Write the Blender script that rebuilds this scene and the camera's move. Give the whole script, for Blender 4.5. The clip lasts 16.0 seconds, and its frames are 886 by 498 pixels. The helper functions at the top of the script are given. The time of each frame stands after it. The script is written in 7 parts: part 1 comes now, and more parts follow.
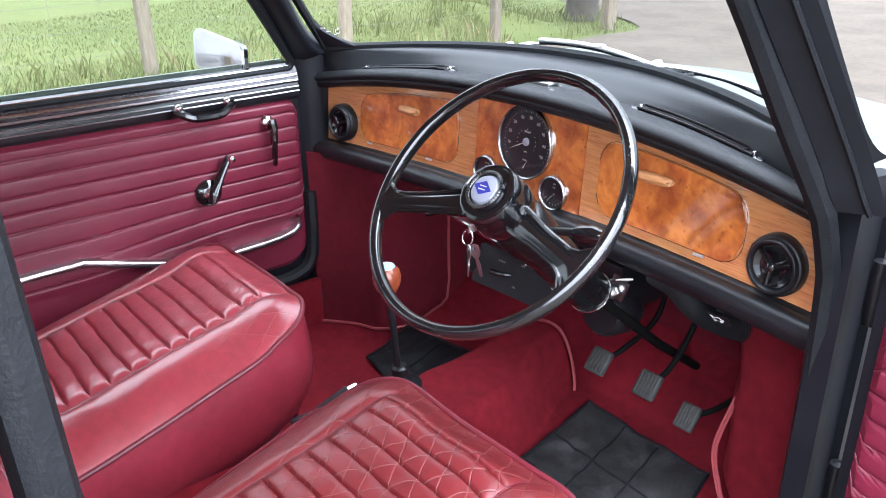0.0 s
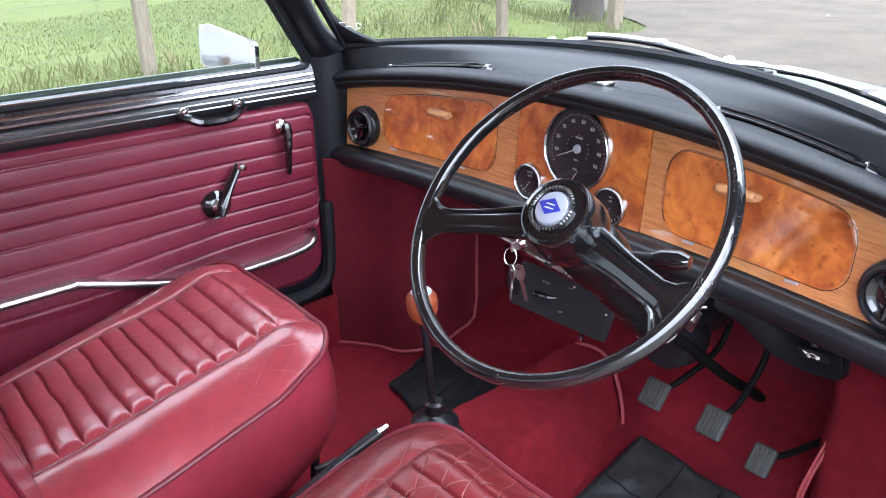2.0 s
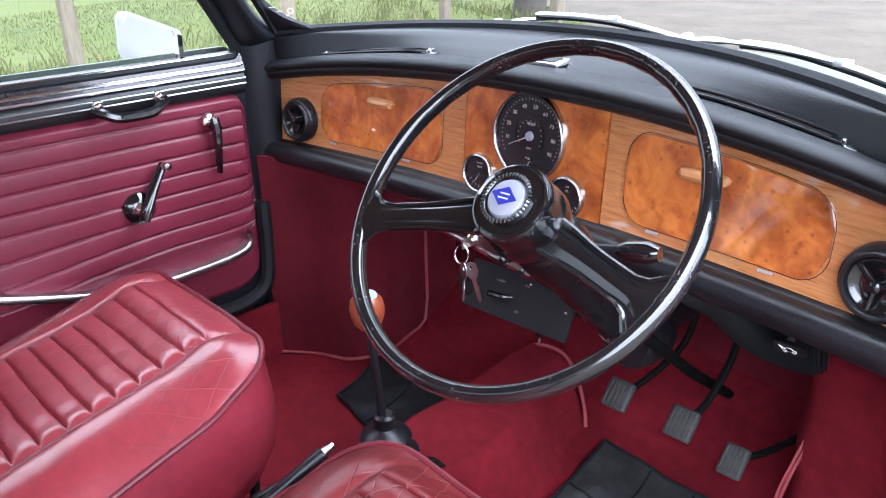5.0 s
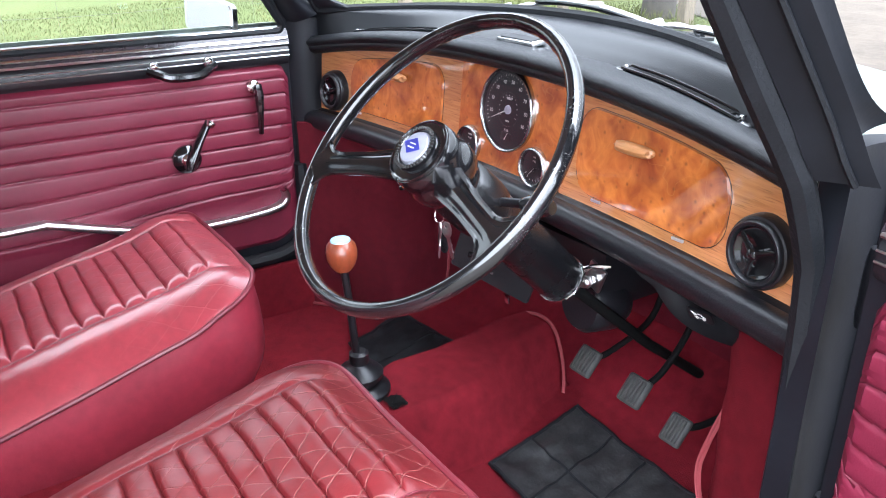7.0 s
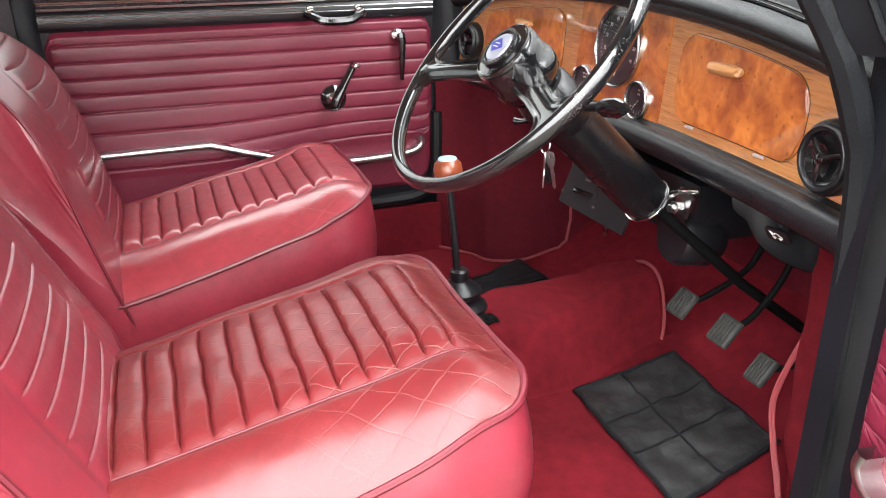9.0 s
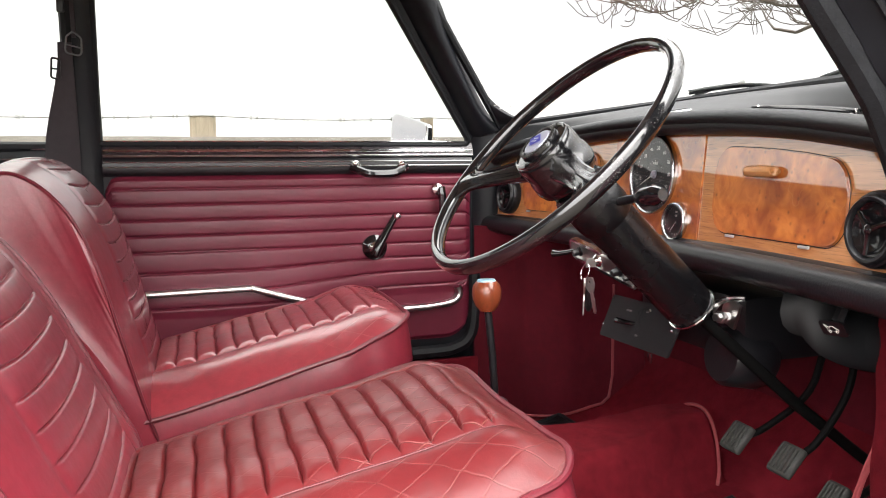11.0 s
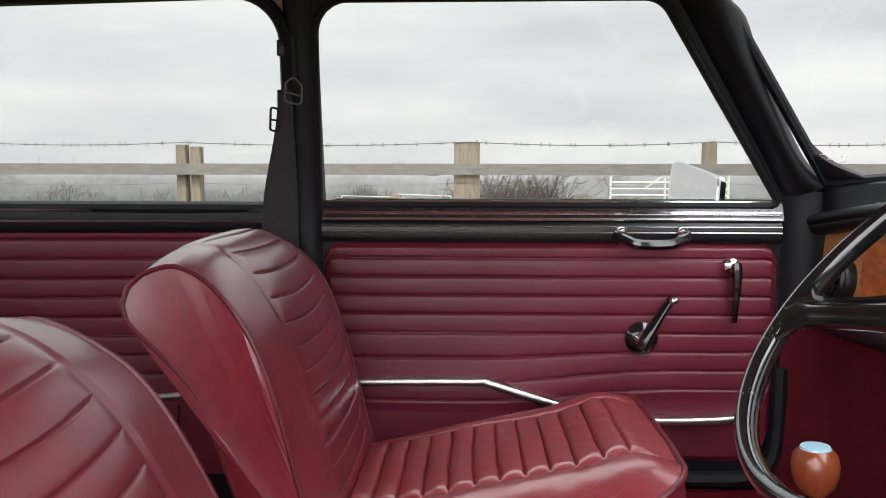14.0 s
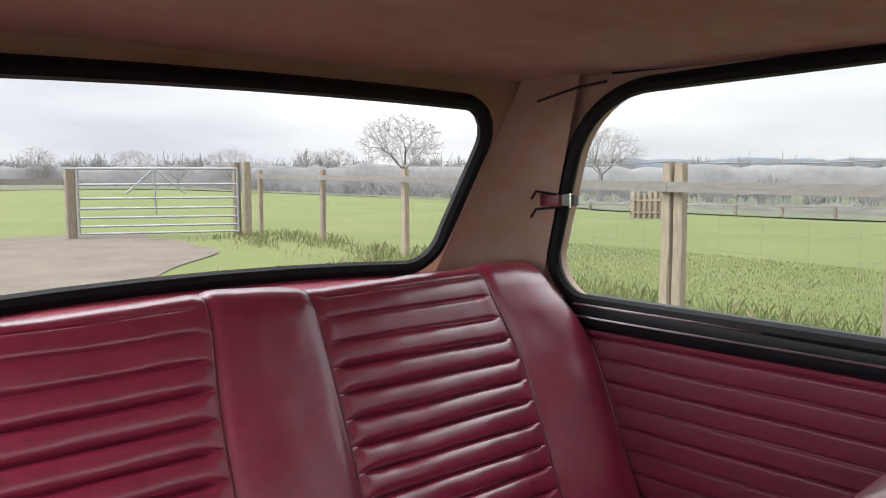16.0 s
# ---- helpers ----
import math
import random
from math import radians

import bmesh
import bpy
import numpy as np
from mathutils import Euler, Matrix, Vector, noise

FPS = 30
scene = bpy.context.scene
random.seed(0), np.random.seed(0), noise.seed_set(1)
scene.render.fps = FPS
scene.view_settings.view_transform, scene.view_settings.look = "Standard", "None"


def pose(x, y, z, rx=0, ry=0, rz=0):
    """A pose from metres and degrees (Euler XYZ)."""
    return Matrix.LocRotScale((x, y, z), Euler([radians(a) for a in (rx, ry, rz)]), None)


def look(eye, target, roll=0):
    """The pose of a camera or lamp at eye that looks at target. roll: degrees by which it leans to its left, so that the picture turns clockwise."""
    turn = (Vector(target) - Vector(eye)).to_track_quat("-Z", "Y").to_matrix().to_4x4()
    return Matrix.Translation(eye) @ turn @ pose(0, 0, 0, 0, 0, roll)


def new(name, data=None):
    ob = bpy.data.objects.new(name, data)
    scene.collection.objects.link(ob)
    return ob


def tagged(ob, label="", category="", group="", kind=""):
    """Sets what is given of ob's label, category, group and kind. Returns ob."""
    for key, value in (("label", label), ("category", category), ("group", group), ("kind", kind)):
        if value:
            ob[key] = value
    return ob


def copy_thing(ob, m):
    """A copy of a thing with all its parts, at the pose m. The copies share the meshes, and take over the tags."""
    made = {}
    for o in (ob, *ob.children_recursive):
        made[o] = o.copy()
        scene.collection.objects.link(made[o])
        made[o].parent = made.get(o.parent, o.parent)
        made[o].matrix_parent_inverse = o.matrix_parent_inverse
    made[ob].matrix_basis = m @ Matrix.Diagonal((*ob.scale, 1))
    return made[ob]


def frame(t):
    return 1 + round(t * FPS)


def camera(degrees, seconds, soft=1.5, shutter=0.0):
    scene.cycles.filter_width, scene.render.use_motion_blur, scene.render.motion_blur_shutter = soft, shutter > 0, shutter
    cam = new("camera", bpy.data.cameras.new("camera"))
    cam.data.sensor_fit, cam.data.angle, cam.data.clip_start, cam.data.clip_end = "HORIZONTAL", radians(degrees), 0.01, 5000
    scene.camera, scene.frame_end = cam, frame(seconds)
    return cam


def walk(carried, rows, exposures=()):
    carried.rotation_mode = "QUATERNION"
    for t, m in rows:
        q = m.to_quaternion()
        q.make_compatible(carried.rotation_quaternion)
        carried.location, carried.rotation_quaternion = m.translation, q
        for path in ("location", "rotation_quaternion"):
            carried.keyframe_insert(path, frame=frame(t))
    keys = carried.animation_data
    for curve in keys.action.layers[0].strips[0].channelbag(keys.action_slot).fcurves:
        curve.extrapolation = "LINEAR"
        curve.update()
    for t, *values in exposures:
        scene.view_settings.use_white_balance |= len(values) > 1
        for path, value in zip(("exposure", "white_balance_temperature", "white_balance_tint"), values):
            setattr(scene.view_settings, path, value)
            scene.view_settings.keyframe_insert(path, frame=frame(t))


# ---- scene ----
cam = camera(59.0, 16.0, 1.0)
PATH = [
    (0, (1.001, -0.959, 1.235), (-0.423, 0.205, 0.449), -0.9),
    (0.5, (0.939, -0.956, 1.233), (-0.481, 0.214, 0.449), -0.7),
    (1, (0.884, -0.943, 1.22), (-0.539, 0.224, 0.437), -0.8),
    (1.5, (0.851, -0.931, 1.212), (-0.572, 0.238, 0.43), -0.8),
    (2, (0.829, -0.909, 1.201), (-0.592, 0.261, 0.418), -0.9),
    (2.5, (0.812, -0.895, 1.198), (-0.603, 0.282, 0.416), -1.0),
    (3, (0.798, -0.881, 1.195), (-0.604, 0.31, 0.412), -1.1),
    (3.5, (0.781, -0.866, 1.186), (-0.605, 0.343, 0.399), -1.2),
    (4, (0.762, -0.858, 1.177), (-0.601, 0.378, 0.391), -1.2),
    (4.5, (0.754, -0.848, 1.17), (-0.586, 0.411, 0.382), -1.2),
    (4.7, (0.753, -0.846, 1.161), (-0.583, 0.418, 0.375), -1.2),
    (6.8, (0.997, -0.762, 1.155), (-0.499, 0.312, 0.375), -0.6),
    (7, (1.018, -0.741, 1.142), (-0.518, 0.271, 0.358), -0.4),
    (7.5, (1.058, -0.709, 1.113), (-0.561, 0.162, 0.326), -0.3),
    (8, (1.101, -0.699, 1.07), (-0.578, 0.048, 0.28), -0.5),
    (8.5, (1.145, -0.687, 1.045), (-0.568, -0.015, 0.26), -0.5),
    (9, (1.191, -0.695, 1.032), (-0.551, -0.067, 0.277), -0.6),
    (9.5, (1.209, -0.698, 1.013), (-0.578, -0.086, 0.356), -0.6),
    (10, (1.2, -0.72, 0.976), (-0.654, -0.103, 0.55), -0.7),
    (10.2, (1.201, -0.723, 0.951), (-0.669, -0.106, 0.603), -0.7),
    (12.3, (1.237, -0.679, 0.809), (-0.67, -0.101, 0.641), -0.3),
    (12.5, (1.23, -0.682, 0.823), (-0.681, -0.116, 0.651), -0.1),
    (13, (1.162, -0.694, 0.873), (-0.766, -0.191, 0.7), -0.1),
    (13.5, (1.029, -0.643, 0.901), (-0.937, -0.316, 0.727), -0.1),
    (14, (0.825, -0.623, 0.962), (-1.166, -0.7, 0.785), 0.1),
    (14.5, (0.711, -0.628, 1.037), (-1.201, -1.187, 0.856), 0.1),
    (15, (0.602, -0.643, 1.088), (-1.12, -1.643, 0.906), -0.0),
    (15.5, (0.534, -0.701, 1.125), (-0.974, -2.002, 0.939), -0.1),
    (16, (0.474, -0.753, 1.14), (-0.788, -2.292, 0.94), 0.0),
]
EXPOSURES = [(0, 2.35, 5420, 12), (4.7, 2.36, 5300, 14), (7, 2.55, 5450, 12), (8.5, 2.42, 6150, 10), (9.3, 2.45, 6250, 10), (10.2, 2.2, 6400, 12), (12.3, 1.62, 6500, 13), (13.5, 1.3, 6350, 13), (15, 1.42, 5980, 12), (16, 1.55, 6050, 14)]
walk(cam, [(t, look(eye, target, roll)) for t, eye, target, roll in PATH], EXPOSURES)

# ---- light ----
world = bpy.data.worlds.new("overcast_sky")
scene.world = world
world.use_nodes = True
wn, wl = world.node_tree.nodes, world.node_tree.links
wn.clear()
w_out, w_bg = wn.new("ShaderNodeOutputWorld"), wn.new("ShaderNodeBackground")
w_sky = wn.new("ShaderNodeTexSky")
w_sky.sky_type, w_sky.sun_disc = "NISHITA", False
w_sky.sun_elevation, w_sky.sun_rotation = radians(46), radians(105)
w_sky.dust_density, w_sky.ozone_density = 4.0, 1.0
w_co = wn.new("ShaderNodeTexCoord")
w_map = wn.new("ShaderNodeMapping")
w_map.inputs["Scale"].default_value = (1.2, 1.2, 7.0)
w_noise = wn.new("ShaderNodeTexNoise")
w_noise.inputs["Scale"].default_value, w_noise.inputs["Detail"].default_value = 1.6, 5.0
w_ramp = wn.new("ShaderNodeValToRGB")
w_ramp.color_ramp.elements[0].position, w_ramp.color_ramp.elements[0].color = 0.30, (6.5, 6.5, 6.55, 1)
w_ramp.color_ramp.elements[1].position, w_ramp.color_ramp.elements[1].color = 0.68, (10.2, 9.8, 9.0, 1)
w_mix = wn.new("ShaderNodeMix")
w_mix.data_type = "RGBA"
w_mix.inputs[0].default_value = 0.9
wl.new(w_co.outputs["Generated"], w_map.inputs["Vector"])
wl.new(w_map.outputs["Vector"], w_noise.inputs["Vector"])
wl.new(w_noise.outputs["Fac"], w_ramp.inputs["Fac"])
wl.new(w_sky.outputs["Color"], w_mix.inputs[6])
wl.new(w_ramp.outputs["Color"], w_mix.inputs[7])
w_sep, w_up, w_mul = wn.new("ShaderNodeSeparateXYZ"), wn.new("ShaderNodeMapRange"), wn.new("ShaderNodeVectorMath")
w_up.interpolation_type = "SMOOTHSTEP"
w_up.inputs["From Min"].default_value, w_up.inputs["From Max"].default_value = 0.30, 0.80
w_up.inputs["To Min"].default_value, w_up.inputs["To Max"].default_value = 1.0, 4.2
w_mul.operation = "SCALE"
wl.new(w_co.outputs["Generated"], w_sep.inputs[0])
wl.new(w_sep.outputs["Z"], w_up.inputs["Value"])
wl.new(w_mix.outputs[2], w_mul.inputs[0])
wl.new(w_up.outputs["Result"], w_mul.inputs["Scale"])
wl.new(w_mul.outputs[0], w_bg.inputs["Color"])
w_bg.inputs["Strength"].default_value = 0.045
wl.new(w_bg.outputs["Background"], w_out.inputs["Surface"])
sun_data = bpy.data.lights.new("sun", "SUN")
sun_data.energy, sun_data.angle, sun_data.color = 3.2, radians(110), (1.0, 0.97, 0.94)
sun = new("sun", sun_data)
sun.matrix_world = look((11, -3, 12), (0, -0.5, 0.5))
# daylight standing in the open doorway
sky_data = bpy.data.lights.new("doorway_daylight", "AREA")
sky_data.shape, sky_data.size, sky_data.size_y, sky_data.energy, sky_data.color = "RECTANGLE", 0.80, 0.82, 0.12, (0.96, 0.98, 1.0)
new("doorway_daylight", sky_data).matrix_world = look((0.74, -0.46, 0.84), (-0.3, -0.5, 0.62))


# ---- materials ----
def mat(name, rgb, rough=0.5, metal=0.0, var=0.0, scale=20.0, bump=0.0, bump_scale=200.0, coat=0.0, rgb2=None, spec=0.5, sheen=0.0, stretch=(1, 1, 1), rvar=0.0, per_object=0.0):
    """A surface with a broad and a fine variation of colour, relief and gloss."""
    m = bpy.data.materials.new(name)
    m.use_nodes = True
    nt, b = m.node_tree, m.node_tree.nodes["Principled BSDF"]
    b.inputs["Roughness"].default_value, b.inputs["Metallic"].default_value = rough, metal
    b.inputs["Specular IOR Level"].default_value = spec
    b.inputs["Coat Weight"].default_value, b.inputs["Coat Roughness"].default_value = coat, 0.06
    if sheen:
        b.inputs["Sheen Weight"].default_value, b.inputs["Sheen Roughness"].default_value = sheen, 0.5
        b.inputs["Sheen Tint"].default_value = (*rgb, 1)
    co, mp = nt.nodes.new("ShaderNodeTexCoord"), nt.nodes.new("ShaderNodeMapping")
    mp.inputs["Scale"].default_value = stretch
    nt.links.new(co.outputs["Object"], mp.inputs["Vector"])
    low = rgb2 or tuple(c * (1 - var) for c in rgb)
    n1, n2 = nt.nodes.new("ShaderNodeTexNoise"), nt.nodes.new("ShaderNodeTexNoise")
    for n, s, d in ((n1, scale, 4.0), (n2, scale * 9, 3.0)):
        n.inputs["Scale"].default_value, n.inputs["Detail"].default_value = s, d
        nt.links.new(mp.outputs["Vector"], n.inputs["Vector"])
    add = nt.nodes.new("ShaderNodeMath")
    add.operation = "MULTIPLY_ADD"
    add.inputs[1].default_value = 0.4
    nt.links.new(n2.outputs["Fac"], add.inputs[0])
    half = nt.nodes.new("ShaderNodeMath")
    half.operation = "MULTIPLY"
    half.inputs[1].default_value = 0.6
    nt.links.new(n1.outputs["Fac"], half.inputs[0])
    nt.links.new(half.outputs[0], add.inputs[2])
    ramp = nt.nodes.new("ShaderNodeValToRGB")
    ramp.color_ramp.elements[0].position, ramp.color_ramp.elements[1].position = 0.33, 0.67
    ramp.color_ramp.elements[0].color, ramp.color_ramp.elements[1].color = (*low, 1), (*rgb, 1)
    nt.links.new(add.outputs[0], ramp.inputs["Fac"])
    colour = ramp.outputs["Color"]
    if per_object:
        info, hsv, mr = nt.nodes.new("ShaderNodeObjectInfo"), nt.nodes.new("ShaderNodeHueSaturation"), nt.nodes.new("ShaderNodeMapRange")
        mr.inputs["To Min"].default_value, mr.inputs["To Max"].default_value = 1 - per_object, 1 + per_object
        nt.links.new(info.outputs["Random"], mr.inputs["Value"])
        nt.links.new(mr.outputs["Result"], hsv.inputs["Value"])
        nt.links.new(colour, hsv.inputs["Color"])
        colour = hsv.outputs["Color"]
    nt.links.new(colour, b.inputs["Base Color"])
    if rvar:
        mr = nt.nodes.new("ShaderNodeMapRange")
        mr.inputs["To Min"].default_value, mr.inputs["To Max"].default_value = rough - rvar, rough + rvar
        nt.links.new(n1.outputs["Fac"], mr.inputs["Value"])
        nt.links.new(mr.outputs["Result"], b.inputs["Roughness"])
    if bump:
        n3, bp = nt.nodes.new("ShaderNodeTexNoise"), nt.nodes.new("ShaderNodeBump")
        n3.inputs["Scale"].default_value, n3.inputs["Detail"].default_value = bump_scale, 3.0
        nt.links.new(mp.outputs["Vector"], n3.inputs["Vector"])
        nt.links.new(n3.outputs["Fac"], bp.inputs["Height"])
        bp.inputs["Strength"].default_value, bp.inputs["Distance"].default_value = bump, 0.002
        nt.links.new(bp.outputs["Normal"], b.inputs["Normal"])
    return m


def leather(name, rgb, wear, rough):
    """Old leather: creases as a net of fine lighter lines, rubbed patches, pores."""
    m = mat(name, rgb, rough, 0, 0.30, 7.0, spec=0.3, coat=1.0)
    nt, b = m.node_tree, m.node_tree.nodes["Principled BSDF"]
    b.inputs["Coat Roughness"].default_value, b.inputs["Coat IOR"].default_value = 0.24, 1.55
    base = b.inputs["Base Color"].links[0].from_socket
    co = nt.nodes.new("ShaderNodeTexCoord")
    warp = nt.nodes.new("ShaderNodeTexNoise")
    warp.inputs["Scale"].default_value, warp.inputs["Detail"].default_value = 9.0, 2.0
    nt.links.new(co.outputs["Object"], warp.inputs["Vector"])
    mixv = nt.nodes.new("ShaderNodeMix")
    mixv.data_type = "VECTOR"
    mixv.inputs[0].default_value = 0.10
    nt.links.new(co.outputs["Object"], mixv.inputs[4])
    nt.links.new(warp.outputs["Color"], mixv.inputs[5])
    cracks = []
    for s, lo, hi in ((58.0, 0.0, 0.010), (130.0, 0.0, 0.030)):
        v, r = nt.nodes.new("ShaderNodeTexVoronoi"), nt.nodes.new("ShaderNodeMapRange")
        v.feature = "DISTANCE_TO_EDGE"
        v.inputs["Scale"].default_value = s
        nt.links.new(mixv.outputs[1], v.inputs["Vector"])
        nt.links.new(v.outputs["Distance"], r.inputs["Value"])
        r.inputs["From Min"].default_value, r.inputs["From Max"].default_value = lo, hi
        r.inputs["To Min"].default_value, r.inputs["To Max"].default_value = 1.0, 0.0
        cracks.append(r.outputs["Result"])
    mask, mr = nt.nodes.new("ShaderNodeTexNoise"), nt.nodes.new("ShaderNodeMapRange")
    mask.inputs["Scale"].default_value, mask.inputs["Detail"].default_value = 5.0, 3.0
    nt.links.new(co.outputs["Object"], mask.inputs["Vector"])
    nt.links.new(mask.outputs["Fac"], mr.inputs["Value"])
    mr.inputs["From Min"].default_value, mr.inputs["From Max"].default_value = 0.45, 0.62
    mx, fac = nt.nodes.new("ShaderNodeMath"), nt.nodes.new("ShaderNodeMath")
    mx.operation, fac.operation = "MAXIMUM", "MULTIPLY"
    nt.links.new(cracks[0], mx.inputs[0])
    nt.links.new(cracks[1], mx.inputs[1])
    nt.links.new(mx.outputs[0], fac.inputs[0])
    nt.links.new(mr.outputs["Result"], fac.inputs[1])
    amt, mix = nt.nodes.new("ShaderNodeMath"), nt.nodes.new("ShaderNodeMix")
    amt.operation = "MULTIPLY"
    amt.inputs[1].default_value = wear
    nt.links.new(fac.outputs[0], amt.inputs[0])
    mix.data_type = "RGBA"
    mix.inputs[7].default_value = (0.52, 0.24, 0.20, 1)
    nt.links.new(amt.outputs[0], mix.inputs[0])
    nt.links.new(base, mix.inputs[6])
    nt.links.new(mix.outputs[2], b.inputs["Base Color"])
    pores, bp1, bp2 = nt.nodes.new("ShaderNodeTexNoise"), nt.nodes.new("ShaderNodeBump"), nt.nodes.new("ShaderNodeBump")
    pores.inputs["Scale"].default_value, pores.inputs["Detail"].default_value = 34.0, 5.0
    nt.links.new(co.outputs["Object"], pores.inputs["Vector"])
    nt.links.new(pores.outputs["Fac"], bp1.inputs["Height"])
    bp1.inputs["Strength"].default_value, bp1.inputs["Distance"].default_value = 0.22, 0.006
    bp2.invert = True
    nt.links.new(fac.outputs[0], bp2.inputs["Height"])
    bp2.inputs["Strength"].default_value, bp2.inputs["Distance"].default_value = 0.5 * min(1.0, wear * 1.4), 0.0015
    nt.links.new(bp1.outputs["Normal"], bp2.inputs["Normal"])
    nt.links.new(bp2.outputs["Normal"], b.inputs["Normal"])
    return m


def veneer(name, light, dark, stretch, scale, burr):
    """Lacquered veneer: straight grain, or burr with eyes and swirls."""
    m = bpy.data.materials.new(name)
    m.use_nodes = True
    nt, b = m.node_tree, m.node_tree.nodes["Principled BSDF"]
    b.inputs["Roughness"].default_value, b.inputs["Coat Weight"].default_value, b.inputs["Coat Roughness"].default_value, b.inputs["Coat IOR"].default_value = 0.35, 1.0, 0.03, 2.45
    co, mp = nt.nodes.new("ShaderNodeTexCoord"), nt.nodes.new("ShaderNodeMapping")
    mp.inputs["Scale"].default_value = stretch
    nt.links.new(co.outputs["Object"], mp.inputs["Vector"])
    n = nt.nodes.new("ShaderNodeTexNoise")
    n.inputs["Scale"].default_value, n.inputs["Detail"].default_value, n.inputs["Distortion"].default_value = scale, 8.0, 2.2 if burr else 0.4
    nt.links.new(mp.outputs["Vector"], n.inputs["Vector"])
    ramp = nt.nodes.new("ShaderNodeValToRGB")
    ramp.color_ramp.elements[0].position, ramp.color_ramp.elements[1].position = 0.32, 0.66
    ramp.color_ramp.elements[0].color, ramp.color_ramp.elements[1].color = (*dark, 1), (*light, 1)
    nt.links.new(n.outputs["Fac"], ramp.inputs["Fac"])
    out = ramp.outputs["Color"]
    if burr:
        big = nt.nodes.new("ShaderNodeTexNoise")
        big.inputs["Scale"].default_value, big.inputs["Detail"].default_value = 16.0, 3.0
        nt.links.new(co.outputs["Object"], big.inputs["Vector"])
        r2 = nt.nodes.new("ShaderNodeValToRGB")
        r2.color_ramp.elements[0].position, r2.color_ramp.elements[1].position = 0.36, 0.54
        r2.color_ramp.elements[0].color, r2.color_ramp.elements[1].color = (0.46, 0.32, 0.24, 1), (1, 1, 1, 1)
        nt.links.new(big.outputs["Fac"], r2.inputs["Fac"])
        mul = nt.nodes.new("ShaderNodeMix")
        mul.data_type, mul.blend_type = "RGBA", "MULTIPLY"
        mul.inputs[0].default_value = 0.8
        nt.links.new(out, mul.inputs[6])
        nt.links.new(r2.outputs["Color"], mul.inputs[7])
        v, vr = nt.nodes.new("ShaderNodeTexVoronoi"), nt.nodes.new("ShaderNodeMapRange")
        v.inputs["Scale"].default_value = 62.0
        nt.links.new(co.outputs["Object"], v.inputs["Vector"])
        nt.links.new(v.outputs["Distance"], vr.inputs["Value"])
        vr.inputs["From Min"].default_value, vr.inputs["From Max"].default_value = 0.05, 0.22
        vr.inputs["To Min"].default_value, vr.inputs["To Max"].default_value = 0.5, 0.0
        eyes = nt.nodes.new("ShaderNodeMix")
        eyes.data_type = "RGBA"
        eyes.inputs[7].default_value = (0.06, 0.018, 0.004, 1)
        nt.links.new(vr.outputs["Result"], eyes.inputs[0])
        nt.links.new(mul.outputs[2], eyes.inputs[6])
        out = eyes.outputs[2]
        ln, lr = nt.nodes.new("ShaderNodeTexVoronoi"), nt.nodes.new("ShaderNodeMapRange")
        ln.feature = "DISTANCE_TO_EDGE"
        ln.inputs["Scale"].default_value = 7.0
        wv, wm = nt.nodes.new("ShaderNodeTexNoise"), nt.nodes.new("ShaderNodeMix")
        wv.inputs["Scale"].default_value = 12.0
        wm.data_type = "VECTOR"
        wm.inputs[0].default_value = 0.2
        nt.links.new(co.outputs["Object"], wv.inputs["Vector"])
        nt.links.new(co.outputs["Object"], wm.inputs[4])
        nt.links.new(wv.outputs["Color"], wm.inputs[5])
        nt.links.new(wm.outputs[1], ln.inputs["Vector"])
        nt.links.new(ln.outputs["Distance"], lr.inputs["Value"])
        lr.inputs["From Max"].default_value = 0.006
        lr.inputs["To Min"].default_value, lr.inputs["To Max"].default_value = 0.22, 0.0
        cr = nt.nodes.new("ShaderNodeMix")
        cr.data_type = "RGBA"
        cr.inputs[7].default_value = (0.75, 0.40, 0.13, 1)
        nt.links.new(lr.outputs["Result"], cr.inputs[0])
        nt.links.new(out, cr.inputs[6])
        out = cr.outputs[2]
    else:
        pm, pn, pr, px = nt.nodes.new("ShaderNodeMapping"), nt.nodes.new("ShaderNodeTexNoise"), nt.nodes.new("ShaderNodeMapRange"), nt.nodes.new("ShaderNodeMix")
        pm.inputs["Scale"].default_value = (9, 9, 190)
        nt.links.new(co.outputs["Object"], pm.inputs["Vector"])
        nt.links.new(pm.outputs["Vector"], pn.inputs["Vector"])
        pn.inputs["Scale"].default_value, pn.inputs["Detail"].default_value = 3.0, 3.0
        nt.links.new(pn.outputs["Fac"], pr.inputs["Value"])
        pr.inputs["From Min"].default_value, pr.inputs["From Max"].default_value, pr.inputs["To Max"].default_value = 0.56, 0.68, 0.55
        px.data_type = "RGBA"
        px.inputs[7].default_value = (0.16, 0.055, 0.014, 1)
        nt.links.new(pr.outputs["Result"], px.inputs[0])
        nt.links.new(out, px.inputs[6])
        out = px.outputs[2]
    nt.links.new(out, b.inputs["Base Color"])
    return m


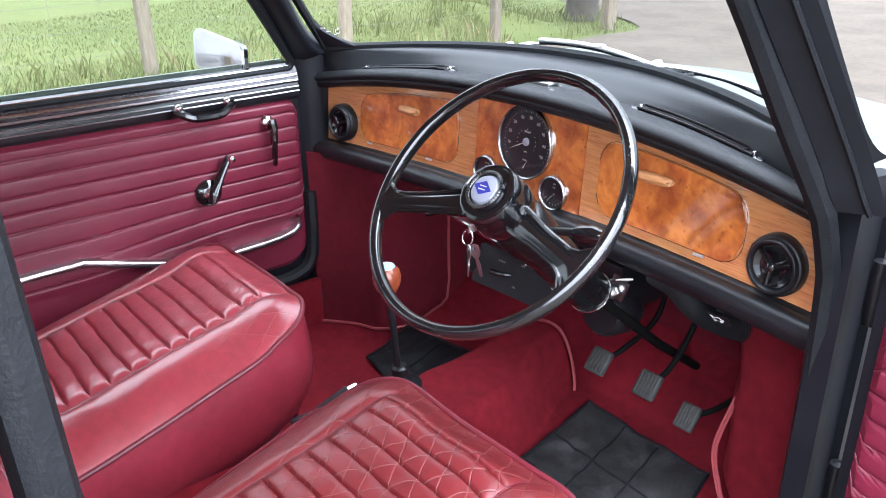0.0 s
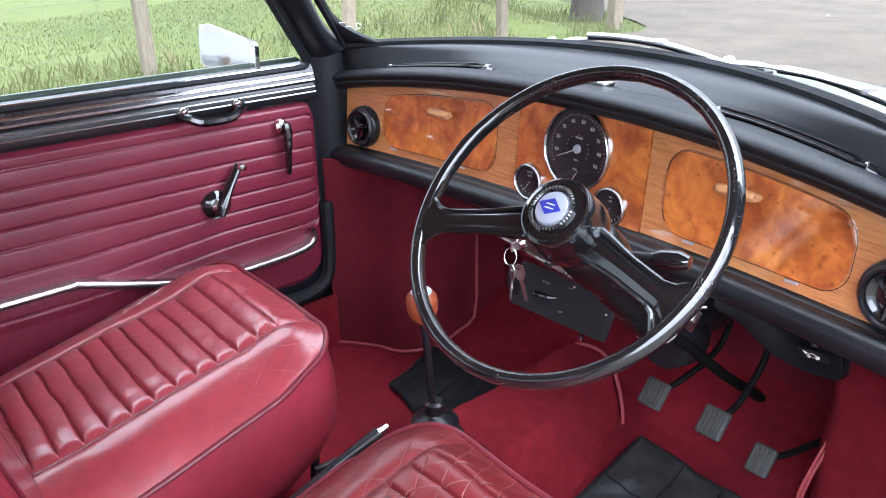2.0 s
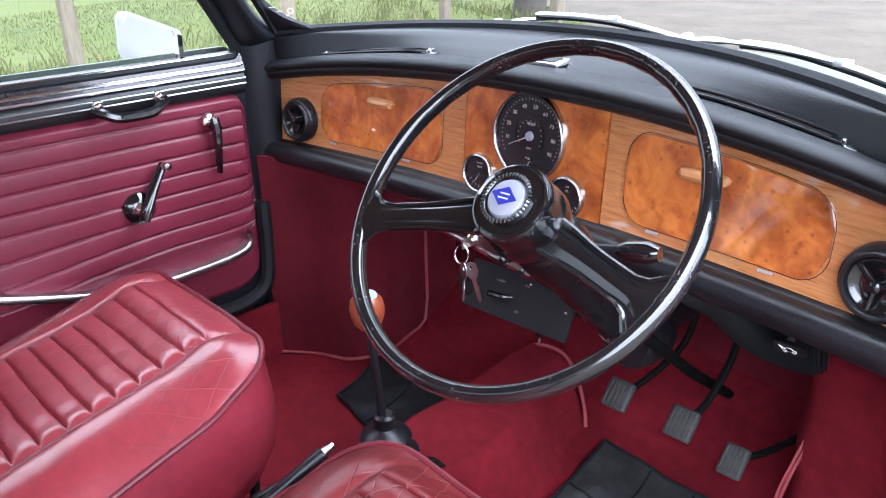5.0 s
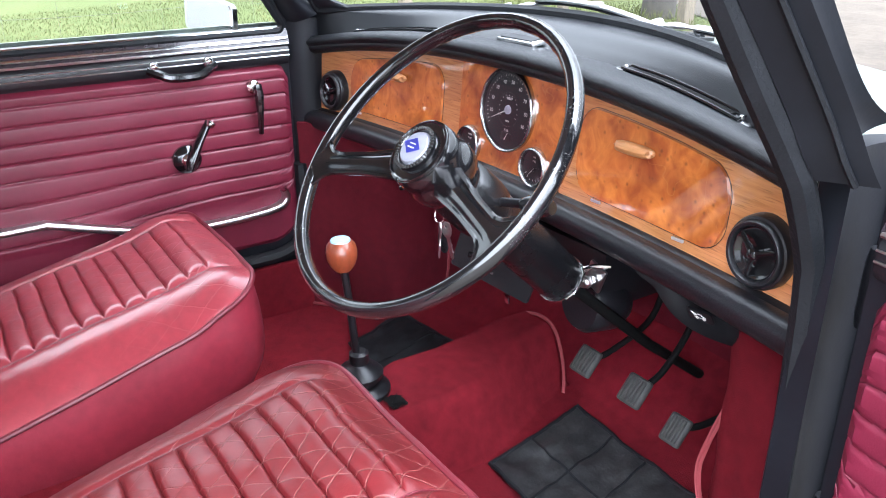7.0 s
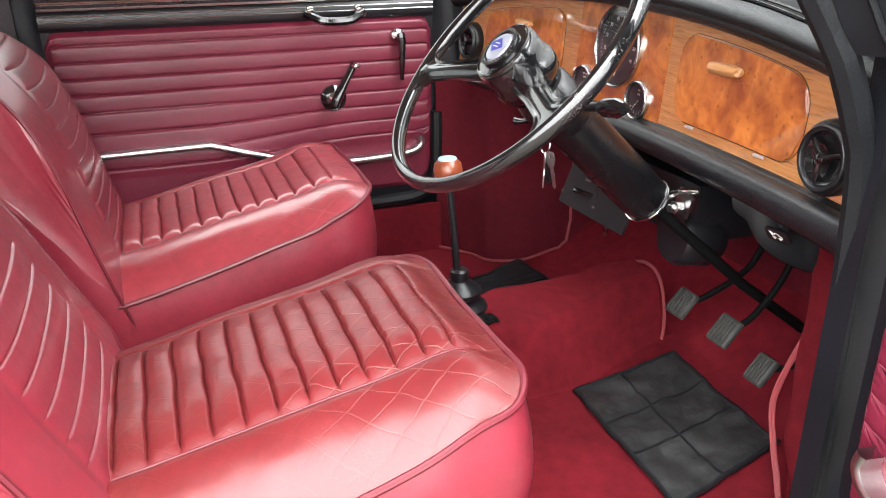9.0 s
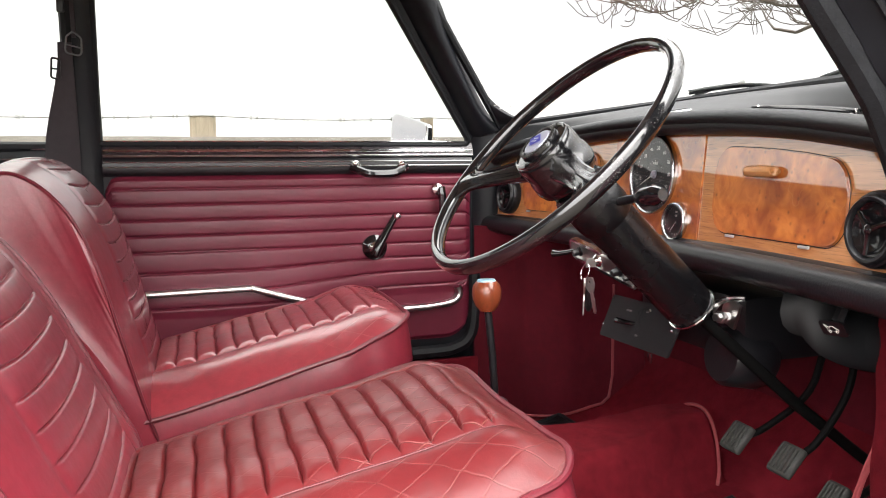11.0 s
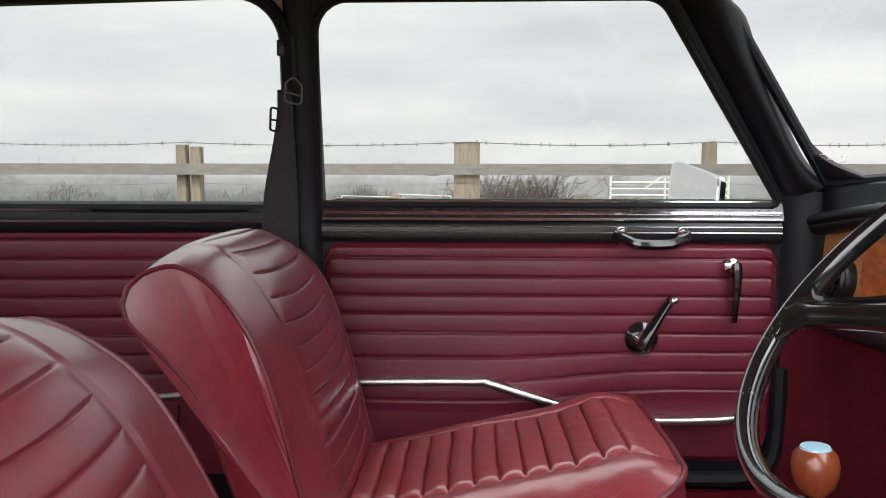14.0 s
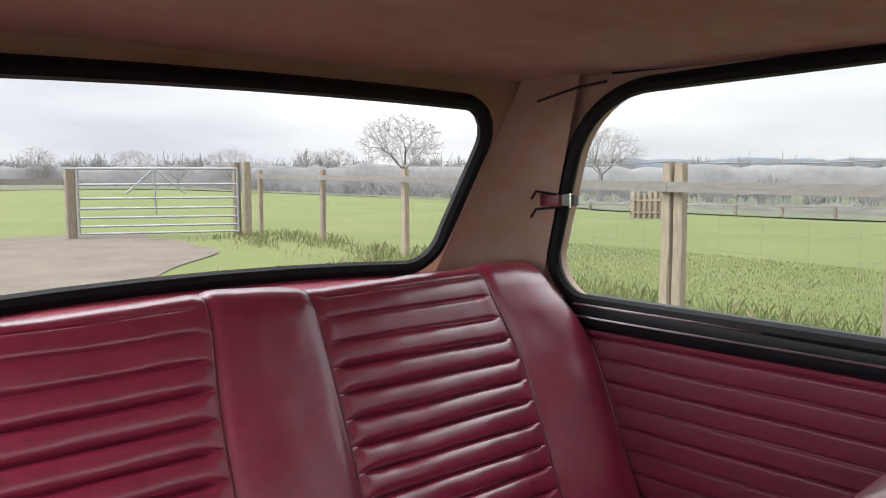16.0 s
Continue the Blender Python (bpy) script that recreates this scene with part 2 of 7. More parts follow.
def creased(m, y0, y1, sides=0.12):
    """Adds the crossing creases of a much-used cushion between two depths of the seat."""
    nt, b = m.node_tree, m.node_tree.nodes["Principled BSDF"]
    co, sep, wob = nt.nodes.new("ShaderNodeTexCoord"), nt.nodes.new("ShaderNodeSeparateXYZ"), nt.nodes.new("ShaderNodeTexNoise")

    def op(kind, a, b_, c=None):
        n = nt.nodes.new("ShaderNodeMath")
        n.operation = kind
        for i, v in enumerate((a, b_, c)):
            if v is None:
                continue
            if isinstance(v, (int, float)):
                n.inputs[i].default_value = v
            else:
                nt.links.new(v, n.inputs[i])
        return n.outputs[0]
    nt.links.new(co.outputs["Object"], sep.inputs[0])
    nt.links.new(co.outputs["Object"], wob.inputs["Vector"])
    wob.inputs["Scale"].default_value, wob.inputs["Detail"].default_value = 11.0, 3.0
    x, y = sep.outputs["X"], sep.outputs["Y"]
    lines = None
    for kx, ky, step in ((0.85, 0.53, 0.033), (-0.80, 0.60, 0.036)):
        s = op("ADD", op("MULTIPLY", x, kx / step), op("MULTIPLY", y, ky / step))
        s = op("ADD", s, op("MULTIPLY", wob.outputs["Fac"], 0.8))
        d = op("ABSOLUTE", op("SUBTRACT", op("FRACT", s, 0.0), 0.5), 0.0)
        ln = op("SUBTRACT", 1.0, op("MINIMUM", op("MULTIPLY", d, 26.0), 1.0))
        lines = ln if lines is None else op("MAXIMUM", lines, ln)
    r = nt.nodes.new("ShaderNodeMapRange")
    r.interpolation_type = "SMOOTHSTEP"
    nt.links.new(op("ADD", y, op("MULTIPLY", wob.outputs["Fac"], 0.06)), r.inputs["Value"])
    r.inputs["From Min"].default_value, r.inputs["From Max"].default_value = y0, y1
    rx = nt.nodes.new("ShaderNodeMapRange")
    nt.links.new(op("ABSOLUTE", x, 0.0), rx.inputs["Value"])
    rx.inputs["From Min"].default_value, rx.inputs["From Max"].default_value = 0.12, 0.17
    rx.inputs["To Min"].default_value, rx.inputs["To Max"].default_value = 1.0, sides
    mask = op("MULTIPLY", op("MULTIPLY", lines, rx.outputs["Result"]), op("MULTIPLY_ADD", r.outputs["Result"], 0.85, 0.15))
    bp = nt.nodes.new("ShaderNodeBump")
    bp.invert = True
    nt.links.new(mask, bp.inputs["Height"])
    nt.links.new(b.inputs["Normal"].links[0].from_socket, bp.inputs["Normal"])
    bp.inputs["Strength"].default_value, bp.inputs["Distance"].default_value = 0.7, 0.0018
    nt.links.new(bp.outputs["Normal"], b.inputs["Normal"])
    mx = nt.nodes.new("ShaderNodeMix")
    mx.data_type = "RGBA"
    mx.inputs[7].default_value = (0.60, 0.26, 0.21, 1)
    nt.links.new(op("MULTIPLY", mask, 0.17), mx.inputs[0])
    nt.links.new(b.inputs["Base Color"].links[0].from_socket, mx.inputs[6])
    nt.links.new(mx.outputs[2], b.inputs["Base Color"])
    return m


M_SEAT = leather("seat_leather", (0.225, 0.019, 0.034), 0.05, 0.46)
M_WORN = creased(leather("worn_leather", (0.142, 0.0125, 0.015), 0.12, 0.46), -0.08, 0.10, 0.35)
M_EASY = creased(leather("used_leather", (0.275, 0.026, 0.038), 0.10, 0.46), -0.02, 0.24, 0.55)
M_EASY.node_tree.nodes["Principled BSDF"].inputs["Coat IOR"].default_value = 1.6
M_EASY.node_tree.nodes["Principled BSDF"].inputs["Coat Roughness"].default_value = 0.24
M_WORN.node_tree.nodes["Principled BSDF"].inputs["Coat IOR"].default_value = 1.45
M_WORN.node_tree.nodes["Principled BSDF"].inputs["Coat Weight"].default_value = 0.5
M_REAR = leather("rear_leather", (0.29, 0.021, 0.058), 0.06, 0.42)
M_REAR.node_tree.nodes["Principled BSDF"].inputs["Coat IOR"].default_value = 1.9
M_TRIM = mat("trim_vinyl", (0.150, 0.012, 0.031), 0.44, 0, 0.2, 6, 0.12, 420, coat=0.06)
# red vinyl made lighter and pinker for the daylight through the back window
M_SHELF_LIT = mat("shelf_vinyl_lit", (0.42, 0.050, 0.090), 0.45, 0, 0.2, 8, 0.2, 300)
M_PIPING = mat("piping_vinyl", (0.130, 0.012, 0.021), 0.40, 0, 0.2, 30)
M_CARPET = mat("carpet_red", (0.180, 0.011, 0.019), 0.95, 0, 0.5, 5, 1.0, 900, spec=0.1, sheen=0.25)
# copy of the red carpet, darkened for the shade in the footwell
M_CARPET_SHADE = mat("carpet_shade", (0.12, 0.009, 0.017), 0.9, 0, 0.35, 7, 0.9, 800, spec=0.15, sheen=0.2)
M_CORD = mat("cord_pink", (0.29, 0.048, 0.055), 0.6, 0, 0.2, 40)
M_PAD = mat("pad_black", (0.011, 0.012, 0.014), 0.38, 0, 0.3, 12, 0.5, 1100, spec=0.4)
M_SCUTTLE = mat("scuttle_black", (0.008, 0.009, 0.011), 0.33, 0, 0.3, 9, 0.15, 500, rvar=0.06)
M_GLOSS = mat("gloss_black", (0.006, 0.006, 0.007), 0.17, 0, 0.3, 25, coat=1.0, rvar=0.05)


def chipped(m, rgb, scale, low, high):
    """Adds small chips where paint has gone, in patches."""
    nt, b = m.node_tree, m.node_tree.nodes["Principled BSDF"]
    co, fine, broad, r1, r2 = (nt.nodes.new(k) for k in ("ShaderNodeTexCoord", "ShaderNodeTexNoise", "ShaderNodeTexNoise", "ShaderNodeMapRange", "ShaderNodeMapRange"))
    mul, mix = nt.nodes.new("ShaderNodeMath"), nt.nodes.new("ShaderNodeMix")
    for n, s in ((fine, scale), (broad, scale / 14)):
        n.inputs["Scale"].default_value, n.inputs["Detail"].default_value = s, 4.0
        nt.links.new(co.outputs["Object"], n.inputs["Vector"])
    nt.links.new(fine.outputs["Fac"], r1.inputs["Value"])
    nt.links.new(broad.outputs["Fac"], r2.inputs["Value"])
    r1.inputs["From Min"].default_value, r1.inputs["From Max"].default_value = low, low + 0.03
    r2.inputs["From Min"].default_value, r2.inputs["From Max"].default_value = high, high + 0.06
    mul.operation, mix.data_type = "MULTIPLY", "RGBA"
    nt.links.new(r1.outputs["Result"], mul.inputs[0])
    nt.links.new(r2.outputs["Result"], mul.inputs[1])
    nt.links.new(mul.outputs[0], mix.inputs[0])
    mix.inputs[7].default_value = (*rgb, 1)
    nt.links.new(b.inputs["Base Color"].links[0].from_socket, mix.inputs[6])
    nt.links.new(mix.outputs[2], b.inputs["Base Color"])
    return m


M_RIM = chipped(mat("worn_gloss_black", (0.008, 0.008, 0.009), 0.16, 0, 0.3, 25, coat=1.0), (0.11, 0.105, 0.10), 430.0, 0.60, 0.52)
M_BEZEL = mat("satin_chrome", (0.50, 0.50, 0.50), 0.16, 1.0, 0.08, 40)
M_WIPER = mat("bright_plate", (0.74, 0.75, 0.75), 0.34, 0.75, 0.1, 30)
M_BLACK = mat("satin_black", (0.009, 0.009, 0.011), 0.34, 0, 0.35, 18, 0.2, 300, rvar=0.08)
M_COLUMN = mat("column_black", (0.006, 0.006, 0.007), 0.26, 0, 0.3, 18, 0.2, 300, rvar=0.08)
M_FRAME = mat("frame_black", (0.008, 0.009, 0.012), 0.42, 0, 0.3, 10, 0.06, 260, rvar=0.05, spec=0.25)
M_RUBBER = mat("rubber", (0.009, 0.010, 0.012), 0.55, 0, 0.4, 30, 0.4, 260, spec=0.25)
M_MAT = mat("mat_rubber", (0.034, 0.034, 0.034), 0.42, 0, 0.5, 22, 0.8, 60, rgb2=(0.008, 0.008, 0.009), rvar=0.15)
# near-black with little gloss, for openings and the bars under the dashboard
M_DEEP_BLACK = mat("deep_black", (0.004, 0.004, 0.004), 0.75, 0, 0.3, 60, 0.3, 300, spec=0.1)
M_PEDAL = mat("pedal_rubber", (0.048, 0.048, 0.044), 0.7, 0, 0.5, 60, 0.4, 300)
M_CHROME = mat("chrome", (0.82, 0.82, 0.81), 0.14, 1.0, 0.12, 60, rvar=0.05)
M_ALLOY = mat("alloy_strip", (0.62, 0.61, 0.60), 0.3, 1.0, 0.2, 40)
M_PLUM = mat("plum_paint", (0.028, 0.020, 0.025), 0.24, 0, 0.25, 8, coat=0.5)
M_BODY = mat("green_paint", (0.115, 0.140, 0.115), 0.36, 0, 0.15, 3, coat=0.3)
M_MIRROR = mat("mirror_glass", (0.72, 0.69, 0.69), 0.03, 1.0, 0.03, 5)
M_VENEER = veneer("straight_veneer", (0.68, 0.310, 0.105), (0.50, 0.198, 0.055), (3, 3, 40), 4.0, False)
M_BURR = veneer("burr_veneer", (0.76, 0.262, 0.045), (0.50, 0.125, 0.016), (1, 1, 0.8), 22.0, True)
M_KNOB = mat("pale_wood", (0.55, 0.25, 0.09), 0.4, 0, 0.35, 30, stretch=(1, 1, 8), coat=0.2)
M_GEARKNOB = mat("red_wood", (0.27, 0.06, 0.022), 0.3, 0, 0.4, 30, stretch=(6, 6, 1), coat=0.5)
M_LINING = mat("headlining", (0.52, 0.40, 0.345), 0.85, 0, 0.22, 2.2, 0.4, 500, rgb2=(0.42, 0.275, 0.205), spec=0.2)
M_DIAL = mat("dial_black", (0.009, 0.010, 0.012), 0.5, 0, 0.2, 30)
M_INK = mat("white_ink", (0.72, 0.72, 0.68), 0.6, 0, 0.1, 50)
M_BADGE = mat("badge_silver", (0.44, 0.46, 0.54), 0.35, 0.3, 0.1, 60)
M_BLUE = mat("badge_blue", (0.03, 0.035, 0.30), 0.35, 0, 0.1, 60)
M_PALEBLUE = mat("knob_cap_blue", (0.36, 0.60, 0.72), 0.3, 0, 0.1, 60, coat=0.5)
M_BELT = mat("belt_webbing", (0.035, 0.028, 0.032), 0.75, 0, 0.3, 60, 0.5, 900)
M_CLEAR = mat("clear_plastic", (0.12, 0.13, 0.135), 0.12, 0, 0.1, 40)
M_DULL = mat("dull_brown", (0.040, 0.032, 0.030), 0.8, 0, 0.4, 40)
M_WOOD = mat("weathered_wood", (0.19, 0.155, 0.11), 0.85, 0, 0.45, 9, 0.6, 60, stretch=(6, 6, 1), per_object=0.25)
M_RAIL = mat("weathered_rail", (0.155, 0.14, 0.122), 0.85, 0, 0.4, 9, 0.6, 60, stretch=(6, 1, 6), per_object=0.15)
M_STEEL = mat("galvanised", (0.21, 0.22, 0.22), 0.5, 0.35, 0.25, 12)
M_WIRE = mat("fence_wire_grey", (0.13, 0.13, 0.12), 0.6, 0.2, 0.3, 12)
M_WHITE = mat("white_steel", (0.42, 0.42, 0.39), 0.5, 0, 0.2, 8)
M_BARK = mat("bark", (0.070, 0.060, 0.048), 0.9, 0, 0.5, 14, 0.6, 50)
M_TWIG = mat("twigs", (0.085, 0.068, 0.055), 0.9, 0, 0.4, 3)
M_ASPHALT = mat("asphalt", (0.112, 0.095, 0.074), 0.92, 0, 0.45, 1.6, 1.0, 60, rgb2=(0.072, 0.061, 0.049), spec=0.12)
M_GRASS = mat("grass", (0.086, 0.096, 0.030), 0.9, 0, 0.5, 0.40, 0.6, 25, rgb2=(0.062, 0.078, 0.021), spec=0.2)
M_BLADE = mat("grass_blades", (0.094, 0.097, 0.033), 0.8, 0, 0.5, 1.3, rgb2=(0.070, 0.084, 0.025), spec=0.3)
M_DRY = mat("dry_grass", (0.22, 0.175, 0.09), 0.8, 0, 0.4, 5)
M_HEDGE = mat("hedge", (0.085, 0.078, 0.062), 0.95, 0, 0.5, 1.5, 0.5, 12, rgb2=(0.05, 0.05, 0.042))
M_FALLOW = mat("fallow_land", (0.088, 0.092, 0.058), 0.95, 0, 0.35, 0.08, rgb2=(0.062, 0.068, 0.044), spec=0.1)
# distance haze is put into these pale greys; the air itself is clear
M_FAR = mat("hazed_woods", (0.175, 0.172, 0.170), 1.0, 0, 0.35, 0.12, spec=0.0)
M_HILL = mat("hazed_hills", (0.15, 0.165, 0.19), 1.0, 0, 0.2, 0.02, spec=0.0)
M_HAZE = mat("hazed_twigs", (0.205, 0.190, 0.180), 1.0, 0, 0.2, 0.4, spec=0.0)


def glass(name, tint=(1, 1, 1), least=0.022, power=4.5):
    m = bpy.data.materials.new(name)
    m.use_nodes = True
    nt = m.node_tree
    nt.nodes.remove(nt.nodes["Principled BSDF"])
    out = nt.nodes["Material Output"]
    tr, gl, mix, fr = nt.nodes.new("ShaderNodeBsdfTransparent"), nt.nodes.new("ShaderNodeBsdfGlossy"), nt.nodes.new("ShaderNodeMixShader"), nt.nodes.new("ShaderNodeLayerWeight")
    pw, sc_ = nt.nodes.new("ShaderNodeMath"), nt.nodes.new("ShaderNodeMath")
    pw.operation, sc_.operation = "POWER", "MULTIPLY_ADD"
    pw.inputs[1].default_value, sc_.inputs[1].default_value, sc_.inputs[2].default_value = power, 0.75, least
    tr.inputs["Color"].default_value = (*tint, 1)
    gl.inputs["Roughness"].default_value = 0.02
    nt.links.new(fr.outputs["Facing"], pw.inputs[0])
    nt.links.new(pw.outputs[0], sc_.inputs[0])
    nt.links.new(sc_.outputs[0], mix.inputs["Fac"])
    nt.links.new(tr.outputs["BSDF"], mix.inputs[1])
    nt.links.new(gl.outputs["BSDF"], mix.inputs[2])
    nt.links.new(mix.outputs["Shader"], out.inputs["Surface"])
    return m


M_GLASS = glass("window_glass", (0.95, 0.97, 0.96))
M_LENS = glass("dial_glass", (1, 1, 1), 0.03, 2.6)


# ---- building helpers ----
ROOT = {}


def thing(name, at=(0, 0, 0), label="", category="", group="", kind=""):
    ob = new(name)
    ob.empty_display_size = 0.05
    ob.location = at
    ROOT[ob] = Vector(at)
    return tagged(ob, label, category, group, kind)


def part(name, bm, material, parent=None, label="", smooth=True, kind=""):
    """Links a bmesh, drawn in world places, as one mesh object under a thing or a part."""
    base = ROOT.get(parent, Vector())
    bmesh.ops.translate(bm, verts=bm.verts, vec=-base)
    bmesh.ops.recalc_face_normals(bm, faces=bm.faces)
    me = bpy.data.meshes.new(name)
    if smooth:
        for f in bm.faces:
            f.smooth = True
        for e in bm.edges:
            if len(e.link_faces) == 2 and e.calc_face_angle(0) > radians(38):
                e.smooth = False
    bm.to_mesh(me)
    bm.free()
    me.materials.append(material)
    ob = new(name, me)
    if parent:
        ob.parent = parent
        ROOT[ob] = base
    else:
        ROOT[ob] = Vector()
    return tagged(ob, label, kind=kind)


def solid(name, bm, material, label, category="", group="", kind="", smooth=True):
    """A thing of one mesh, with its origin at its base."""
    lo = [min(v.co[i] for v in bm.verts) for i in range(3)]
    hi = [max(v.co[i] for v in bm.verts) for i in range(3)]
    at = Vector(((lo[0] + hi[0]) / 2, (lo[1] + hi[1]) / 2, lo[2]))
    bmesh.ops.translate(bm, verts=bm.verts, vec=-at)
    ob = part(name, bm, material, None, smooth=smooth)
    ob.location = at
    ROOT[ob] = at
    return tagged(ob, label, category, group, kind)


def box(bm, c, size, bevel=0.0, rot=None, seg=2):
    r = bmesh.ops.create_cube(bm, size=1.0)
    vs = r["verts"]
    bmesh.ops.scale(bm, verts=vs, vec=size)
    if bevel:
        es = list({e for v in vs for e in v.link_edges})
        vs = list({v for f in bmesh.ops.bevel(bm, geom=es, offset=bevel, segments=seg, affect="EDGES", profile=0.6)["faces"] for v in f.verts} | {v for v in vs if v.is_valid})
    if rot is not None:
        bmesh.ops.rotate(bm, verts=vs, cent=(0, 0, 0), matrix=rot)
    bmesh.ops.translate(bm, verts=vs, vec=c)
    return bm


def boxed(c, size, bevel=0.0, rot=None, seg=2):
    return box(bmesh.new(), c, size, bevel, rot, seg)


def tube(bm, pts, r, n=8, closed=False, flat=1.0):
    """A round bar along points; r may be a list. flat squeezes the section."""
    pts = [Vector(p) for p in pts]
    rs = r if isinstance(r, (list, tuple)) else [r] * len(pts)
    rings, up = [], None
    for i, p in enumerate(pts):
        a = pts[i - 1] if (i or closed) else p
        b = pts[(i + 1) % len(pts)] if (i < len(pts) - 1 or closed) else p
        d = (b - a).normalized()
        if up is None:
            up = Vector((0, 0, 1)) if abs(d.z) < 0.9 else Vector((0, 1, 0))
        side = d.cross(up).normalized()
        up = side.cross(d).normalized()
        rings.append([bm.verts.new(p + rs[i] * (math.cos(k * math.tau / n) * side + flat * math.sin(k * math.tau / n) * up)) for k in range(n)])
    for i in range(len(rings) - (0 if closed else 1)):
        a, b = rings[i], rings[(i + 1) % len(rings)]
        off = 0
        if closed and i == len(rings) - 1:
            off = min(range(n), key=lambda o: (a[0].co - b[o].co).length)
        for k in range(n):
            bm.faces.new((a[k], a[(k + 1) % n], b[(k + 1 + off) % n], b[(k + off) % n]))
    if not closed:
        bm.faces.new(rings[0][::-1])
        bm.faces.new(rings[-1])
    return bm


def tubed(pts, r, n=8, closed=False, flat=1.0):
    return tube(bmesh.new(), pts, r, n, closed, flat)


def axes_of(d):
    d = Vector(d).normalized()
    u = Vector((0, 0, 1)).cross(d)
    u = u.normalized() if u.length > 1e-4 else Vector((1, 0, 0))
    return u, d.cross(u), d


def lathe(bm, profile, c, d, n=32):
    """Turns (radius, height along d) pairs about the axis d through c."""
    u, v, w = axes_of(d)
    c, rings = Vector(c), []
    for r, h in profile:
        rings.append([bm.verts.new(c + h * w + max(r, 1e-5) * (math.cos(k * math.tau / n) * u + math.sin(k * math.tau / n) * v)) for k in range(n)])
    for a, b in zip(rings, rings[1:]):
        for k in range(n):
            bm.faces.new((a[k], a[(k + 1) % n], b[(k + 1) % n], b[k]))
    bmesh.ops.remove_doubles(bm, verts=rings[0] + rings[-1], dist=2e-5)
    return bm


def lathed(profile, c, d, n=32):
    return lathe(bmesh.new(), profile, c, d, n)


def slab(bm, f, nu, nv, off=None):
    """The sheet f(u, v) over the unit square; off, a vector or a function of (u, v), gives it a back and edges."""
    front = [[bm.verts.new(f(i / nu, j / nv)) for j in range(nv + 1)] for i in range(nu + 1)]
    for i in range(nu):
        for j in range(nv):
            bm.faces.new((front[i][j], front[i + 1][j], front[i + 1][j + 1], front[i][j + 1]))
    if off is not None:
        g = off if callable(off) else (lambda u, v: Vector(off))
        rim = [(i, 0) for i in range(nu)] + [(nu, j) for j in range(nv)] + [(i, nv) for i in range(nu, 0, -1)] + [(0, j) for j in range(nv, 0, -1)]
        rear = [[bm.verts.new(front[i][j].co + g(i / nu, j / nv)) for j in range(nv + 1)] for i in range(nu + 1)]
        for i in range(nu):
            for j in range(nv):
                bm.faces.new((rear[i][j], rear[i][j + 1], rear[i + 1][j + 1], rear[i + 1][j]))
        for (ai, aj), (bi, bj) in zip(rim, rim[1:] + rim[:1]):
            bm.faces.new((front[ai][aj], front[bi][bj], rear[bi][bj], rear[ai][aj]))
    return bm


def slabbed(f, nu, nv, off=None):
    return slab(bmesh.new(), f, nu, nv, off)


def smoothstep(a, b, x):
    t = min(1.0, max(0.0, (x - a) / (b - a)))
    return t * t * (3 - 2 * t)


def pleat(d, pitch, depth=0.0052, width=0.0018, crown=0.0026):
    """Height of a row of stitched pleats at the distance d: narrow grooves, softly filled between."""
    r = abs((d / pitch) - round(d / pitch)) * 2
    return crown * (1 - (1 - r) ** 2) - depth * math.exp(-(r * pitch / 2 / width) ** 2)


def pleat_rows(d0, d1, pitch):
    """Steps from d0 to d1, close together at each groove."""
    out = {round(d0, 5), round(d1, 5)}
    for k in range(math.floor(d0 / pitch), math.ceil(d1 / pitch) + 1):
        for e in (-0.0135, -0.0090, -0.0055, -0.0035, -0.0022, -0.0011, 0.0, 0.0011, 0.0022, 0.0035, 0.0055, 0.0090, 0.0135):
            if d0 + 0.001 < k * pitch + e < d1 - 0.001:
                out.add(round(k * pitch + e, 5))
    return sorted(out)


def spline(pts, n=8, closed=False):
    """A smooth line through points, n steps to a piece."""
    P = [Vector(p) for p in pts]
    out, m = [], len(P)
    for i in range(m if closed else m - 1):
        p0, p1, p2, p3 = (P[(i - 1) % m], P[i], P[(i + 1) % m], P[(i + 2) % m]) if closed else (P[max(i - 1, 0)], P[i], P[i + 1], P[min(i + 2, m - 1)])
        for k in range(n):
            t = k / n
            out.append(0.5 * (2 * p1 + (p2 - p0) * t + (2 * p0 - 5 * p1 + 4 * p2 - p3) * t * t + (3 * p1 - p0 - 3 * p2 + p3) * t ** 3))
    if not closed:
        out.append(P[-1])
    return out


def rounded(pts, radii, n=6):
    """A closed flat outline with rounded corners."""
    out, m = [], len(pts)
    for i in range(m):
        p, a, b = Vector(pts[i]), Vector(pts[i - 1]), Vector(pts[(i + 1) % m])
        da, db = (a - p).normalized(), (b - p).normalized()
        ang = da.angle(db)
        r = radii[i] if isinstance(radii, (list, tuple)) else radii
        t = r / math.tan(ang / 2)
        s, e = p + da * t, p + db * t
        c = p + (da + db).normalized() * (r / math.sin(ang / 2))
        for k in range(n + 1):
            q = (s - c).lerp(e - c, k / n)
            out.append(c + q.normalized() * r)
    return out


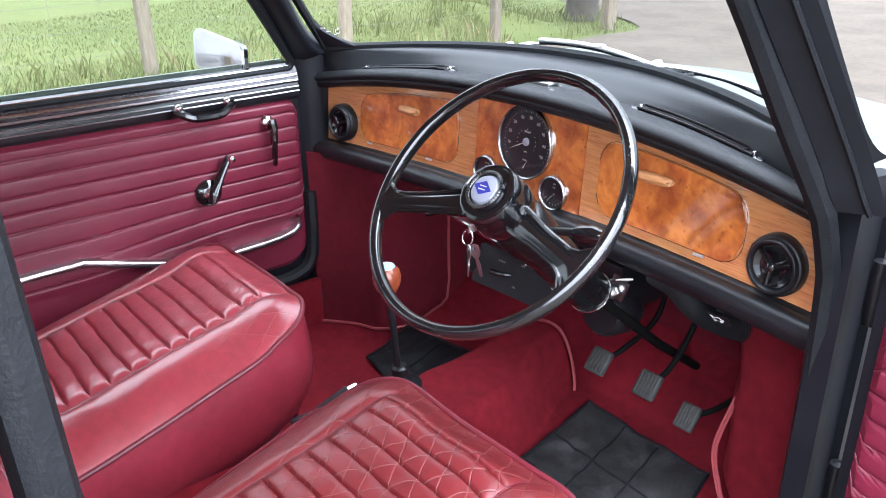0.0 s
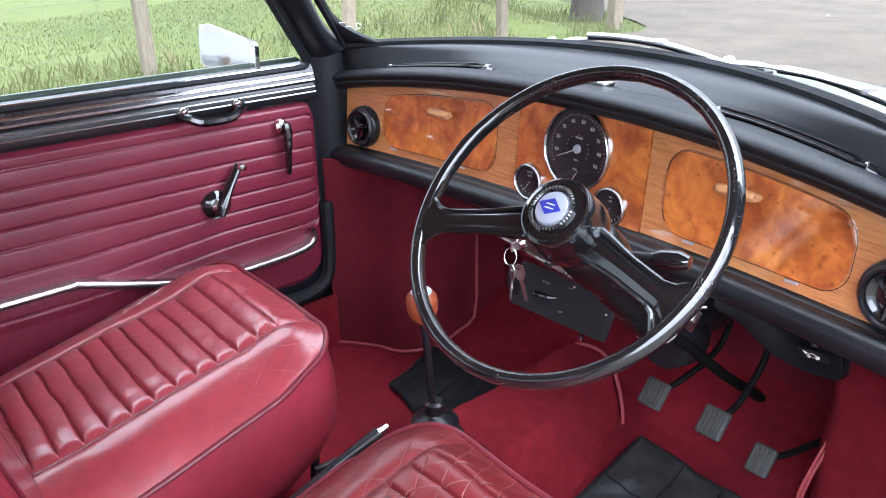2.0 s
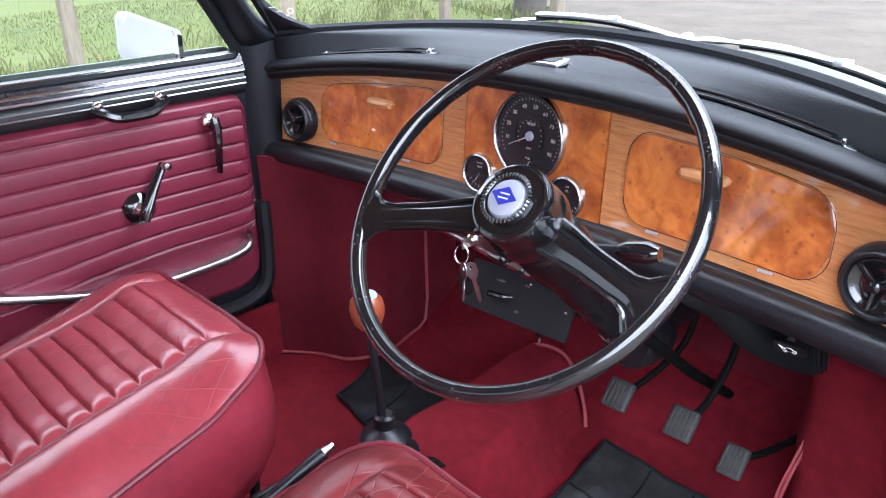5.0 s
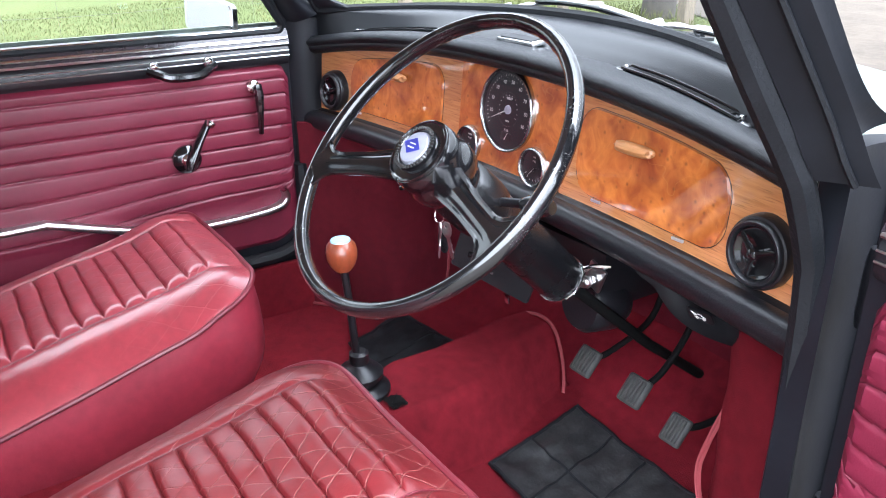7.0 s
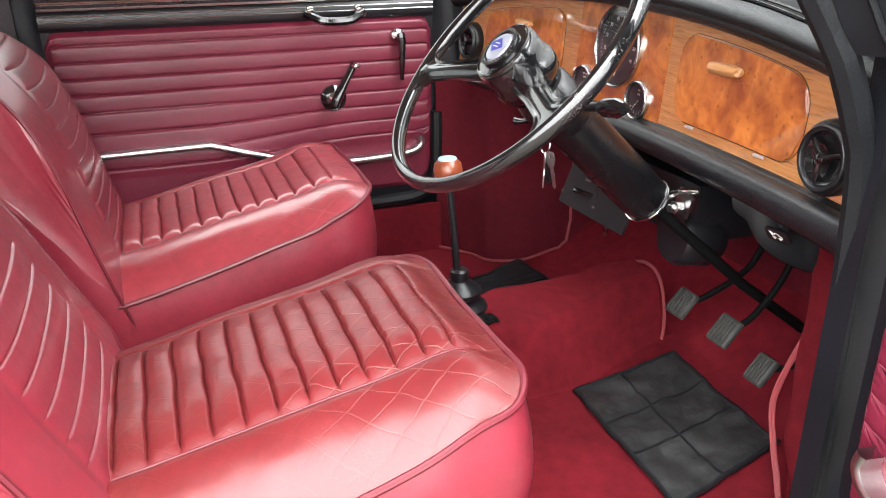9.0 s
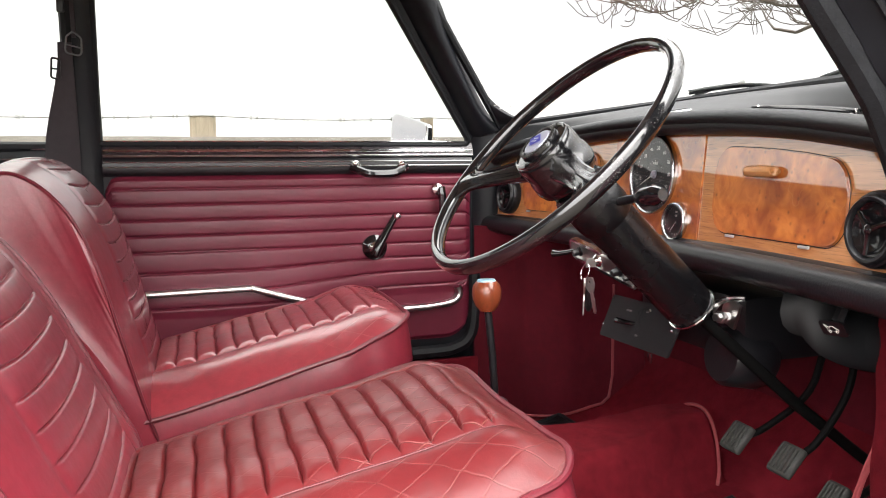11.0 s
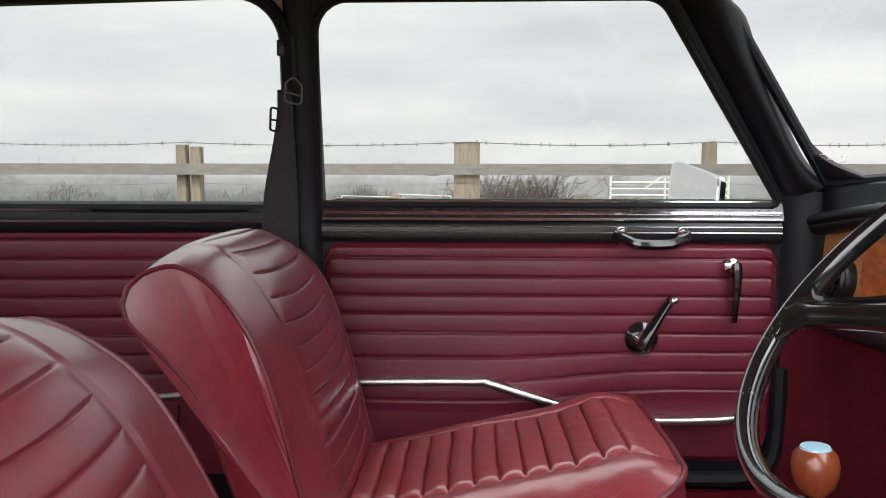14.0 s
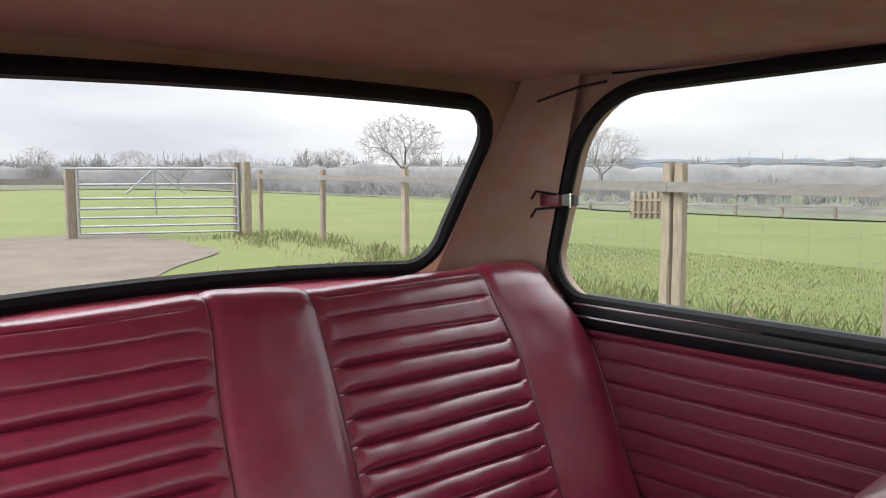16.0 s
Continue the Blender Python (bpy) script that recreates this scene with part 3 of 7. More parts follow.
def sheet(outer, holes, depth):
    """A flat plate in x and y with holes, depth thick about z = 0."""
    cu = bpy.data.curves.new("outline", "CURVE")
    cu.dimensions, cu.fill_mode, cu.extrude = "2D", "BOTH", depth / 2
    for loop in (outer, *holes):
        sp = cu.splines.new("POLY")
        sp.points.add(len(loop) - 1)
        for q, p in zip(sp.points, loop):
            q.co = (p[0], p[1], 0, 1)
        sp.use_cyclic_u = True
    ob = bpy.data.objects.new("outline", cu)
    me = bpy.data.meshes.new_from_object(ob)
    bm = bmesh.new()
    bm.from_mesh(me)
    bmesh.ops.remove_doubles(bm, verts=bm.verts, dist=1e-6)
    bpy.data.objects.remove(ob)
    bpy.data.curves.remove(cu)
    bpy.data.meshes.remove(me)
    return bm


def mapped(bm, f):
    for v in bm.verts:
        v.co = f(v.co)
    return bm


def lettering(body, size, m, thick=0.0003):
    """Words as a flat mesh; m places them, reading along x with y up."""
    cu = bpy.data.curves.new("words", "FONT")
    cu.body, cu.size, cu.align_x, cu.align_y, cu.extrude, cu.resolution_u = body, size, "CENTER", "CENTER", thick, 2
    ob = bpy.data.objects.new("words", cu)
    me = bpy.data.meshes.new_from_object(ob)
    bm = bmesh.new()
    bm.from_mesh(me)
    bmesh.ops.transform(bm, matrix=m, verts=bm.verts)
    bpy.data.objects.remove(ob)
    bpy.data.curves.remove(cu)
    bpy.data.meshes.remove(me)
    return bm


def facing(c, right, up):
    """The placing of something flat with that right and up."""
    r = Vector(right).normalized()
    u = (Vector(up) - Vector(up).dot(r) * r).normalized()
    return Matrix.Translation(c) @ Matrix((r, u, r.cross(u))).transposed().to_4x4()


# ---- the car's shell: x to its right, y ahead, z up ----
def side_x(y, z):
    """Half width of the inner wall: upright below the waist, leaning in above, narrower to the rear."""
    return 0.630 - 0.20 * max(0.0, z - 0.92) - 0.035 * smoothstep(-1.0, -1.75, y)


def wall_point(s, y, z, d=0.0):
    return Vector((s * (side_x(y, z) + d), y, z))


DOOR_GLASS = rounded([(-0.912, 0.914), (-0.059, 0.914), (-0.302, 1.276), (-0.904, 1.276)], [0.008, 0.012, 0.055, 0.06], 6)
QUARTER_GLASS = rounded([(-1.750, 0.910), (-0.960, 0.908), (-0.952, 1.288), (-1.602, 1.266)], [0.065, 0.020, 0.085, 0.190], 10)
SCREEN_SIDE = [(0.012, 0.957), (-0.020, 0.972), (-0.050, 1.000), (-0.085, 1.055), (-0.144, 1.160), (-0.182, 1.245), (-0.215, 1.275)]
DOOR_FRONT = [(-0.062, 0.925), (-0.078, 0.948), (-0.098, 0.985), (-0.140, 1.050), (-0.212, 1.160), (-0.275, 1.255), (-0.290, 1.280)]


def side_plate(name, s, outer, holes, depth, material, parent, d=0.0, label=""):
    bm = sheet(outer, holes, depth)
    return part(name, mapped(bm, lambda c: wall_point(s, c.x, c.y, d + c.z)), material, parent, label)


def loop_tube(s, loop, r, d=0.0, flat=1.0, n=8):
    return tubed([wall_point(s, p[0], p[1], d) for p in loop], r, n, True, flat)


for s, nm in ((-1, "wall_left"), (1, "wall_right")):
    wall = thing(nm, (s * 0.64, -0.9, 0.2), "black-painted car side with pillars, sill and window openings", "wall", kind="structure")
    # lower plate behind the door, open on the driver's side
    if s < 0:
        side_plate("lower_panel", s, [(-1.95, 0.22), (0.30, 0.22), (0.30, 0.915), (-1.95, 0.915)], [], 0.02, M_FRAME, wall, 0.034)
    else:
        ap = [(-1.95, 0.22), (0.30, 0.22), (0.30, 0.915), (0.030, 0.915), (0.028, 0.45), (-0.01, 0.36), (-0.08, 0.33), (-0.82, 0.33), (-0.895, 0.36), (-0.922, 0.43), (-0.922, 0.915), (-1.95, 0.915)]
        side_plate("lower_panel", s, ap, [], 0.02, M_FRAME, wall, 0.02)
        seal = [(-0.056, 0.81), (-0.046, 0.70), (-0.036, 0.46), (-0.050, 0.37), (-0.08, 0.338), (-0.82, 0.338), (-0.890, 0.365), (-0.914, 0.43), (-0.914, 0.93), (-0.912, 1.20), (-0.885, 1.25), (-0.82, 1.266), (-0.37, 1.262), (-0.312, 1.245), (-0.248, 1.156), (-0.202, 1.079), (-0.158, 1.006), (-0.120, 0.946), (-0.094, 0.900), (-0.073, 0.858)]
        part("door_seal", tubed([wall_point(s, p[0], p[1], 0.004) for p in spline([Vector((a, b, 0)) for a, b in seal], 4, True)], 0.015, 8, True), M_RUBBER, wall, "black rubber door seal")
    # windscreen pillar, rounded towards the cabin
    a_line, b_line = spline([Vector((y, z, 0)) for y, z in DOOR_FRONT], 4), spline([Vector((y, z, 0)) for y, z in SCREEN_SIDE], 4)

    def pillar(u, v, s=s, a_line=a_line, b_line=b_line):
        k = min(int(v * (len(a_line) - 1)), len(a_line) - 1)
        a, b = a_line[k], b_line[k]
        pa, pb = wall_point(s, a.x - (0.044 if s > 0 else 0.0), a.y, 0.02), Vector((s * (side_x(b.x, b.y) - 0.030), b.x, b.y))
        p = pa.lerp(pb, u)
        p.x -= s * (0.034 * math.sin(math.pi * min(1, u * 1.02)) ** 0.8)
        return p
    part("windscreen_pillar", slabbed(pillar, 12, len(a_line) - 1, (0.046, 0.026, 0) if s > 0 else (-0.05, 0.03, 0)), M_FRAME, wall)
    if s > 0:
        part("gutter_bead", tubed([pillar(0.0, k / 24) + Vector((0.030, 0.013, 0)) for k in range(24)], 0.0034, 6), M_RUBBER, wall)
    part("lower_pillar", slabbed(lambda u, v, s=s: Vector((s * (0.628 - (0.016 if s > 0 else 0.030) * math.sin(math.pi * u) ** 0.7), -0.060 + (0.105 if s > 0 else 0.108) * u, 0.33 + 0.61 * v)), 8, 10, (s * 0.03, 0, 0)), M_FRAME, wall)
    # sill and centre post
    part("sill", boxed((s * 0.630, -0.48, 0.325), (0.055, 1.0, 0.07), 0.014), M_FRAME, wall)
    part("centre_post", slabbed(lambda u, v, s=s: wall_point(s, -0.905 - 0.034 * (s > 0) - (0.082 - 0.030 * smoothstep(0.62, 0.95, v)) * u, 0.30 + 0.98 * v, -0.012 * math.sin(math.pi * u) ** 0.5 - 0.002), 8, 14, (s * 0.04, 0, 0)), M_FRAME, wall)
    # quarter window surround and rear quarter
    quarter_outer = [(-1.875, 0.89), (-0.945, 0.89), (-0.935, 1.310), (-1.715, 1.310)]
    side_plate("rear_pillar", s, quarter_outer, [QUARTER_GLASS], 0.03, M_LINING, wall, 0.014, "brown cloth-covered rear pillar")
    part("quarter_seal", loop_tube(s, QUARTER_GLASS, 0.0125, -0.006, 1.0, 8), M_RUBBER, wall, "black rubber window seal")
    part("quarter_waist", slabbed(lambda u, v, s=s: wall_point(s, -1.70 + 0.72 * u, 0.864 + 0.048 * v, -0.012 - 0.007 * math.sin(math.pi * v) ** 0.5), 20, 8, (s * 0.02, 0, 0)), M_FRAME, wall)
    part("bright_bead", tubed([wall_point(s, -1.67 + 0.68 * k / 10, 0.905, -0.018) for k in range(11)], 0.0022, 6), M_ALLOY, wall)
    part("bright_bead", tubed([wall_point(s, -1.67 + 0.68 * k / 10, 0.884, -0.020) for k in range(11)], 0.0018, 6), M_ALLOY, wall)

    def quarter_trim(u, v, s=s):
        y, z = -1.72 + 0.735 * u, 0.40 + 0.462 * v
        rib = pleat(z - 0.850, 0.0365, 0.0038, 0.0020, 0.0013) if z > 0.57 else 0.001
        return wall_point(s, y, z, -0.0145 - rib - 0.004 * noise.noise((y * 4, z * 5, 0)))
    part("ribbed_trim", slabbed(quarter_trim, 30, 260, (s * 0.02, 0, 0)), M_TRIM, wall, "ribbed dark red vinyl rear side trim")
    part("pocket_strip", tubed([wall_point(s, y, z, -0.022) for y, z in ((-1.36, 0.553), (-1.22, 0.552), (-1.10, 0.560), (-1.0, 0.562))], 0.006, 6), M_ALLOY, wall)
    # frame over the door
    part("roof_rail", slabbed(lambda u, v, s=s: wall_point(s, -0.99 + 0.80 * u, 1.272 + 0.028 * v, -0.012 - 0.010 * math.sin(math.pi * v)), 14, 5, (s * 0.03, 0, 0)), M_FRAME, wall)
    part("roof_rail", slabbed(lambda u, v, s=s: wall_point(s, -1.55 + 0.60 * u, 1.290 + 0.012 * v, -0.006), 10, 3, (s * 0.02, 0, 0)), M_RUBBER, wall)

# loose seam at the rear pillar
solid("headlining_seam", tubed([wall_point(-1, -1.66, 1.252, -0.060), wall_point(-1, -1.63, 1.262, -0.045), wall_point(-1, -1.60, 1.272, -0.03), wall_point(-1, -1.55, 1.278, -0.02)], 0.0022, 6), M_DULL, "dark loose seam in the brown headlining above the rear pillar", "seam")

# ceiling: one padded sheet, domed
ceiling = slabbed(lambda u, v: Vector(((u - 0.5) * 1.12, -0.215 - 1.66 * v, 1.288 + 0.042 * (1 - (2 * u - 1) ** 2) * math.sin(math.pi * min(1, 0.15 + v * 0.8)) + 0.003 * noise.noise((u * 5, v * 8, 1)) - 0.03 * smoothstep(0.85, 1.0, v))), 40, 50, (0, 0, 0.02))
tagged(part("ceiling", ceiling, M_LINING), "brown-beige cloth headlining, stained and slightly sagging", "ceiling", kind="structure")
roof = slabbed(lambda u, v: Vector(((u - 0.5) * 1.26, -0.16 - 1.86 * v, 1.318 + 0.05 * (1 - (2 * u - 1) ** 2) - 0.02 * smoothstep(0.9, 1, v))), 16, 24, (0, 0, 0.015))
tagged(part("roof", roof, M_BODY), "green painted car roof panel", "roof", kind="structure")

# front header over the windscreen
header = slabbed(lambda u, v: Vector(((u - 0.5) * 1.14, -0.10 - 0.09 * (2 * u - 1) ** 2 - 0.10 * v, 1.300 - 0.018 * (2 * u - 1) ** 2 - 0.020 * math.sin(math.pi * v))), 20, 6, (0, 0, 0.03))
tagged(part("header_rail", header, M_FRAME), "black header rail over the windscreen", "trim", kind="structure")

# rear wall: panel with the back window, behind a red parcel shelf
REAR_GLASS = rounded([(-0.385, 0.966), (0.385, 0.966), (0.438, 1.249), (-0.438, 1.249)], [0.065, 0.065, 0.06, 0.06], 7)


def rear_point(x, z, d=0.0):
    return Vector((x, -1.868 + 0.43 * (z - 0.975) + 0.10 * x * x * 1.2 + d, z - 0.012 * (x / 0.4) ** 2 * smoothstep(1.15, 0.98, z) * 0 + 0.012 * (1 - (x / 0.4) ** 2) * (1 if z < 1.1 else 0.8)))


# soft cloth-covered corners between the quarter windows and the back window
for s in (-1, 1):
    def corner(u, v, s=s):
        z = 0.925 + 0.385 * v
        A = rear_point(s * (0.402 + 0.19 * (z - 0.966)), z, 0.016)
        B = wall_point(s, -1.752 + 0.40 * (z - 0.91), z, -0.020)
        C = Vector((B.x - s * 0.006, A.y + 0.020, z))
        return A.lerp(C, u).lerp(C.lerp(B, u), u)
    tagged(part("corner_trim", slabbed(corner, 14, 12, (s * 0.004, -0.006, 0)), M_LINING), "brown cloth trim filling the rear corner", "trim", kind="structure")

wall_rear = thing("wall_rear", (0, -1.9, 0.2), "rear wall of the car with the back window", "wall", kind="structure")
bm = bmesh.new()
ring = REAR_GLASS
outer_ring = [(0.62 * (1 if p[0] > 0 else -1) if abs(p[0]) > 0.36 else p[0] * 1.6, 0.90 if p[1] < 1.1 else 1.33) for p in ring]
dense_in, dense_out = [], []
for i in range(len(ring)):
    for k in range(6):
        t = k / 6
        a, b = ring[i], ring[(i + 1) % len(ring)]
        c, d = outer_ring[i], outer_ring[(i + 1) % len(ring)]
        dense_in.append(Vector((a[0], a[1], 0)).lerp(Vector((b[0], b[1], 0)), t))
        dense_out.append(Vector((c[0], c[1], 0)).lerp(Vector((d[0], d[1], 0)), t))
vi = [bm.verts.new(rear_point(p.x, p.y)) for p in dense_in]
vo = [bm.verts.new(rear_point(p.x, p.y)) for p in dense_out]
for i in range(len(vi)):
    j = (i + 1) % len(vi)
    bm.faces.new((vi[i], vi[j], vo[j], vo[i]))
r = bmesh.ops.solidify(bm, geom=bm.faces, thickness=0.02)
part("rear_panel", bm, M_LINING, wall_rear, "brown cloth-covered rear window surround")
seal_pts = [rear_point(p.x, p.y, 0.012) for p in dense_in]
part("rear_seal", tubed(seal_pts, 0.0135, 8, True), M_RUBBER, wall_rear, "black rubber back window seal")
part("lower_panel", boxed((0, -1.94, 0.58), (1.22, 0.03, 0.74), 0.01), M_FRAME, wall_rear)
shelf = slabbed(lambda u, v: Vector(((u - 0.5) * 1.10, -1.792 - 0.115 * v + 0.04 * (2 * u - 1) ** 2, 0.949 + 0.011 * v + 0.012 * max(0.0, 1 - ((u - 0.5) * 2.75) ** 2) + 0.002 * noise.noise((u * 9, v * 5, 2)))), 24, 8, (0, 0, -0.015))
solid("parcel_shelf", shelf, M_SHELF_LIT, "red vinyl parcel shelf, back window light put in its pinkish colour", "shelf", kind="structure")

# window glass
for s, nm in ((-1, "window_1"), (1, "window_2")):
    bm = sheet(QUARTER_GLASS, [], 0.004)
    ob = part(nm, mapped(bm, lambda c, s=s: wall_point(s, c.x, c.y, 0.012 + c.z)), M_GLASS)
    tagged(ob, "clear rear quarter window glass", "window", kind="structure").visible_shadow = False
bm = bmesh.new()
vs = [bm.verts.new(rear_point(p.x, p.y, -0.004)) for p in dense_in]
bm.faces.new(vs)
ob = part("window_3", bm, M_GLASS)
tagged(ob, "clear back window glass", "window", kind="structure").visible_shadow = False


def screen_point(u, v):
    """The windscreen: u across, v up."""
    x = (u - 0.5) * 2
    w = 0.585 - 0.045 * v
    y0, z0 = 0.205 * (1 - x * x) + 0.0, 0.984 - 0.028 * x * x
    y1, z1 = -0.09 - 0.12 * x * x, 1.296 - 0.02 * x * x
    return Vector((x * w, y0 + (y1 - y0) * v, z0 + (z1 - z0) * v))


ob = part("window_4", slabbed(lambda u, v: screen_point(u, v) + Vector((0, 0.012, 0)), 24, 8), M_GLASS)
tagged(ob, "clear curved windscreen glass", "window", kind="structure").visible_shadow = False
edge = [screen_point(0.0, k / 8) for k in range(8, 0, -1)] + [screen_point(k / 24, 0) for k in range(25)] + [screen_point(1.0, k / 8) for k in range(1, 9)] + [screen_point(1 - k / 24, 1) for k in range(1, 24)]
tagged(part("windscreen_seal", tubed(edge, 0.010, 8, True), M_RUBBER), "black rubber windscreen seal", "seal", kind="structure")


for e in (0, 1):
    def screen_corner(s_, t_, e=e):
        a = radians(90) * s_
        arc = (0.085 * (1 - math.sin(a)), 0.30 * (1 - math.cos(a)))
        k = max(math.sin(a), math.cos(a))
        edge_ = (0.085 * (1 - math.sin(a) / k), 0.30 * (1 - math.cos(a) / k))
        u_, v_ = (edge_[i] + (arc[i] - edge_[i]) * t_ for i in (0, 1))
        return screen_point(1 - u_ if e else u_, v_) + Vector((0, -0.004 - 0.006 * math.sin(math.pi * t_), 0))
    tagged(part("screen_corner", slabbed(screen_corner, 16, 6, (0, 0.012, 0)), M_FRAME), "black rounded lower corner of the windscreen frame", "trim", kind="structure")


# doors: the passenger's shut, the driver's swung open on its front hinges
RIBS = 0.0346


def build_door(name, s, place, label):
    door = thing(name, (0, 0, 0), label, "door", kind="structure")
    d0 = 0.0

    def P(y, z, d=0.0):
        return wall_point(s, y, z, d)
    # inner shell of the door, a black pressing
    part("door_shell", mapped(sheet(rounded([(-0.905, 0.395), (-0.052, 0.395), (-0.052, 0.915), (-0.905, 0.915)], [0.06, 0.10, 0.004, 0.004]), [], 0.02), lambda c: P(c.x, c.y, 0.008 + c.z)), M_FRAME, door)
    part("door_skin", mapped(sheet(rounded([(-0.905, 0.30), (-0.040, 0.30), (-0.040, 0.925), (-0.905, 0.925)], 0.02), [], 0.01), lambda c: P(c.x, c.y, 0.075 + c.z)), M_BODY, door, "green painted outer door skin")

    def trim(u, v):
        y = -0.902 + 0.836 * u
        e = min(y + 0.902, -0.066 - y)
        hi = 0.846 - (0.030 - math.sqrt(max(0, 0.030 ** 2 - max(0, 0.030 - e) ** 2)))
        lo = 0.435 + (0.07 - math.sqrt(max(0, 0.07 ** 2 - max(0, 0.07 - e) ** 2)))
        z = lo + (hi - lo) * v
        zz = z + 0.026 * smoothstep(0.70, 0.57, z) * smoothstep(-0.22, -0.62, y)
        rib = pleat(zz - 0.8515, RIBS, 0.0038, 0.0020, 0.0013) if zz > 0.570 else 0.001
        inn = 0.0125 + rib
        if zz <= 0.575:
            inn -= 0.0035 * smoothstep(0.572, 0.548, zz)
        inn *= smoothstep(0.0, 0.012, min(e, hi - z, z - lo)) * 0.75 + 0.25
        return P(y, z, -inn - 0.0018 * noise.noise((y * 6, z * 7, 3)))
    part("ribbed_trim", slabbed(trim, 64, 260, (s * 0.012, 0, 0)), M_TRIM, door, "ribbed dark red vinyl trim panel")
    # waist: black capping, plum metal and bright strips
    part("capping", slabbed(lambda u, v: P(-0.904 + 0.84 * u, 0.846 + 0.042 * v, -0.010 - 0.008 * math.sin(math.pi * v) ** 0.4), 20, 8, (s * 0.02, 0, 0)), M_BLACK, door)
    part("waist_rail", slabbed(lambda u, v: P(-0.904 + 0.845 * u, 0.888 + 0.034 * v, -0.012 + 0.012 * v), 20, 4, (s * 0.03, 0, 0)), M_PLUM, door, "dark plum painted waist rail")
    for z, d, r, m in ((0.8895, -0.016, 0.0028, M_ALLOY), (0.9010, -0.011, 0.0035, M_CHROME), (0.9215, -0.002, 0.0022, M_CHROME), (0.8655, -0.019, 0.0015, M_ALLOY), (0.8760, -0.019, 0.0013, M_ALLOY)):
        part("bright_strip", tubed([P(-0.902 + 0.838 * k / 12, z, d) for k in range(13)], r, 6), m, door)
    # window frame and glass
    outer = rounded([(-0.925, 0.905), (-0.036, 0.905), (-0.282, 1.300), (-0.922, 1.300)], [0.004, 0.02, 0.05, 0.06], 6)
    side_plate("window_frame", s, outer, [DOOR_GLASS], 0.026, M_FRAME, door, 0.012)
    part("window_seal", loop_tube(s, DOOR_GLASS, 0.0085, 0.002, 1.0, 8), M_RUBBER, door)
    g = side_plate("pane", s, DOOR_GLASS, [], 0.004, M_GLASS, door, 0.016)
    g.visible_shadow = False
    # pull handle
    hb, hf = P(-0.354, 0.862, -0.022), P(-0.244, 0.862, -0.022)
    grip = part("pull_handle", tubed(spline([hb + Vector((0, -0.012, 0)), hb + Vector((-s * 0.012, 0.006, -0.008)), P(-0.325, 0.846, -0.042), P(-0.273, 0.846, -0.042), hf + Vector((-s * 0.012, -0.006, -0.008)), hf + Vector((0, 0.012, 0))], 5), 0.008, 8, False, 1.2), M_GLOSS, door, "black pull handle with chrome ends")
    for p in (hb, hf):
        part("chrome_end", lathed([(0.0001, -0.018), (0.009, -0.016), (0.012, -0.006), (0.0105, 0.004), (0.006, 0.010), (0.0001, 0.012)], p + Vector((0, 0, 0.006)), (-s, 0, 0.35), 16), M_CHROME, grip)
    # window winder
    w = P(-0.312, 0.671, -0.018)
    kn = P(-0.262, 0.746, -0.040)
    wind = part("window_winder", lathed([(0.0001, 0.014), (0.012, 0.014), (0.022, 0.009), (0.030, 0.002), (0.031, -0.010), (0.0001, -0.010)], w, (-s, 0, 0), 28), M_GLOSS, door, "black window winder with chrome boss and knob")
    part("chrome_boss", lathed([(0.0001, 0.020), (0.008, 0.020), (0.015, 0.014), (0.016, 0.006), (0.0001, 0.006)], w, (-s, 0, 0), 20), M_CHROME, wind)
    part("arm", tubed([w + Vector((-s * 0.018, -0.003, -0.016)), w + Vector((-s * 0.020, 0.004, 0.002)), w.lerp(kn, 0.5) + Vector((-s * 0.006, 0, 0)), kn + Vector((s * 0.004, 0, 0.004))], [0.014, 0.015, 0.0115, 0.0095], 10, False, 0.8), M_GLOSS, wind)
    part("knob", lathed([(0.0001, 0.016), (0.006, 0.015), (0.009, 0.010), (0.008, 0.0), (0.005, -0.006), (0.0001, -0.006)], kn, (-s, 0, 0), 16), M_CHROME, wind)
    # latch lever
    q = P(-0.148, 0.802, -0.018)
    lev = part("latch_lever", tubed([q + Vector((-s * 0.012, 0, 0.010)), q + Vector((-s * 0.016, 0.001, -0.01)), q + Vector((-s * 0.013, 0.001, -0.055)), q + Vector((-s * 0.007, 0.001, -0.098))], [0.012, 0.013, 0.009, 0.007], 8, False, 0.75), M_GLOSS, door, "black latch lever on a chrome boss")
    part("chrome_boss", lathed([(0.0001, 0.012), (0.008, 0.012), (0.014, 0.008), (0.016, 0.0), (0.0001, 0.0)], q + Vector((0, -0.006, 0.004)), (-s, 0, 0), 18), M_CHROME, lev)
    # bright strip along the pocket's mouth
    line = spline([P(y, z, -0.030) for y, z in ((-0.885, 0.583), (-0.78, 0.586), (-0.62, 0.588), (-0.595, 0.586), (-0.50, 0.556), (-0.40, 0.528), (-0.334, 0.518), (-0.20, 0.519), (-0.125, 0.527), (-0.102, 0.545), (-0.106, 0.566))], 5)
    bm = bmesh.new()
    prev = None
    for i, p in enumerate(line):
        a = line[max(i - 1, 0)]
        b = line[min(i + 1, len(line) - 1)]
        t = (b - a).normalized()
        nrm = Vector((0, -t.z, t.y))
        rowv = [bm.verts.new(p + nrm * h + Vector((-s * x, 0, 0))) for h, x in ((0.0065, -0.021), (0.0065, 0.003), (0.003, 0.0055), (-0.003, 0.0055), (-0.0065, 0.003), (-0.0065, -0.021))]
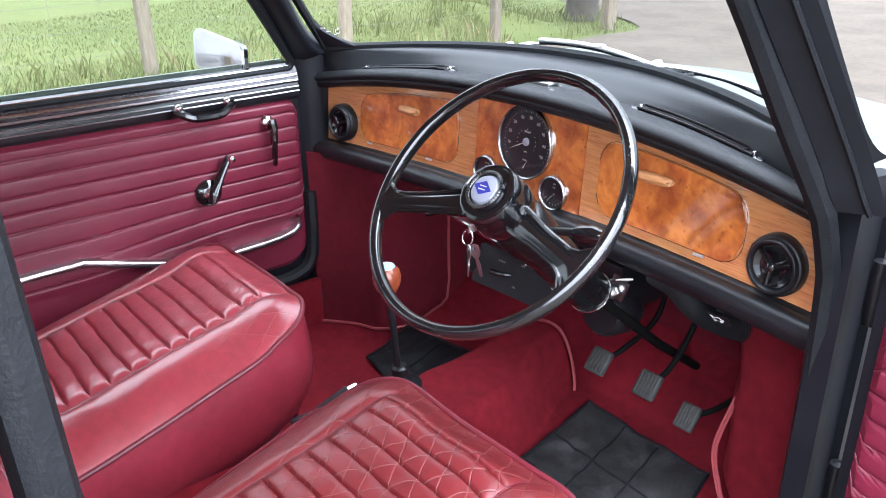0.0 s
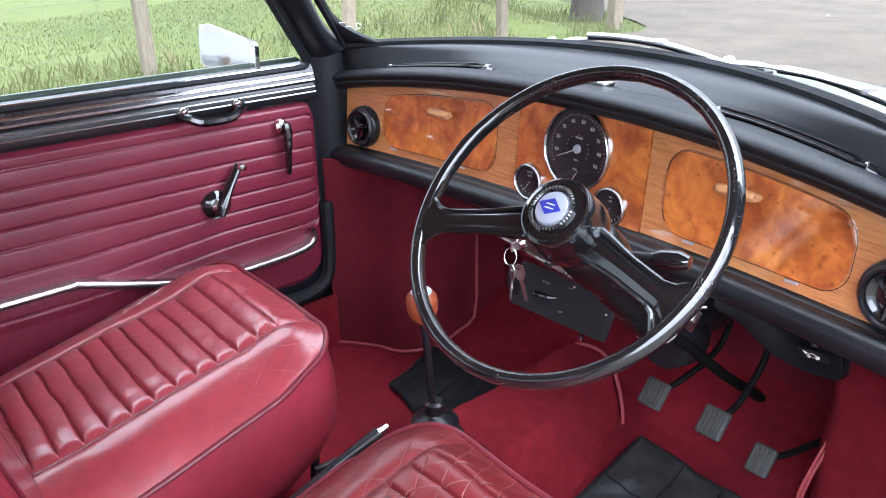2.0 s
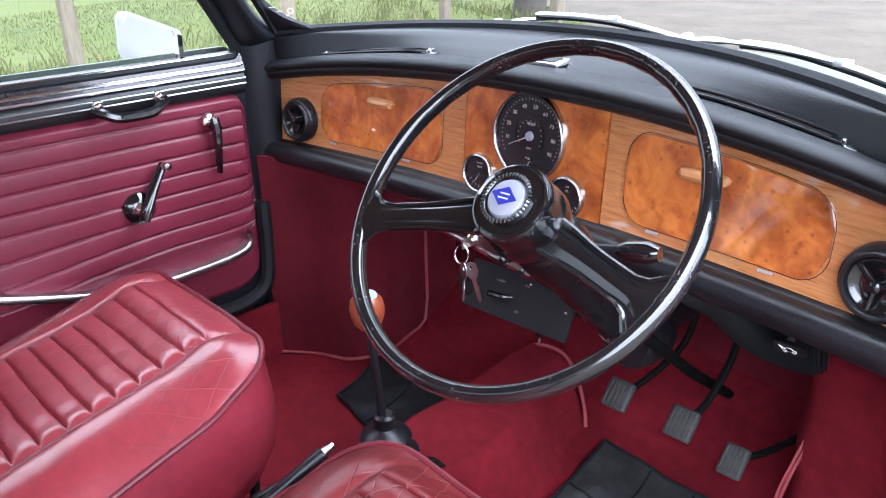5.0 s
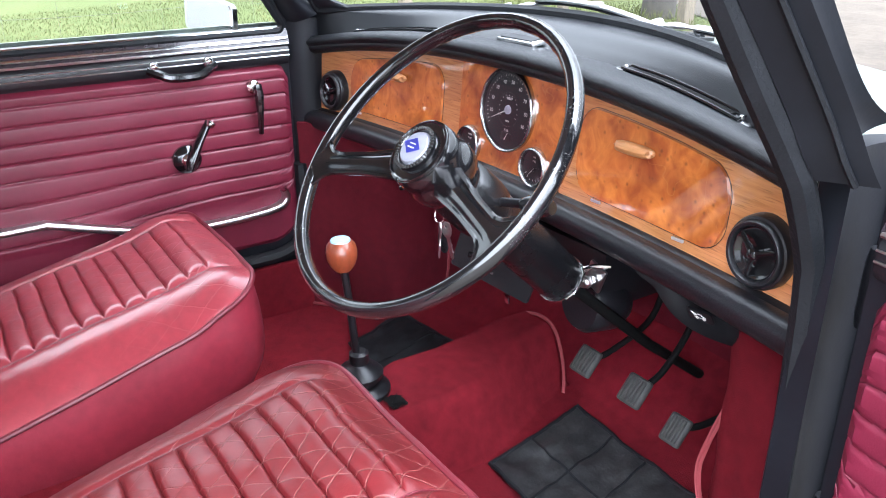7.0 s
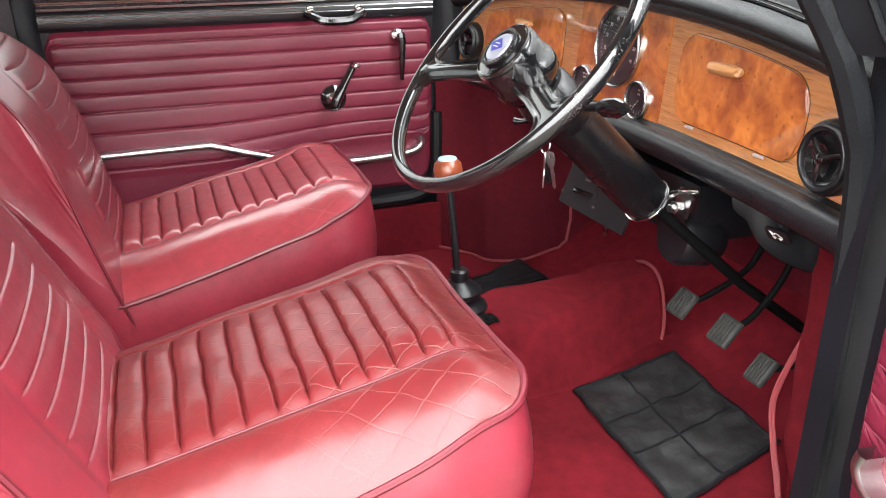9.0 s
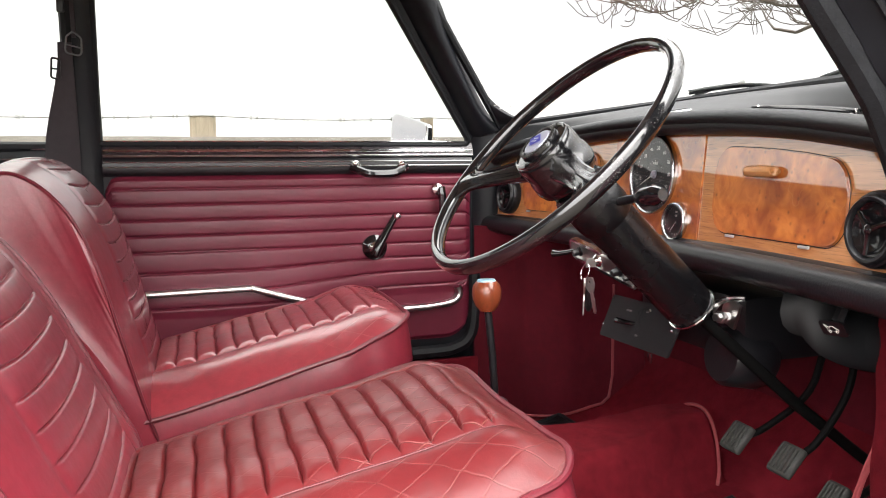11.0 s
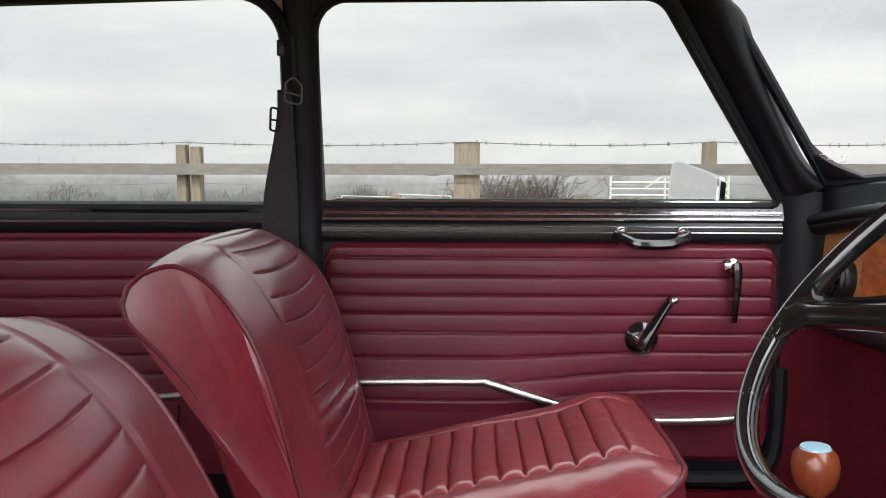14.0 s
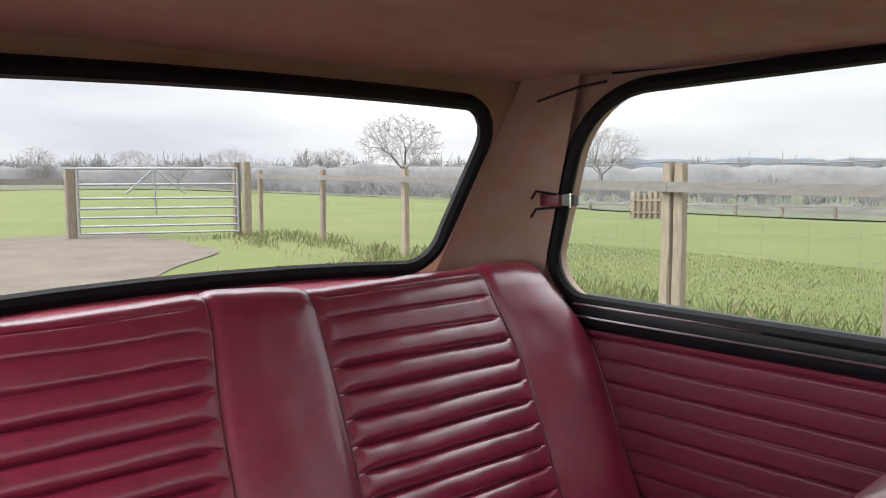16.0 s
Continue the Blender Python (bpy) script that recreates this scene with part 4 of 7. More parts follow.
        if prev:
            for k in range(6):
                bm.faces.new((prev[k], prev[(k + 1) % 6], rowv[(k + 1) % 6], rowv[k]))
        prev = rowv
    part("pocket_strip", bm, M_ALLOY, door, "bright alloy strip")
    door.matrix_world = place
    return door


build_door("door_1", -1, Matrix(), "shut car door with ribbed red trim, black waist and chrome fittings")
HINGE = Vector((0.705, -0.030, 0))
build_door("door_2", 1, Matrix.Translation(HINGE) @ pose(0, 0, 0, 0, 0, 80) @ Matrix.Translation((-0.672, 0.050, 0)), "open driver's door with ribbed red trim, swung outwards")
for z in (0.50, 0.80):
    solid("steel_pivot", lathed([(0.0001, 0.045), (0.010, 0.043), (0.012, 0.03), (0.012, -0.03), (0.010, -0.043), (0.0001, -0.045)], (0.672, -0.005, z), (0, 0, 1), 14), M_BLACK, "black painted steel pivot on the front post", "pivot", "steel pivots")

# ---- floor, tunnel and bulkhead ----
def floor_z(x, y):
    z = 0.258 + 0.12 * max(0.0, y + 0.02) + 0.006 * noise.noise((x * 5, y * 5, 0))
    z += 0.62 * max(0.0, y - 0.20) * 1.25
    if y < 0.182:
        fold = smoothstep(-0.22, -0.12, y)
        run_ = smoothstep(-0.08, 0.17, y)
        plain = 0.122 * smoothstep(0.125, 0.062, abs(x))
        base_x = 0.128 - 0.056 * run_
        loose = (0.122 + 0.020 * run_) * smoothstep(base_x, base_x - 0.070 - 0.015 * run_, x) ** 0.8 * smoothstep(-0.150, -0.075, x)
        sag = 0.007 * noise.noise((x * 9, y * 11, 6)) * fold
        z = max(z, 0.258 + plain * (1 - fold) + loose * fold + sag * smoothstep(0.2, 0.8, loose / 0.13))
    if y < -1.28:
        z = max(z, 0.258 + 0.19 * smoothstep(-1.28, -1.33, y))
    return z


floor = slabbed(lambda u, v: Vector((-0.625 + 1.25 * u, -1.86 + 2.36 * v, floor_z(-0.625 + 1.25 * u, -1.86 + 2.36 * v))), 140, 230, (0, 0, -0.02))
tagged(part("floor", floor, M_CARPET), "worn red carpet over the floor and centre tunnel", "carpet", kind="structure")
bulk = thing("bulkhead", (0, 0.45, 0.3), "red carpeted bulkhead with wheel arch corners, darkened for footwell shade", "wall", kind="structure")
# shade under the dashboard is put into the toe panel's colour
part("toe_panel", slabbed(lambda u, v: Vector((-0.62 + 1.24 * u, 0.33 + 0.06 * v + 0.008 * noise.noise((u * 7, v * 5, 4)), 0.32 + 0.48 * v)), 40, 24, (0, 0.02, 0)), M_CARPET_SHADE, bulk)
for s in (-1, 1):
    line = ((0.612, 0.004), (0.588, 0.026), (0.530, 0.052), (0.466, 0.088), (0.432, 0.18), (0.405, 0.30)) if s > 0 else ((0.612, -0.060), (0.535, -0.002), (0.460, 0.028), (0.415, 0.095), (0.428, 0.20), (0.405, 0.30))
    curve = spline([Vector((s * a, b, 0)) for a, b in line], 6)

    def kick(u, v, curve=curve, s=s):
        p = curve[min(int(u * (len(curve) - 1)), len(curve) - 1)]
        low = floor_z(p.x, p.y) - 0.01
        z = low + (0.715 - low) * v
        tuck = smoothstep(0.37, 0.27, z) * smoothstep(0.58, 0.5, s * p.x)
        return Vector((p.x + s * 0.006 * noise.noise((u * 4, v * 5, s)) + s * 0.030 * tuck * (s > 0), p.y, z))
    # passenger's arch takes the shaded carpet colour, the door side the plain one
    part("wheel_arch", slabbed(kick, len(curve) - 1, 24, (s * 0.012, 0.010, 0)), M_CARPET if s > 0 else M_CARPET_SHADE, bulk, "red carpeted wheel arch side")
    foot = [Vector((p.x - s * 0.004, p.y - 0.003, floor_z(p.x, p.y) + 0.006)) for p in curve]
    if s < 0:
        part("edge_cord", tubed(foot[:26] + [Vector((-0.424, 0.225, z)) for z in (0.36, 0.42, 0.50, 0.58)], 0.0035, 6), M_CORD, bulk, "pinkish carpet edge binding")
    # kick board of carpet by the sill
    part("sill_carpet", slabbed(lambda u, v, s=s: Vector((s * (0.606 - 0.006 * (s < 0)), -0.90 + (0.86 if s > 0 else 0.845) * u, 0.25 + (0.10 if s > 0 else 0.135) * v)), 20, 4, (s * 0.015, 0, 0)), M_CARPET, bulk)
    if s < 0:
        seal = spline([Vector((-0.612, y, z)) for y, z in ((-0.90, 0.41), (-0.60, 0.405), (-0.20, 0.405), (-0.11, 0.412), (-0.072, 0.440), (-0.060, 0.50), (-0.058, 0.62))], 6)
        part("door_seal", tubed(seal, 0.016, 8), M_RUBBER, bulk, "black rubber door seal")
# loose piped end of the tunnel carpet
end = spline([(-0.078, 0.184, 0.392), (-0.040, 0.184, 0.404), (-0.005, 0.184, 0.402), (0.022, 0.182, 0.382), (0.046, 0.176, 0.345), (0.064, 0.166, 0.312), (0.074, 0.156, 0.292)], 5)
solid("tunnel_binding", tubed(end, 0.0034, 6), M_CORD, "pinkish binding on the cut end of the tunnel carpet", "binding")
LOOSE = spline([(0.520, 0.045, 0.272), (0.492, 0.060, 0.300), (0.466, 0.068, 0.345), (0.452, 0.070, 0.405), (0.462, 0.078, 0.470), (0.472, 0.090, 0.520)], 7)
solid("loose_strap", tube(tube(bmesh.new(), LOOSE, 0.0032, 8, False, 0.6), [p + Vector((0.0055, -0.001, 0.002 + 0.002 * math.sin(i))) for i, p in enumerate(LOOSE)], 0.0028, 8, False, 0.6), M_CORD, "loose pinkish-red carpet binding strip by the pedals", "strip")


# ---- dashboard ----
def dash_y(x):
    return 0.052 * (1 - (x / 0.60) ** 2) - 0.002


def dash_top(x):
    return 0.922 - 0.052 * (abs(x) / 0.62) ** 2.2


dash = thing("dashboard", (0, 0.05, 0.68), "veneered wooden dashboard with black padded top, dials and gloveboxes", "dashboard")


def board(x0, x1, lo, hi, front, material, name, parent, label="", r=0.0, n=24, nv=6, thick=0.012):
    def f(u, v):
        x = x0 + (x1 - x0) * u
        e = min(x - x0, x1 - x)
        c = r - math.sqrt(max(0.0, r * r - max(0.0, r - e) ** 2)) if r else 0.0
        a, b = (lo(x) if callable(lo) else lo) + c, (hi(x) if callable(hi) else hi) - c
        return Vector((x, dash_y(x) - front, a + (b - a) * v))
    return part(name, slabbed(f, n, nv, (0, thick, 0)), material, parent, label)


board(-0.612, -0.1285, 0.735, lambda x: dash_top(x) + 0.004, 0.0, M_VENEER, "veneer_board", dash, "orange straight-grained wood veneer")
board(0.152, 0.612, 0.735, lambda x: dash_top(x) + 0.004, 0.0, M_VENEER, "veneer_board", dash, "orange straight-grained wood veneer")
board(-0.1255, 0.150, 0.735, lambda x: dash_top(x) + 0.004, 0.002, M_BURR, "burr_panel", dash, "reddish burr walnut centre panel")
board(-0.1285, -0.1255, 0.735, lambda x: dash_top(x) + 0.004, -0.006, M_BLACK, "dark_gap", dash, n=2)


def lid_outline(x0, x1, z0, z1, d, inset=0.0):
    pts = rounded([(x0 - inset, z0 - inset), (x1 + inset, z0 - inset), (x1 + inset, z1 + inset), (x0 - inset, z1 + inset)], 0.036 + inset, 8)
    out = []
    for i, p in enumerate(pts):
        q = pts[(i + 1) % len(pts)]
        for k in range(4):
            w = p.lerp(q, k / 4)
            out.append(Vector((w.x, dash_y(w.x) - d, w.y)))
    return out


for s, x0, x1, hx in ((-1, -0.482, -0.178, (-0.448, -0.257)), (1, 0.190, 0.478, (0.244, 0.410))):
    lid = board(x0, x1, 0.762, lambda x: 0.890 - 0.030 * (abs(x) / 0.48) ** 3 * 0.9, 0.0055, M_BURR, "glovebox_lid", dash, "burr walnut glovebox lid", 0.036, 30, 8, 0.010)
    pts = lid_outline(x0, x1, 0.762, 0.876, 0.0022, 0.002)
    for p in pts:
        if p.z > 0.82:
            p.z += 0.014 - 0.030 * (abs(p.x) / 0.48) ** 3 * 0.9
    part("gap", tubed(pts, 0.0005, 6, True), M_DIAL, lid)
    kx = -0.316 if s < 0 else 0.312
    c = Vector((kx, dash_y(kx) - 0.016, 0.853))
    part("knob", slabbed(lambda u, v, c=c: c + Vector((0.032 * math.cos(math.pi * (1 - u)) * (1.0 - 0.12 * math.cos(v * math.tau)), 0.0 - 0.010 * math.cos(v * math.tau) * math.sin(math.pi * u) ** 0.35, 0.0085 * math.sin(v * math.tau) * math.sin(math.pi * u) ** 0.3)), 14, 14), M_KNOB, lid, "pale wooden pull")
    part("knob_foot", boxed(c + Vector((0, 0.012, 0)), (0.030, 0.012, 0.008), 0.002), M_KNOB, lid)
    for h in hx:
        part("hinge", boxed((h, dash_y(h) - 0.0070, 0.758), (0.019, 0.003, 0.004), 0.001), M_WIPER, lid)

# dials
def dial(cx, cz, r, name, label):
    c = Vector((cx, dash_y(cx) - 0.002, cz))
    d = part(name, lathed([(r - 0.0030, 0.004), (r - 0.0028, 0.0075), (r - 0.0018, 0.0098), (r - 0.0004, 0.0106), (r + 0.0010, 0.0098), (r + 0.0020, 0.0074), (r + 0.0023, 0.004), (r + 0.0023, 0.0), (r - 0.0030, -0.004), (r - 0.0030, 0.004)], c, (0, -1, 0), 48), M_BEZEL, dash, label)
    part("dial_face", lathed([(0.0001, 0.0012), (r * 0.965, 0.0012), (r * 0.965, -0.002), (0.0001, -0.002)], c, (0, -1, 0), 48), M_DIAL, d)
    g = part("dial_glass", lathed([(0.0001, 0.0088), (r * 0.6, 0.0082), (r * 0.955, 0.0070)], c, (0, -1, 0), 40), M_LENS, d)
    g.visible_shadow = False
    return d, c


def ticks(parent, c, r0, r1, a0, a1, n, w, depth=0.0018):
    bm = bmesh.new()
    for k in range(n):
        a = radians(a0 + (a1 - a0) * k / (n - 1))
        m = Vector((math.cos(a), 0, math.sin(a)))
        t = Vector((-m.z, 0, m.x)) * w
        q = [c + m * r + t * e + Vector((0, -depth, 0)) for r, e in ((r0, -1), (r1, -1), (r1, 1), (r0, 1))]
        bm.faces.new([bm.verts.new(p) for p in q])
    return part("scale_marks", bm, M_INK, parent, smooth=False)


def words(parent, body, size, c, dx, dz, name="lettering", depth=0.0019):
    return part(name, lettering(body, size, facing(c + Vector((dx, -depth, dz)), (1, 0, 0), (0, 0, 1)), 0.0001), M_INK, parent, smooth=False)


def needle(parent, c, a, r, tail, w, depth=0.0034, material=None):
    m = Vector((math.cos(radians(a)), 0, math.sin(radians(a))))
    t = Vector((-m.z, 0, m.x))
    bm = bmesh.new()
    tubes = [c - m * tail, c + m * r]
    tube(bm, [p + Vector((0, -depth, 0)) for p in tubes], [w, w * 0.45], 6)
    return part("needle", bm, material or M_INK, parent)


speedo, sc = dial(0.010, 0.846, 0.067, "speedometer", "round chrome-rimmed speedometer")
ticks(speedo, sc, 0.0545, 0.0575, 210, -30, 37, 0.00035)
for k, v in enumerate((10, 20, 30, 40, 50, 60, 70, 80, 90)):
    a = radians(190 - 27.2 * k)
    words(speedo, str(v), 0.0088, sc, 0.0455 * math.cos(a), 0.0455 * math.sin(a))
part("inner_ring", lathed([(0.0285, 0.0016), (0.0285, 0.0024), (0.0278, 0.0024), (0.0278, 0.0016)], sc, (0, -1, 0), 40), M_BLACK, speedo)
ticks(speedo, sc, 0.0225, 0.0245, 210, -30, 13, 0.0006)
part("odometer_window", boxed(sc + Vector((0.002, -0.0016, 0.0185)), (0.027, 0.0012, 0.0075), 0.0004), M_BLACK, speedo)
words(speedo, "98969", 0.0064, sc, 0.002, 0.0185, depth=0.0026)
words(speedo, "MPH", 0.0045, sc, 0.0, -0.019)
words(speedo, "FUEL", 0.0052, sc, 0.0, -0.0345)
part("fuel_window", boxed(sc + Vector((0.0, -0.0014, -0.045)), (0.028, 0.001, 0.013), 0.0004), M_BLACK, speedo)
needle(speedo, sc + Vector((-0.002, 0, -0.050)), 60, 0.014, 0.0, 0.0008)
needle(speedo, sc, 205, 0.044, 0.006, 0.0011)
part("needle_cap", lathed([(0.0001, 0.0065), (0.005, 0.0062), (0.0072, 0.004), (0.0074, 0.001)], sc, (0, -1, 0), 20), M_BADGE, speedo)
for nm, cx, top, mid, na in (("temperature_gauge", -0.089, "WATER", "TEMP", 235), ("oil_gauge", 0.090, "LBS", "OIL", 225)):
    g, gc = dial(cx, 0.769, 0.030, nm, "small round chrome-rimmed gauge")
    ticks(g, gc, 0.0205, 0.0245, 215, 325, 7, 0.0005)
    words(g, top, 0.0042, gc, 0, 0.0155)
    words(g, mid, 0.0048, gc, 0, 0.009)
    needle(g, gc + Vector((0, 0, -0.004)), na, 0.016, 0.003, 0.0007)
    part("needle_cap", lathed([(0.0001, 0.004), (0.003, 0.0038), (0.0038, 0.002), (0.0038, 0.001)], gc + Vector((0, 0, -0.004)), (0, -1, 0), 14), M_BLACK, g)

# round air vents
for x in (-0.540, 0.540):
    c, ax = Vector((x, dash_y(x) - 0.0, 0.791)), Vector((-0.10 * (1 if x > 0 else -1), -1, 0))
    v = part("air_vent", lathed([(0.0300, 0.010), (0.0312, 0.0200), (0.0330, 0.0226), (0.0360, 0.0232), (0.0382, 0.0212), (0.0390, 0.0172), (0.0415, 0.0160), (0.0432, 0.0120), (0.0436, 0.004), (0.0436, -0.006), (0.030, -0.006), (0.0300, 0.010)], c, ax, 44), M_BLACK, dash, "glossy black round air vent")
    part("vent_flap", lathed([(0.0001, 0.0110), (0.016, 0.0112), (0.0250, 0.0140), (0.0285, 0.0175), (0.0300, 0.0180), (0.0300, 0.002), (0.0001, 0.002)], c, ax, 36), M_GLOSS, v)
    u_, w_, d_ = axes_of(ax)
    for a in (20, 140, 260):
        dirv = u_ * math.cos(radians(a)) + w_ * math.sin(radians(a))
        part("spoke", tubed([c + d_ * 0.0200 + dirv * 0.003, c + d_ * 0.0195 + dirv * 0.016, c + d_ * 0.0180 + dirv * 0.0285], [0.0044, 0.0030, 0.0024], 8), M_GLOSS, v)
    part("centre_pin", lathed([(0.0001, 0.0262), (0.0030, 0.0258), (0.0062, 0.0235), (0.0070, 0.0190), (0.0070, 0.012)], c, d_, 16), M_GLOSS, v)

# padded top: a roll over the wood, then forward to the screen
def pad_profile(x):
    """The padded roll over the wood, to the valley behind it, then the smooth scuttle up to the screen."""
    yd, zt = dash_y(x), dash_top(x)
    ys, zs = 0.205 * (1 - min(1, abs(x) / 0.585) ** 2) - 0.004, 0.980 - 0.026 * (x / 0.585) ** 2
    yv, zv = yd + max(0.004, min(0.050, 0.45 * (ys - yd))), zt + 0.024
    roll = [Vector((x, yd + 0.010, zt + 0.003)), Vector((x, yd - 0.010, zt + 0.002)), Vector((x, yd - 0.021, zt + 0.008)), Vector((x, yd - 0.024, zt + 0.018)), Vector((x, yd - 0.013, zt + 0.027)),
            Vector((x, yd + min(0.014, 0.14 * (ys - yd)), zt + 0.0275)), Vector((x, yv, zv))]
    rise = [Vector((x, yv, zv)), Vector((x, yv * 0.82 + ys * 0.18, zv * 0.68 + zs * 0.32 + 0.004)), Vector((x, yv * 0.5 + ys * 0.5, zv * 0.28 + zs * 0.72 + 0.009)), Vector((x, ys, zs))]
    return roll, rise


def sweep(which, steps):
    kept = {}

    def f(u, v):
        x = -0.622 + 1.244 * u
        if x not in kept:
            kept[x] = spline(pad_profile(x)[which], 6)
        q = kept[x]
        return q[min(round(v * (len(q) - 1)), len(q) - 1)].copy()
    return slabbed(f, 60, steps, (0, 0.004, -0.012))


part("padded_top", sweep(0, 36), M_PAD, dash, "black grained padded roll")
part("scuttle_panel", sweep(1, 18), M_SCUTTLE, dash, "smooth satin black scuttle panel")


def pad_at(x, back=0.0):
    """A place in the valley behind the roll, or further back by that share."""
    roll, rise = pad_profile(x)
    return roll[5].lerp(roll[6], 0.72 + back)


for x0, x1 in ((-0.492, -0.222), (0.222, 0.482)):
    line = [pad_at(x0 + (x1 - x0) * k / 16) + Vector((0, 0, 0.0006)) for k in range(17)]
    slot = part("demister_slot", tubed(line, [0.005, 0.009] + [0.0105] * (len(line) - 4) + [0.009, 0.005], 10, False, 0.34), M_GLOSS, dash, "black demister slot with chrome screws")
    rim = [p + Vector((0, 0.0090, 0.0058)) for p in line[1:-1]] + [p + Vector((0, -0.0090, 0.0042)) for p in reversed(line[1:-1])]
    part("slot_rim", tubed(rim, 0.0021, 6, True), M_GLOSS, slot)
    # the opening's shade is put in as a near-black bar
    part("slot_mouth", tubed([p + Vector((0, 0.001, 0.0036)) for p in line[2:-2]], 0.0056, 8, False, 0.3), M_DEEP_BLACK, slot)
    for p in (line[1], line[-2]):
        part("screw", lathed([(0.0001, 0.005), (0.0026, 0.0046), (0.0036, 0.002), (0.0036, 0.0)], p + Vector((0, 0, 0.0035)), (0, -0.2, 1), 12), M_CHROME, slot)
ash = pad_at(-0.005)
am = Matrix.Translation(ash + Vector((-0.005, 0.004, 0.006))) @ pose(0, 0, 0, 8, 0, 0)
bm = boxed((0, 0, 0), (0.095, 0.034, 0.008), 0.003)
bmesh.ops.transform(bm, matrix=am, verts=bm.verts)
asht = part("ashtray_lid", bm, M_CHROME, dash, "chrome ashtray lid")
bm = boxed((0, -0.001, 0.004), (0.080, 0.022, 0.003), 0.001)
bmesh.ops.transform(bm, matrix=am, verts=bm.verts)
part("lid_inset", bm, M_DIAL, asht)

# lower padded rail
def rail_pt(u, v):
    x = -0.618 + 1.236 * u
    yd = dash_y(x)
    q = spline([Vector((x, yd + 0.006, 0.738)), Vector((x, yd - 0.020, 0.740)), Vector((x, yd - 0.034, 0.732)), Vector((x, yd - 0.038, 0.717)), Vector((x, yd - 0.030, 0.702)), Vector((x, yd + 0.006, 0.694)), Vector((x, yd + 0.09, 0.690))], 4)
    return q[min(round(v * 24), 24)]


part("lower_rail", slabbed(rail_pt, 40, 24, (0, 0.02, 0.004)), M_BLACK, dash, "black padded lower rail")

# the wooden face leans back a little with all that is fixed to it
for ob in dash.children_recursive:
    if ob.name.split(".")[0] not in ("padded_top", "scuttle_panel", "lower_rail", "demister_slot", "slot_mouth", "slot_rim", "screw", "ashtray_lid", "lid_inset"):
        for v in ob.data.vertices:
            v.co.y += 0.085 * (v.co.z - 0.075)

# ---- steering ----
WC, WN = Vector((0.262, -0.270, 0.8826)), Vector((0.035, -0.7227, 0.690)).normalized()
WU, WV, _ = axes_of(WN)
wheel = thing("steering_wheel", WC, "black thin-rimmed two-spoke steering wheel with worn paint", "steering wheel")


def on_wheel(a, r, h=0.0):
    return WC + WN * h + r * (math.cos(radians(a)) * WU + math.sin(radians(a)) * WV)


RIM_R = 0.1985
bm = bmesh.new()
rings = []
for k in range(120):
    a = k * 3.0
    ring = []
    for j in range(14):
        b = math.tau * j / 14
        wob = 0.0006 * math.sin(radians(a) * 36) * max(0, -math.cos(b)) if 20 < a < 160 else 0
        ring.append(bm.verts.new(on_wheel(a, RIM_R + (0.0090 + wob) * math.cos(b), 0.0112 * math.sin(b) - 0.003)))
    rings.append(ring)
for k in range(120):
    for j in range(14):
        A, B = rings[k], rings[(k + 1) % 120]
        bm.faces.new((A[j], A[(j + 1) % 14], B[(j + 1) % 14], B[j]))
part("rim", bm, M_RIM, wheel, "glossy black thin rim with chipped paint")
for a in (-161, -17):
    da = Vector((math.cos(radians(a)), math.sin(radians(a)), 0))

    def spoke(u, v, a=a):
        r = 0.042 + 0.152 * u
        w = 0.021 - 0.005 * smoothstep(0, 0.5, u) + 0.020 * smoothstep(0.80, 1.0, u) ** 2
        q = v * math.tau
        off = w * math.cos(q)
        h = -0.022 + 0.020 * u + (0.0085 + 0.004 * (1 - u)) * math.sin(q) * (1 - 0.3 * abs(math.cos(q))) + 0.004 * max(0, abs(math.cos(q)) - 0.75) * 4 * max(0, math.sin(q) + 0.4)
        tang = on_wheel(a + 90, 1.0) - WC
        return on_wheel(a, r, h) + tang * off
    part("spoke", slabbed(spoke, 18, 24), M_GLOSS, wheel)
    for e in (-1, 1):
        tang = on_wheel(a + 90, 1.0) - WC
        part("spoke_rib", tubed([on_wheel(a, 0.050 + 0.138 * k / 10, -0.014 + 0.014 * k / 10) + tang * e * (0.019 - 0.005 * smoothstep(0, 0.5, k / 10) + 0.018 * smoothstep(0.8, 1.0, k / 10) ** 2) for k in range(11)], 0.0032, 6), M_GLOSS, wheel)
hub = part("hub", lathed([(0.0405, 0.009), (0.0430, 0.008), (0.0445, 0.004), (0.0450, -0.008), (0.0440, -0.020), (0.0462, -0.026), (0.0470, -0.040), (0.0440, -0.050), (0.0360, -0.056), (0.0330, -0.066), (0.0001, -0.066)], WC, WN, 44), M_GLOSS, wheel)
horn = part("horn_ring", lathed([(0.0215, 0.010), (0.0235, 0.0165), (0.0262, 0.0185), (0.0285, 0.0165), (0.0295, 0.0105), (0.0380, 0.0100), (0.0400, 0.0118), (0.0420, 0.0110), (0.0425, 0.006)], WC, WN, 48), M_GLOSS, hub, "black knurled horn push ring")
bm = bmesh.new()
for k in range(40):
    a = k * 9
    tube(bm, [on_wheel(a, 0.0246, 0.0180), on_wheel(a, 0.0288, 0.0172)], 0.0013, 5)
part("knurling", bm, M_PEDAL, horn)
badge = part("badge", lathed([(0.0001, 0.0205), (0.013, 0.020), (0.0200, 0.0182), (0.0222, 0.015), (0.0222, 0.008)], WC, WN, 40), M_BADGE, hub, "silver badge with a blue diamond")
bm = bmesh.new()
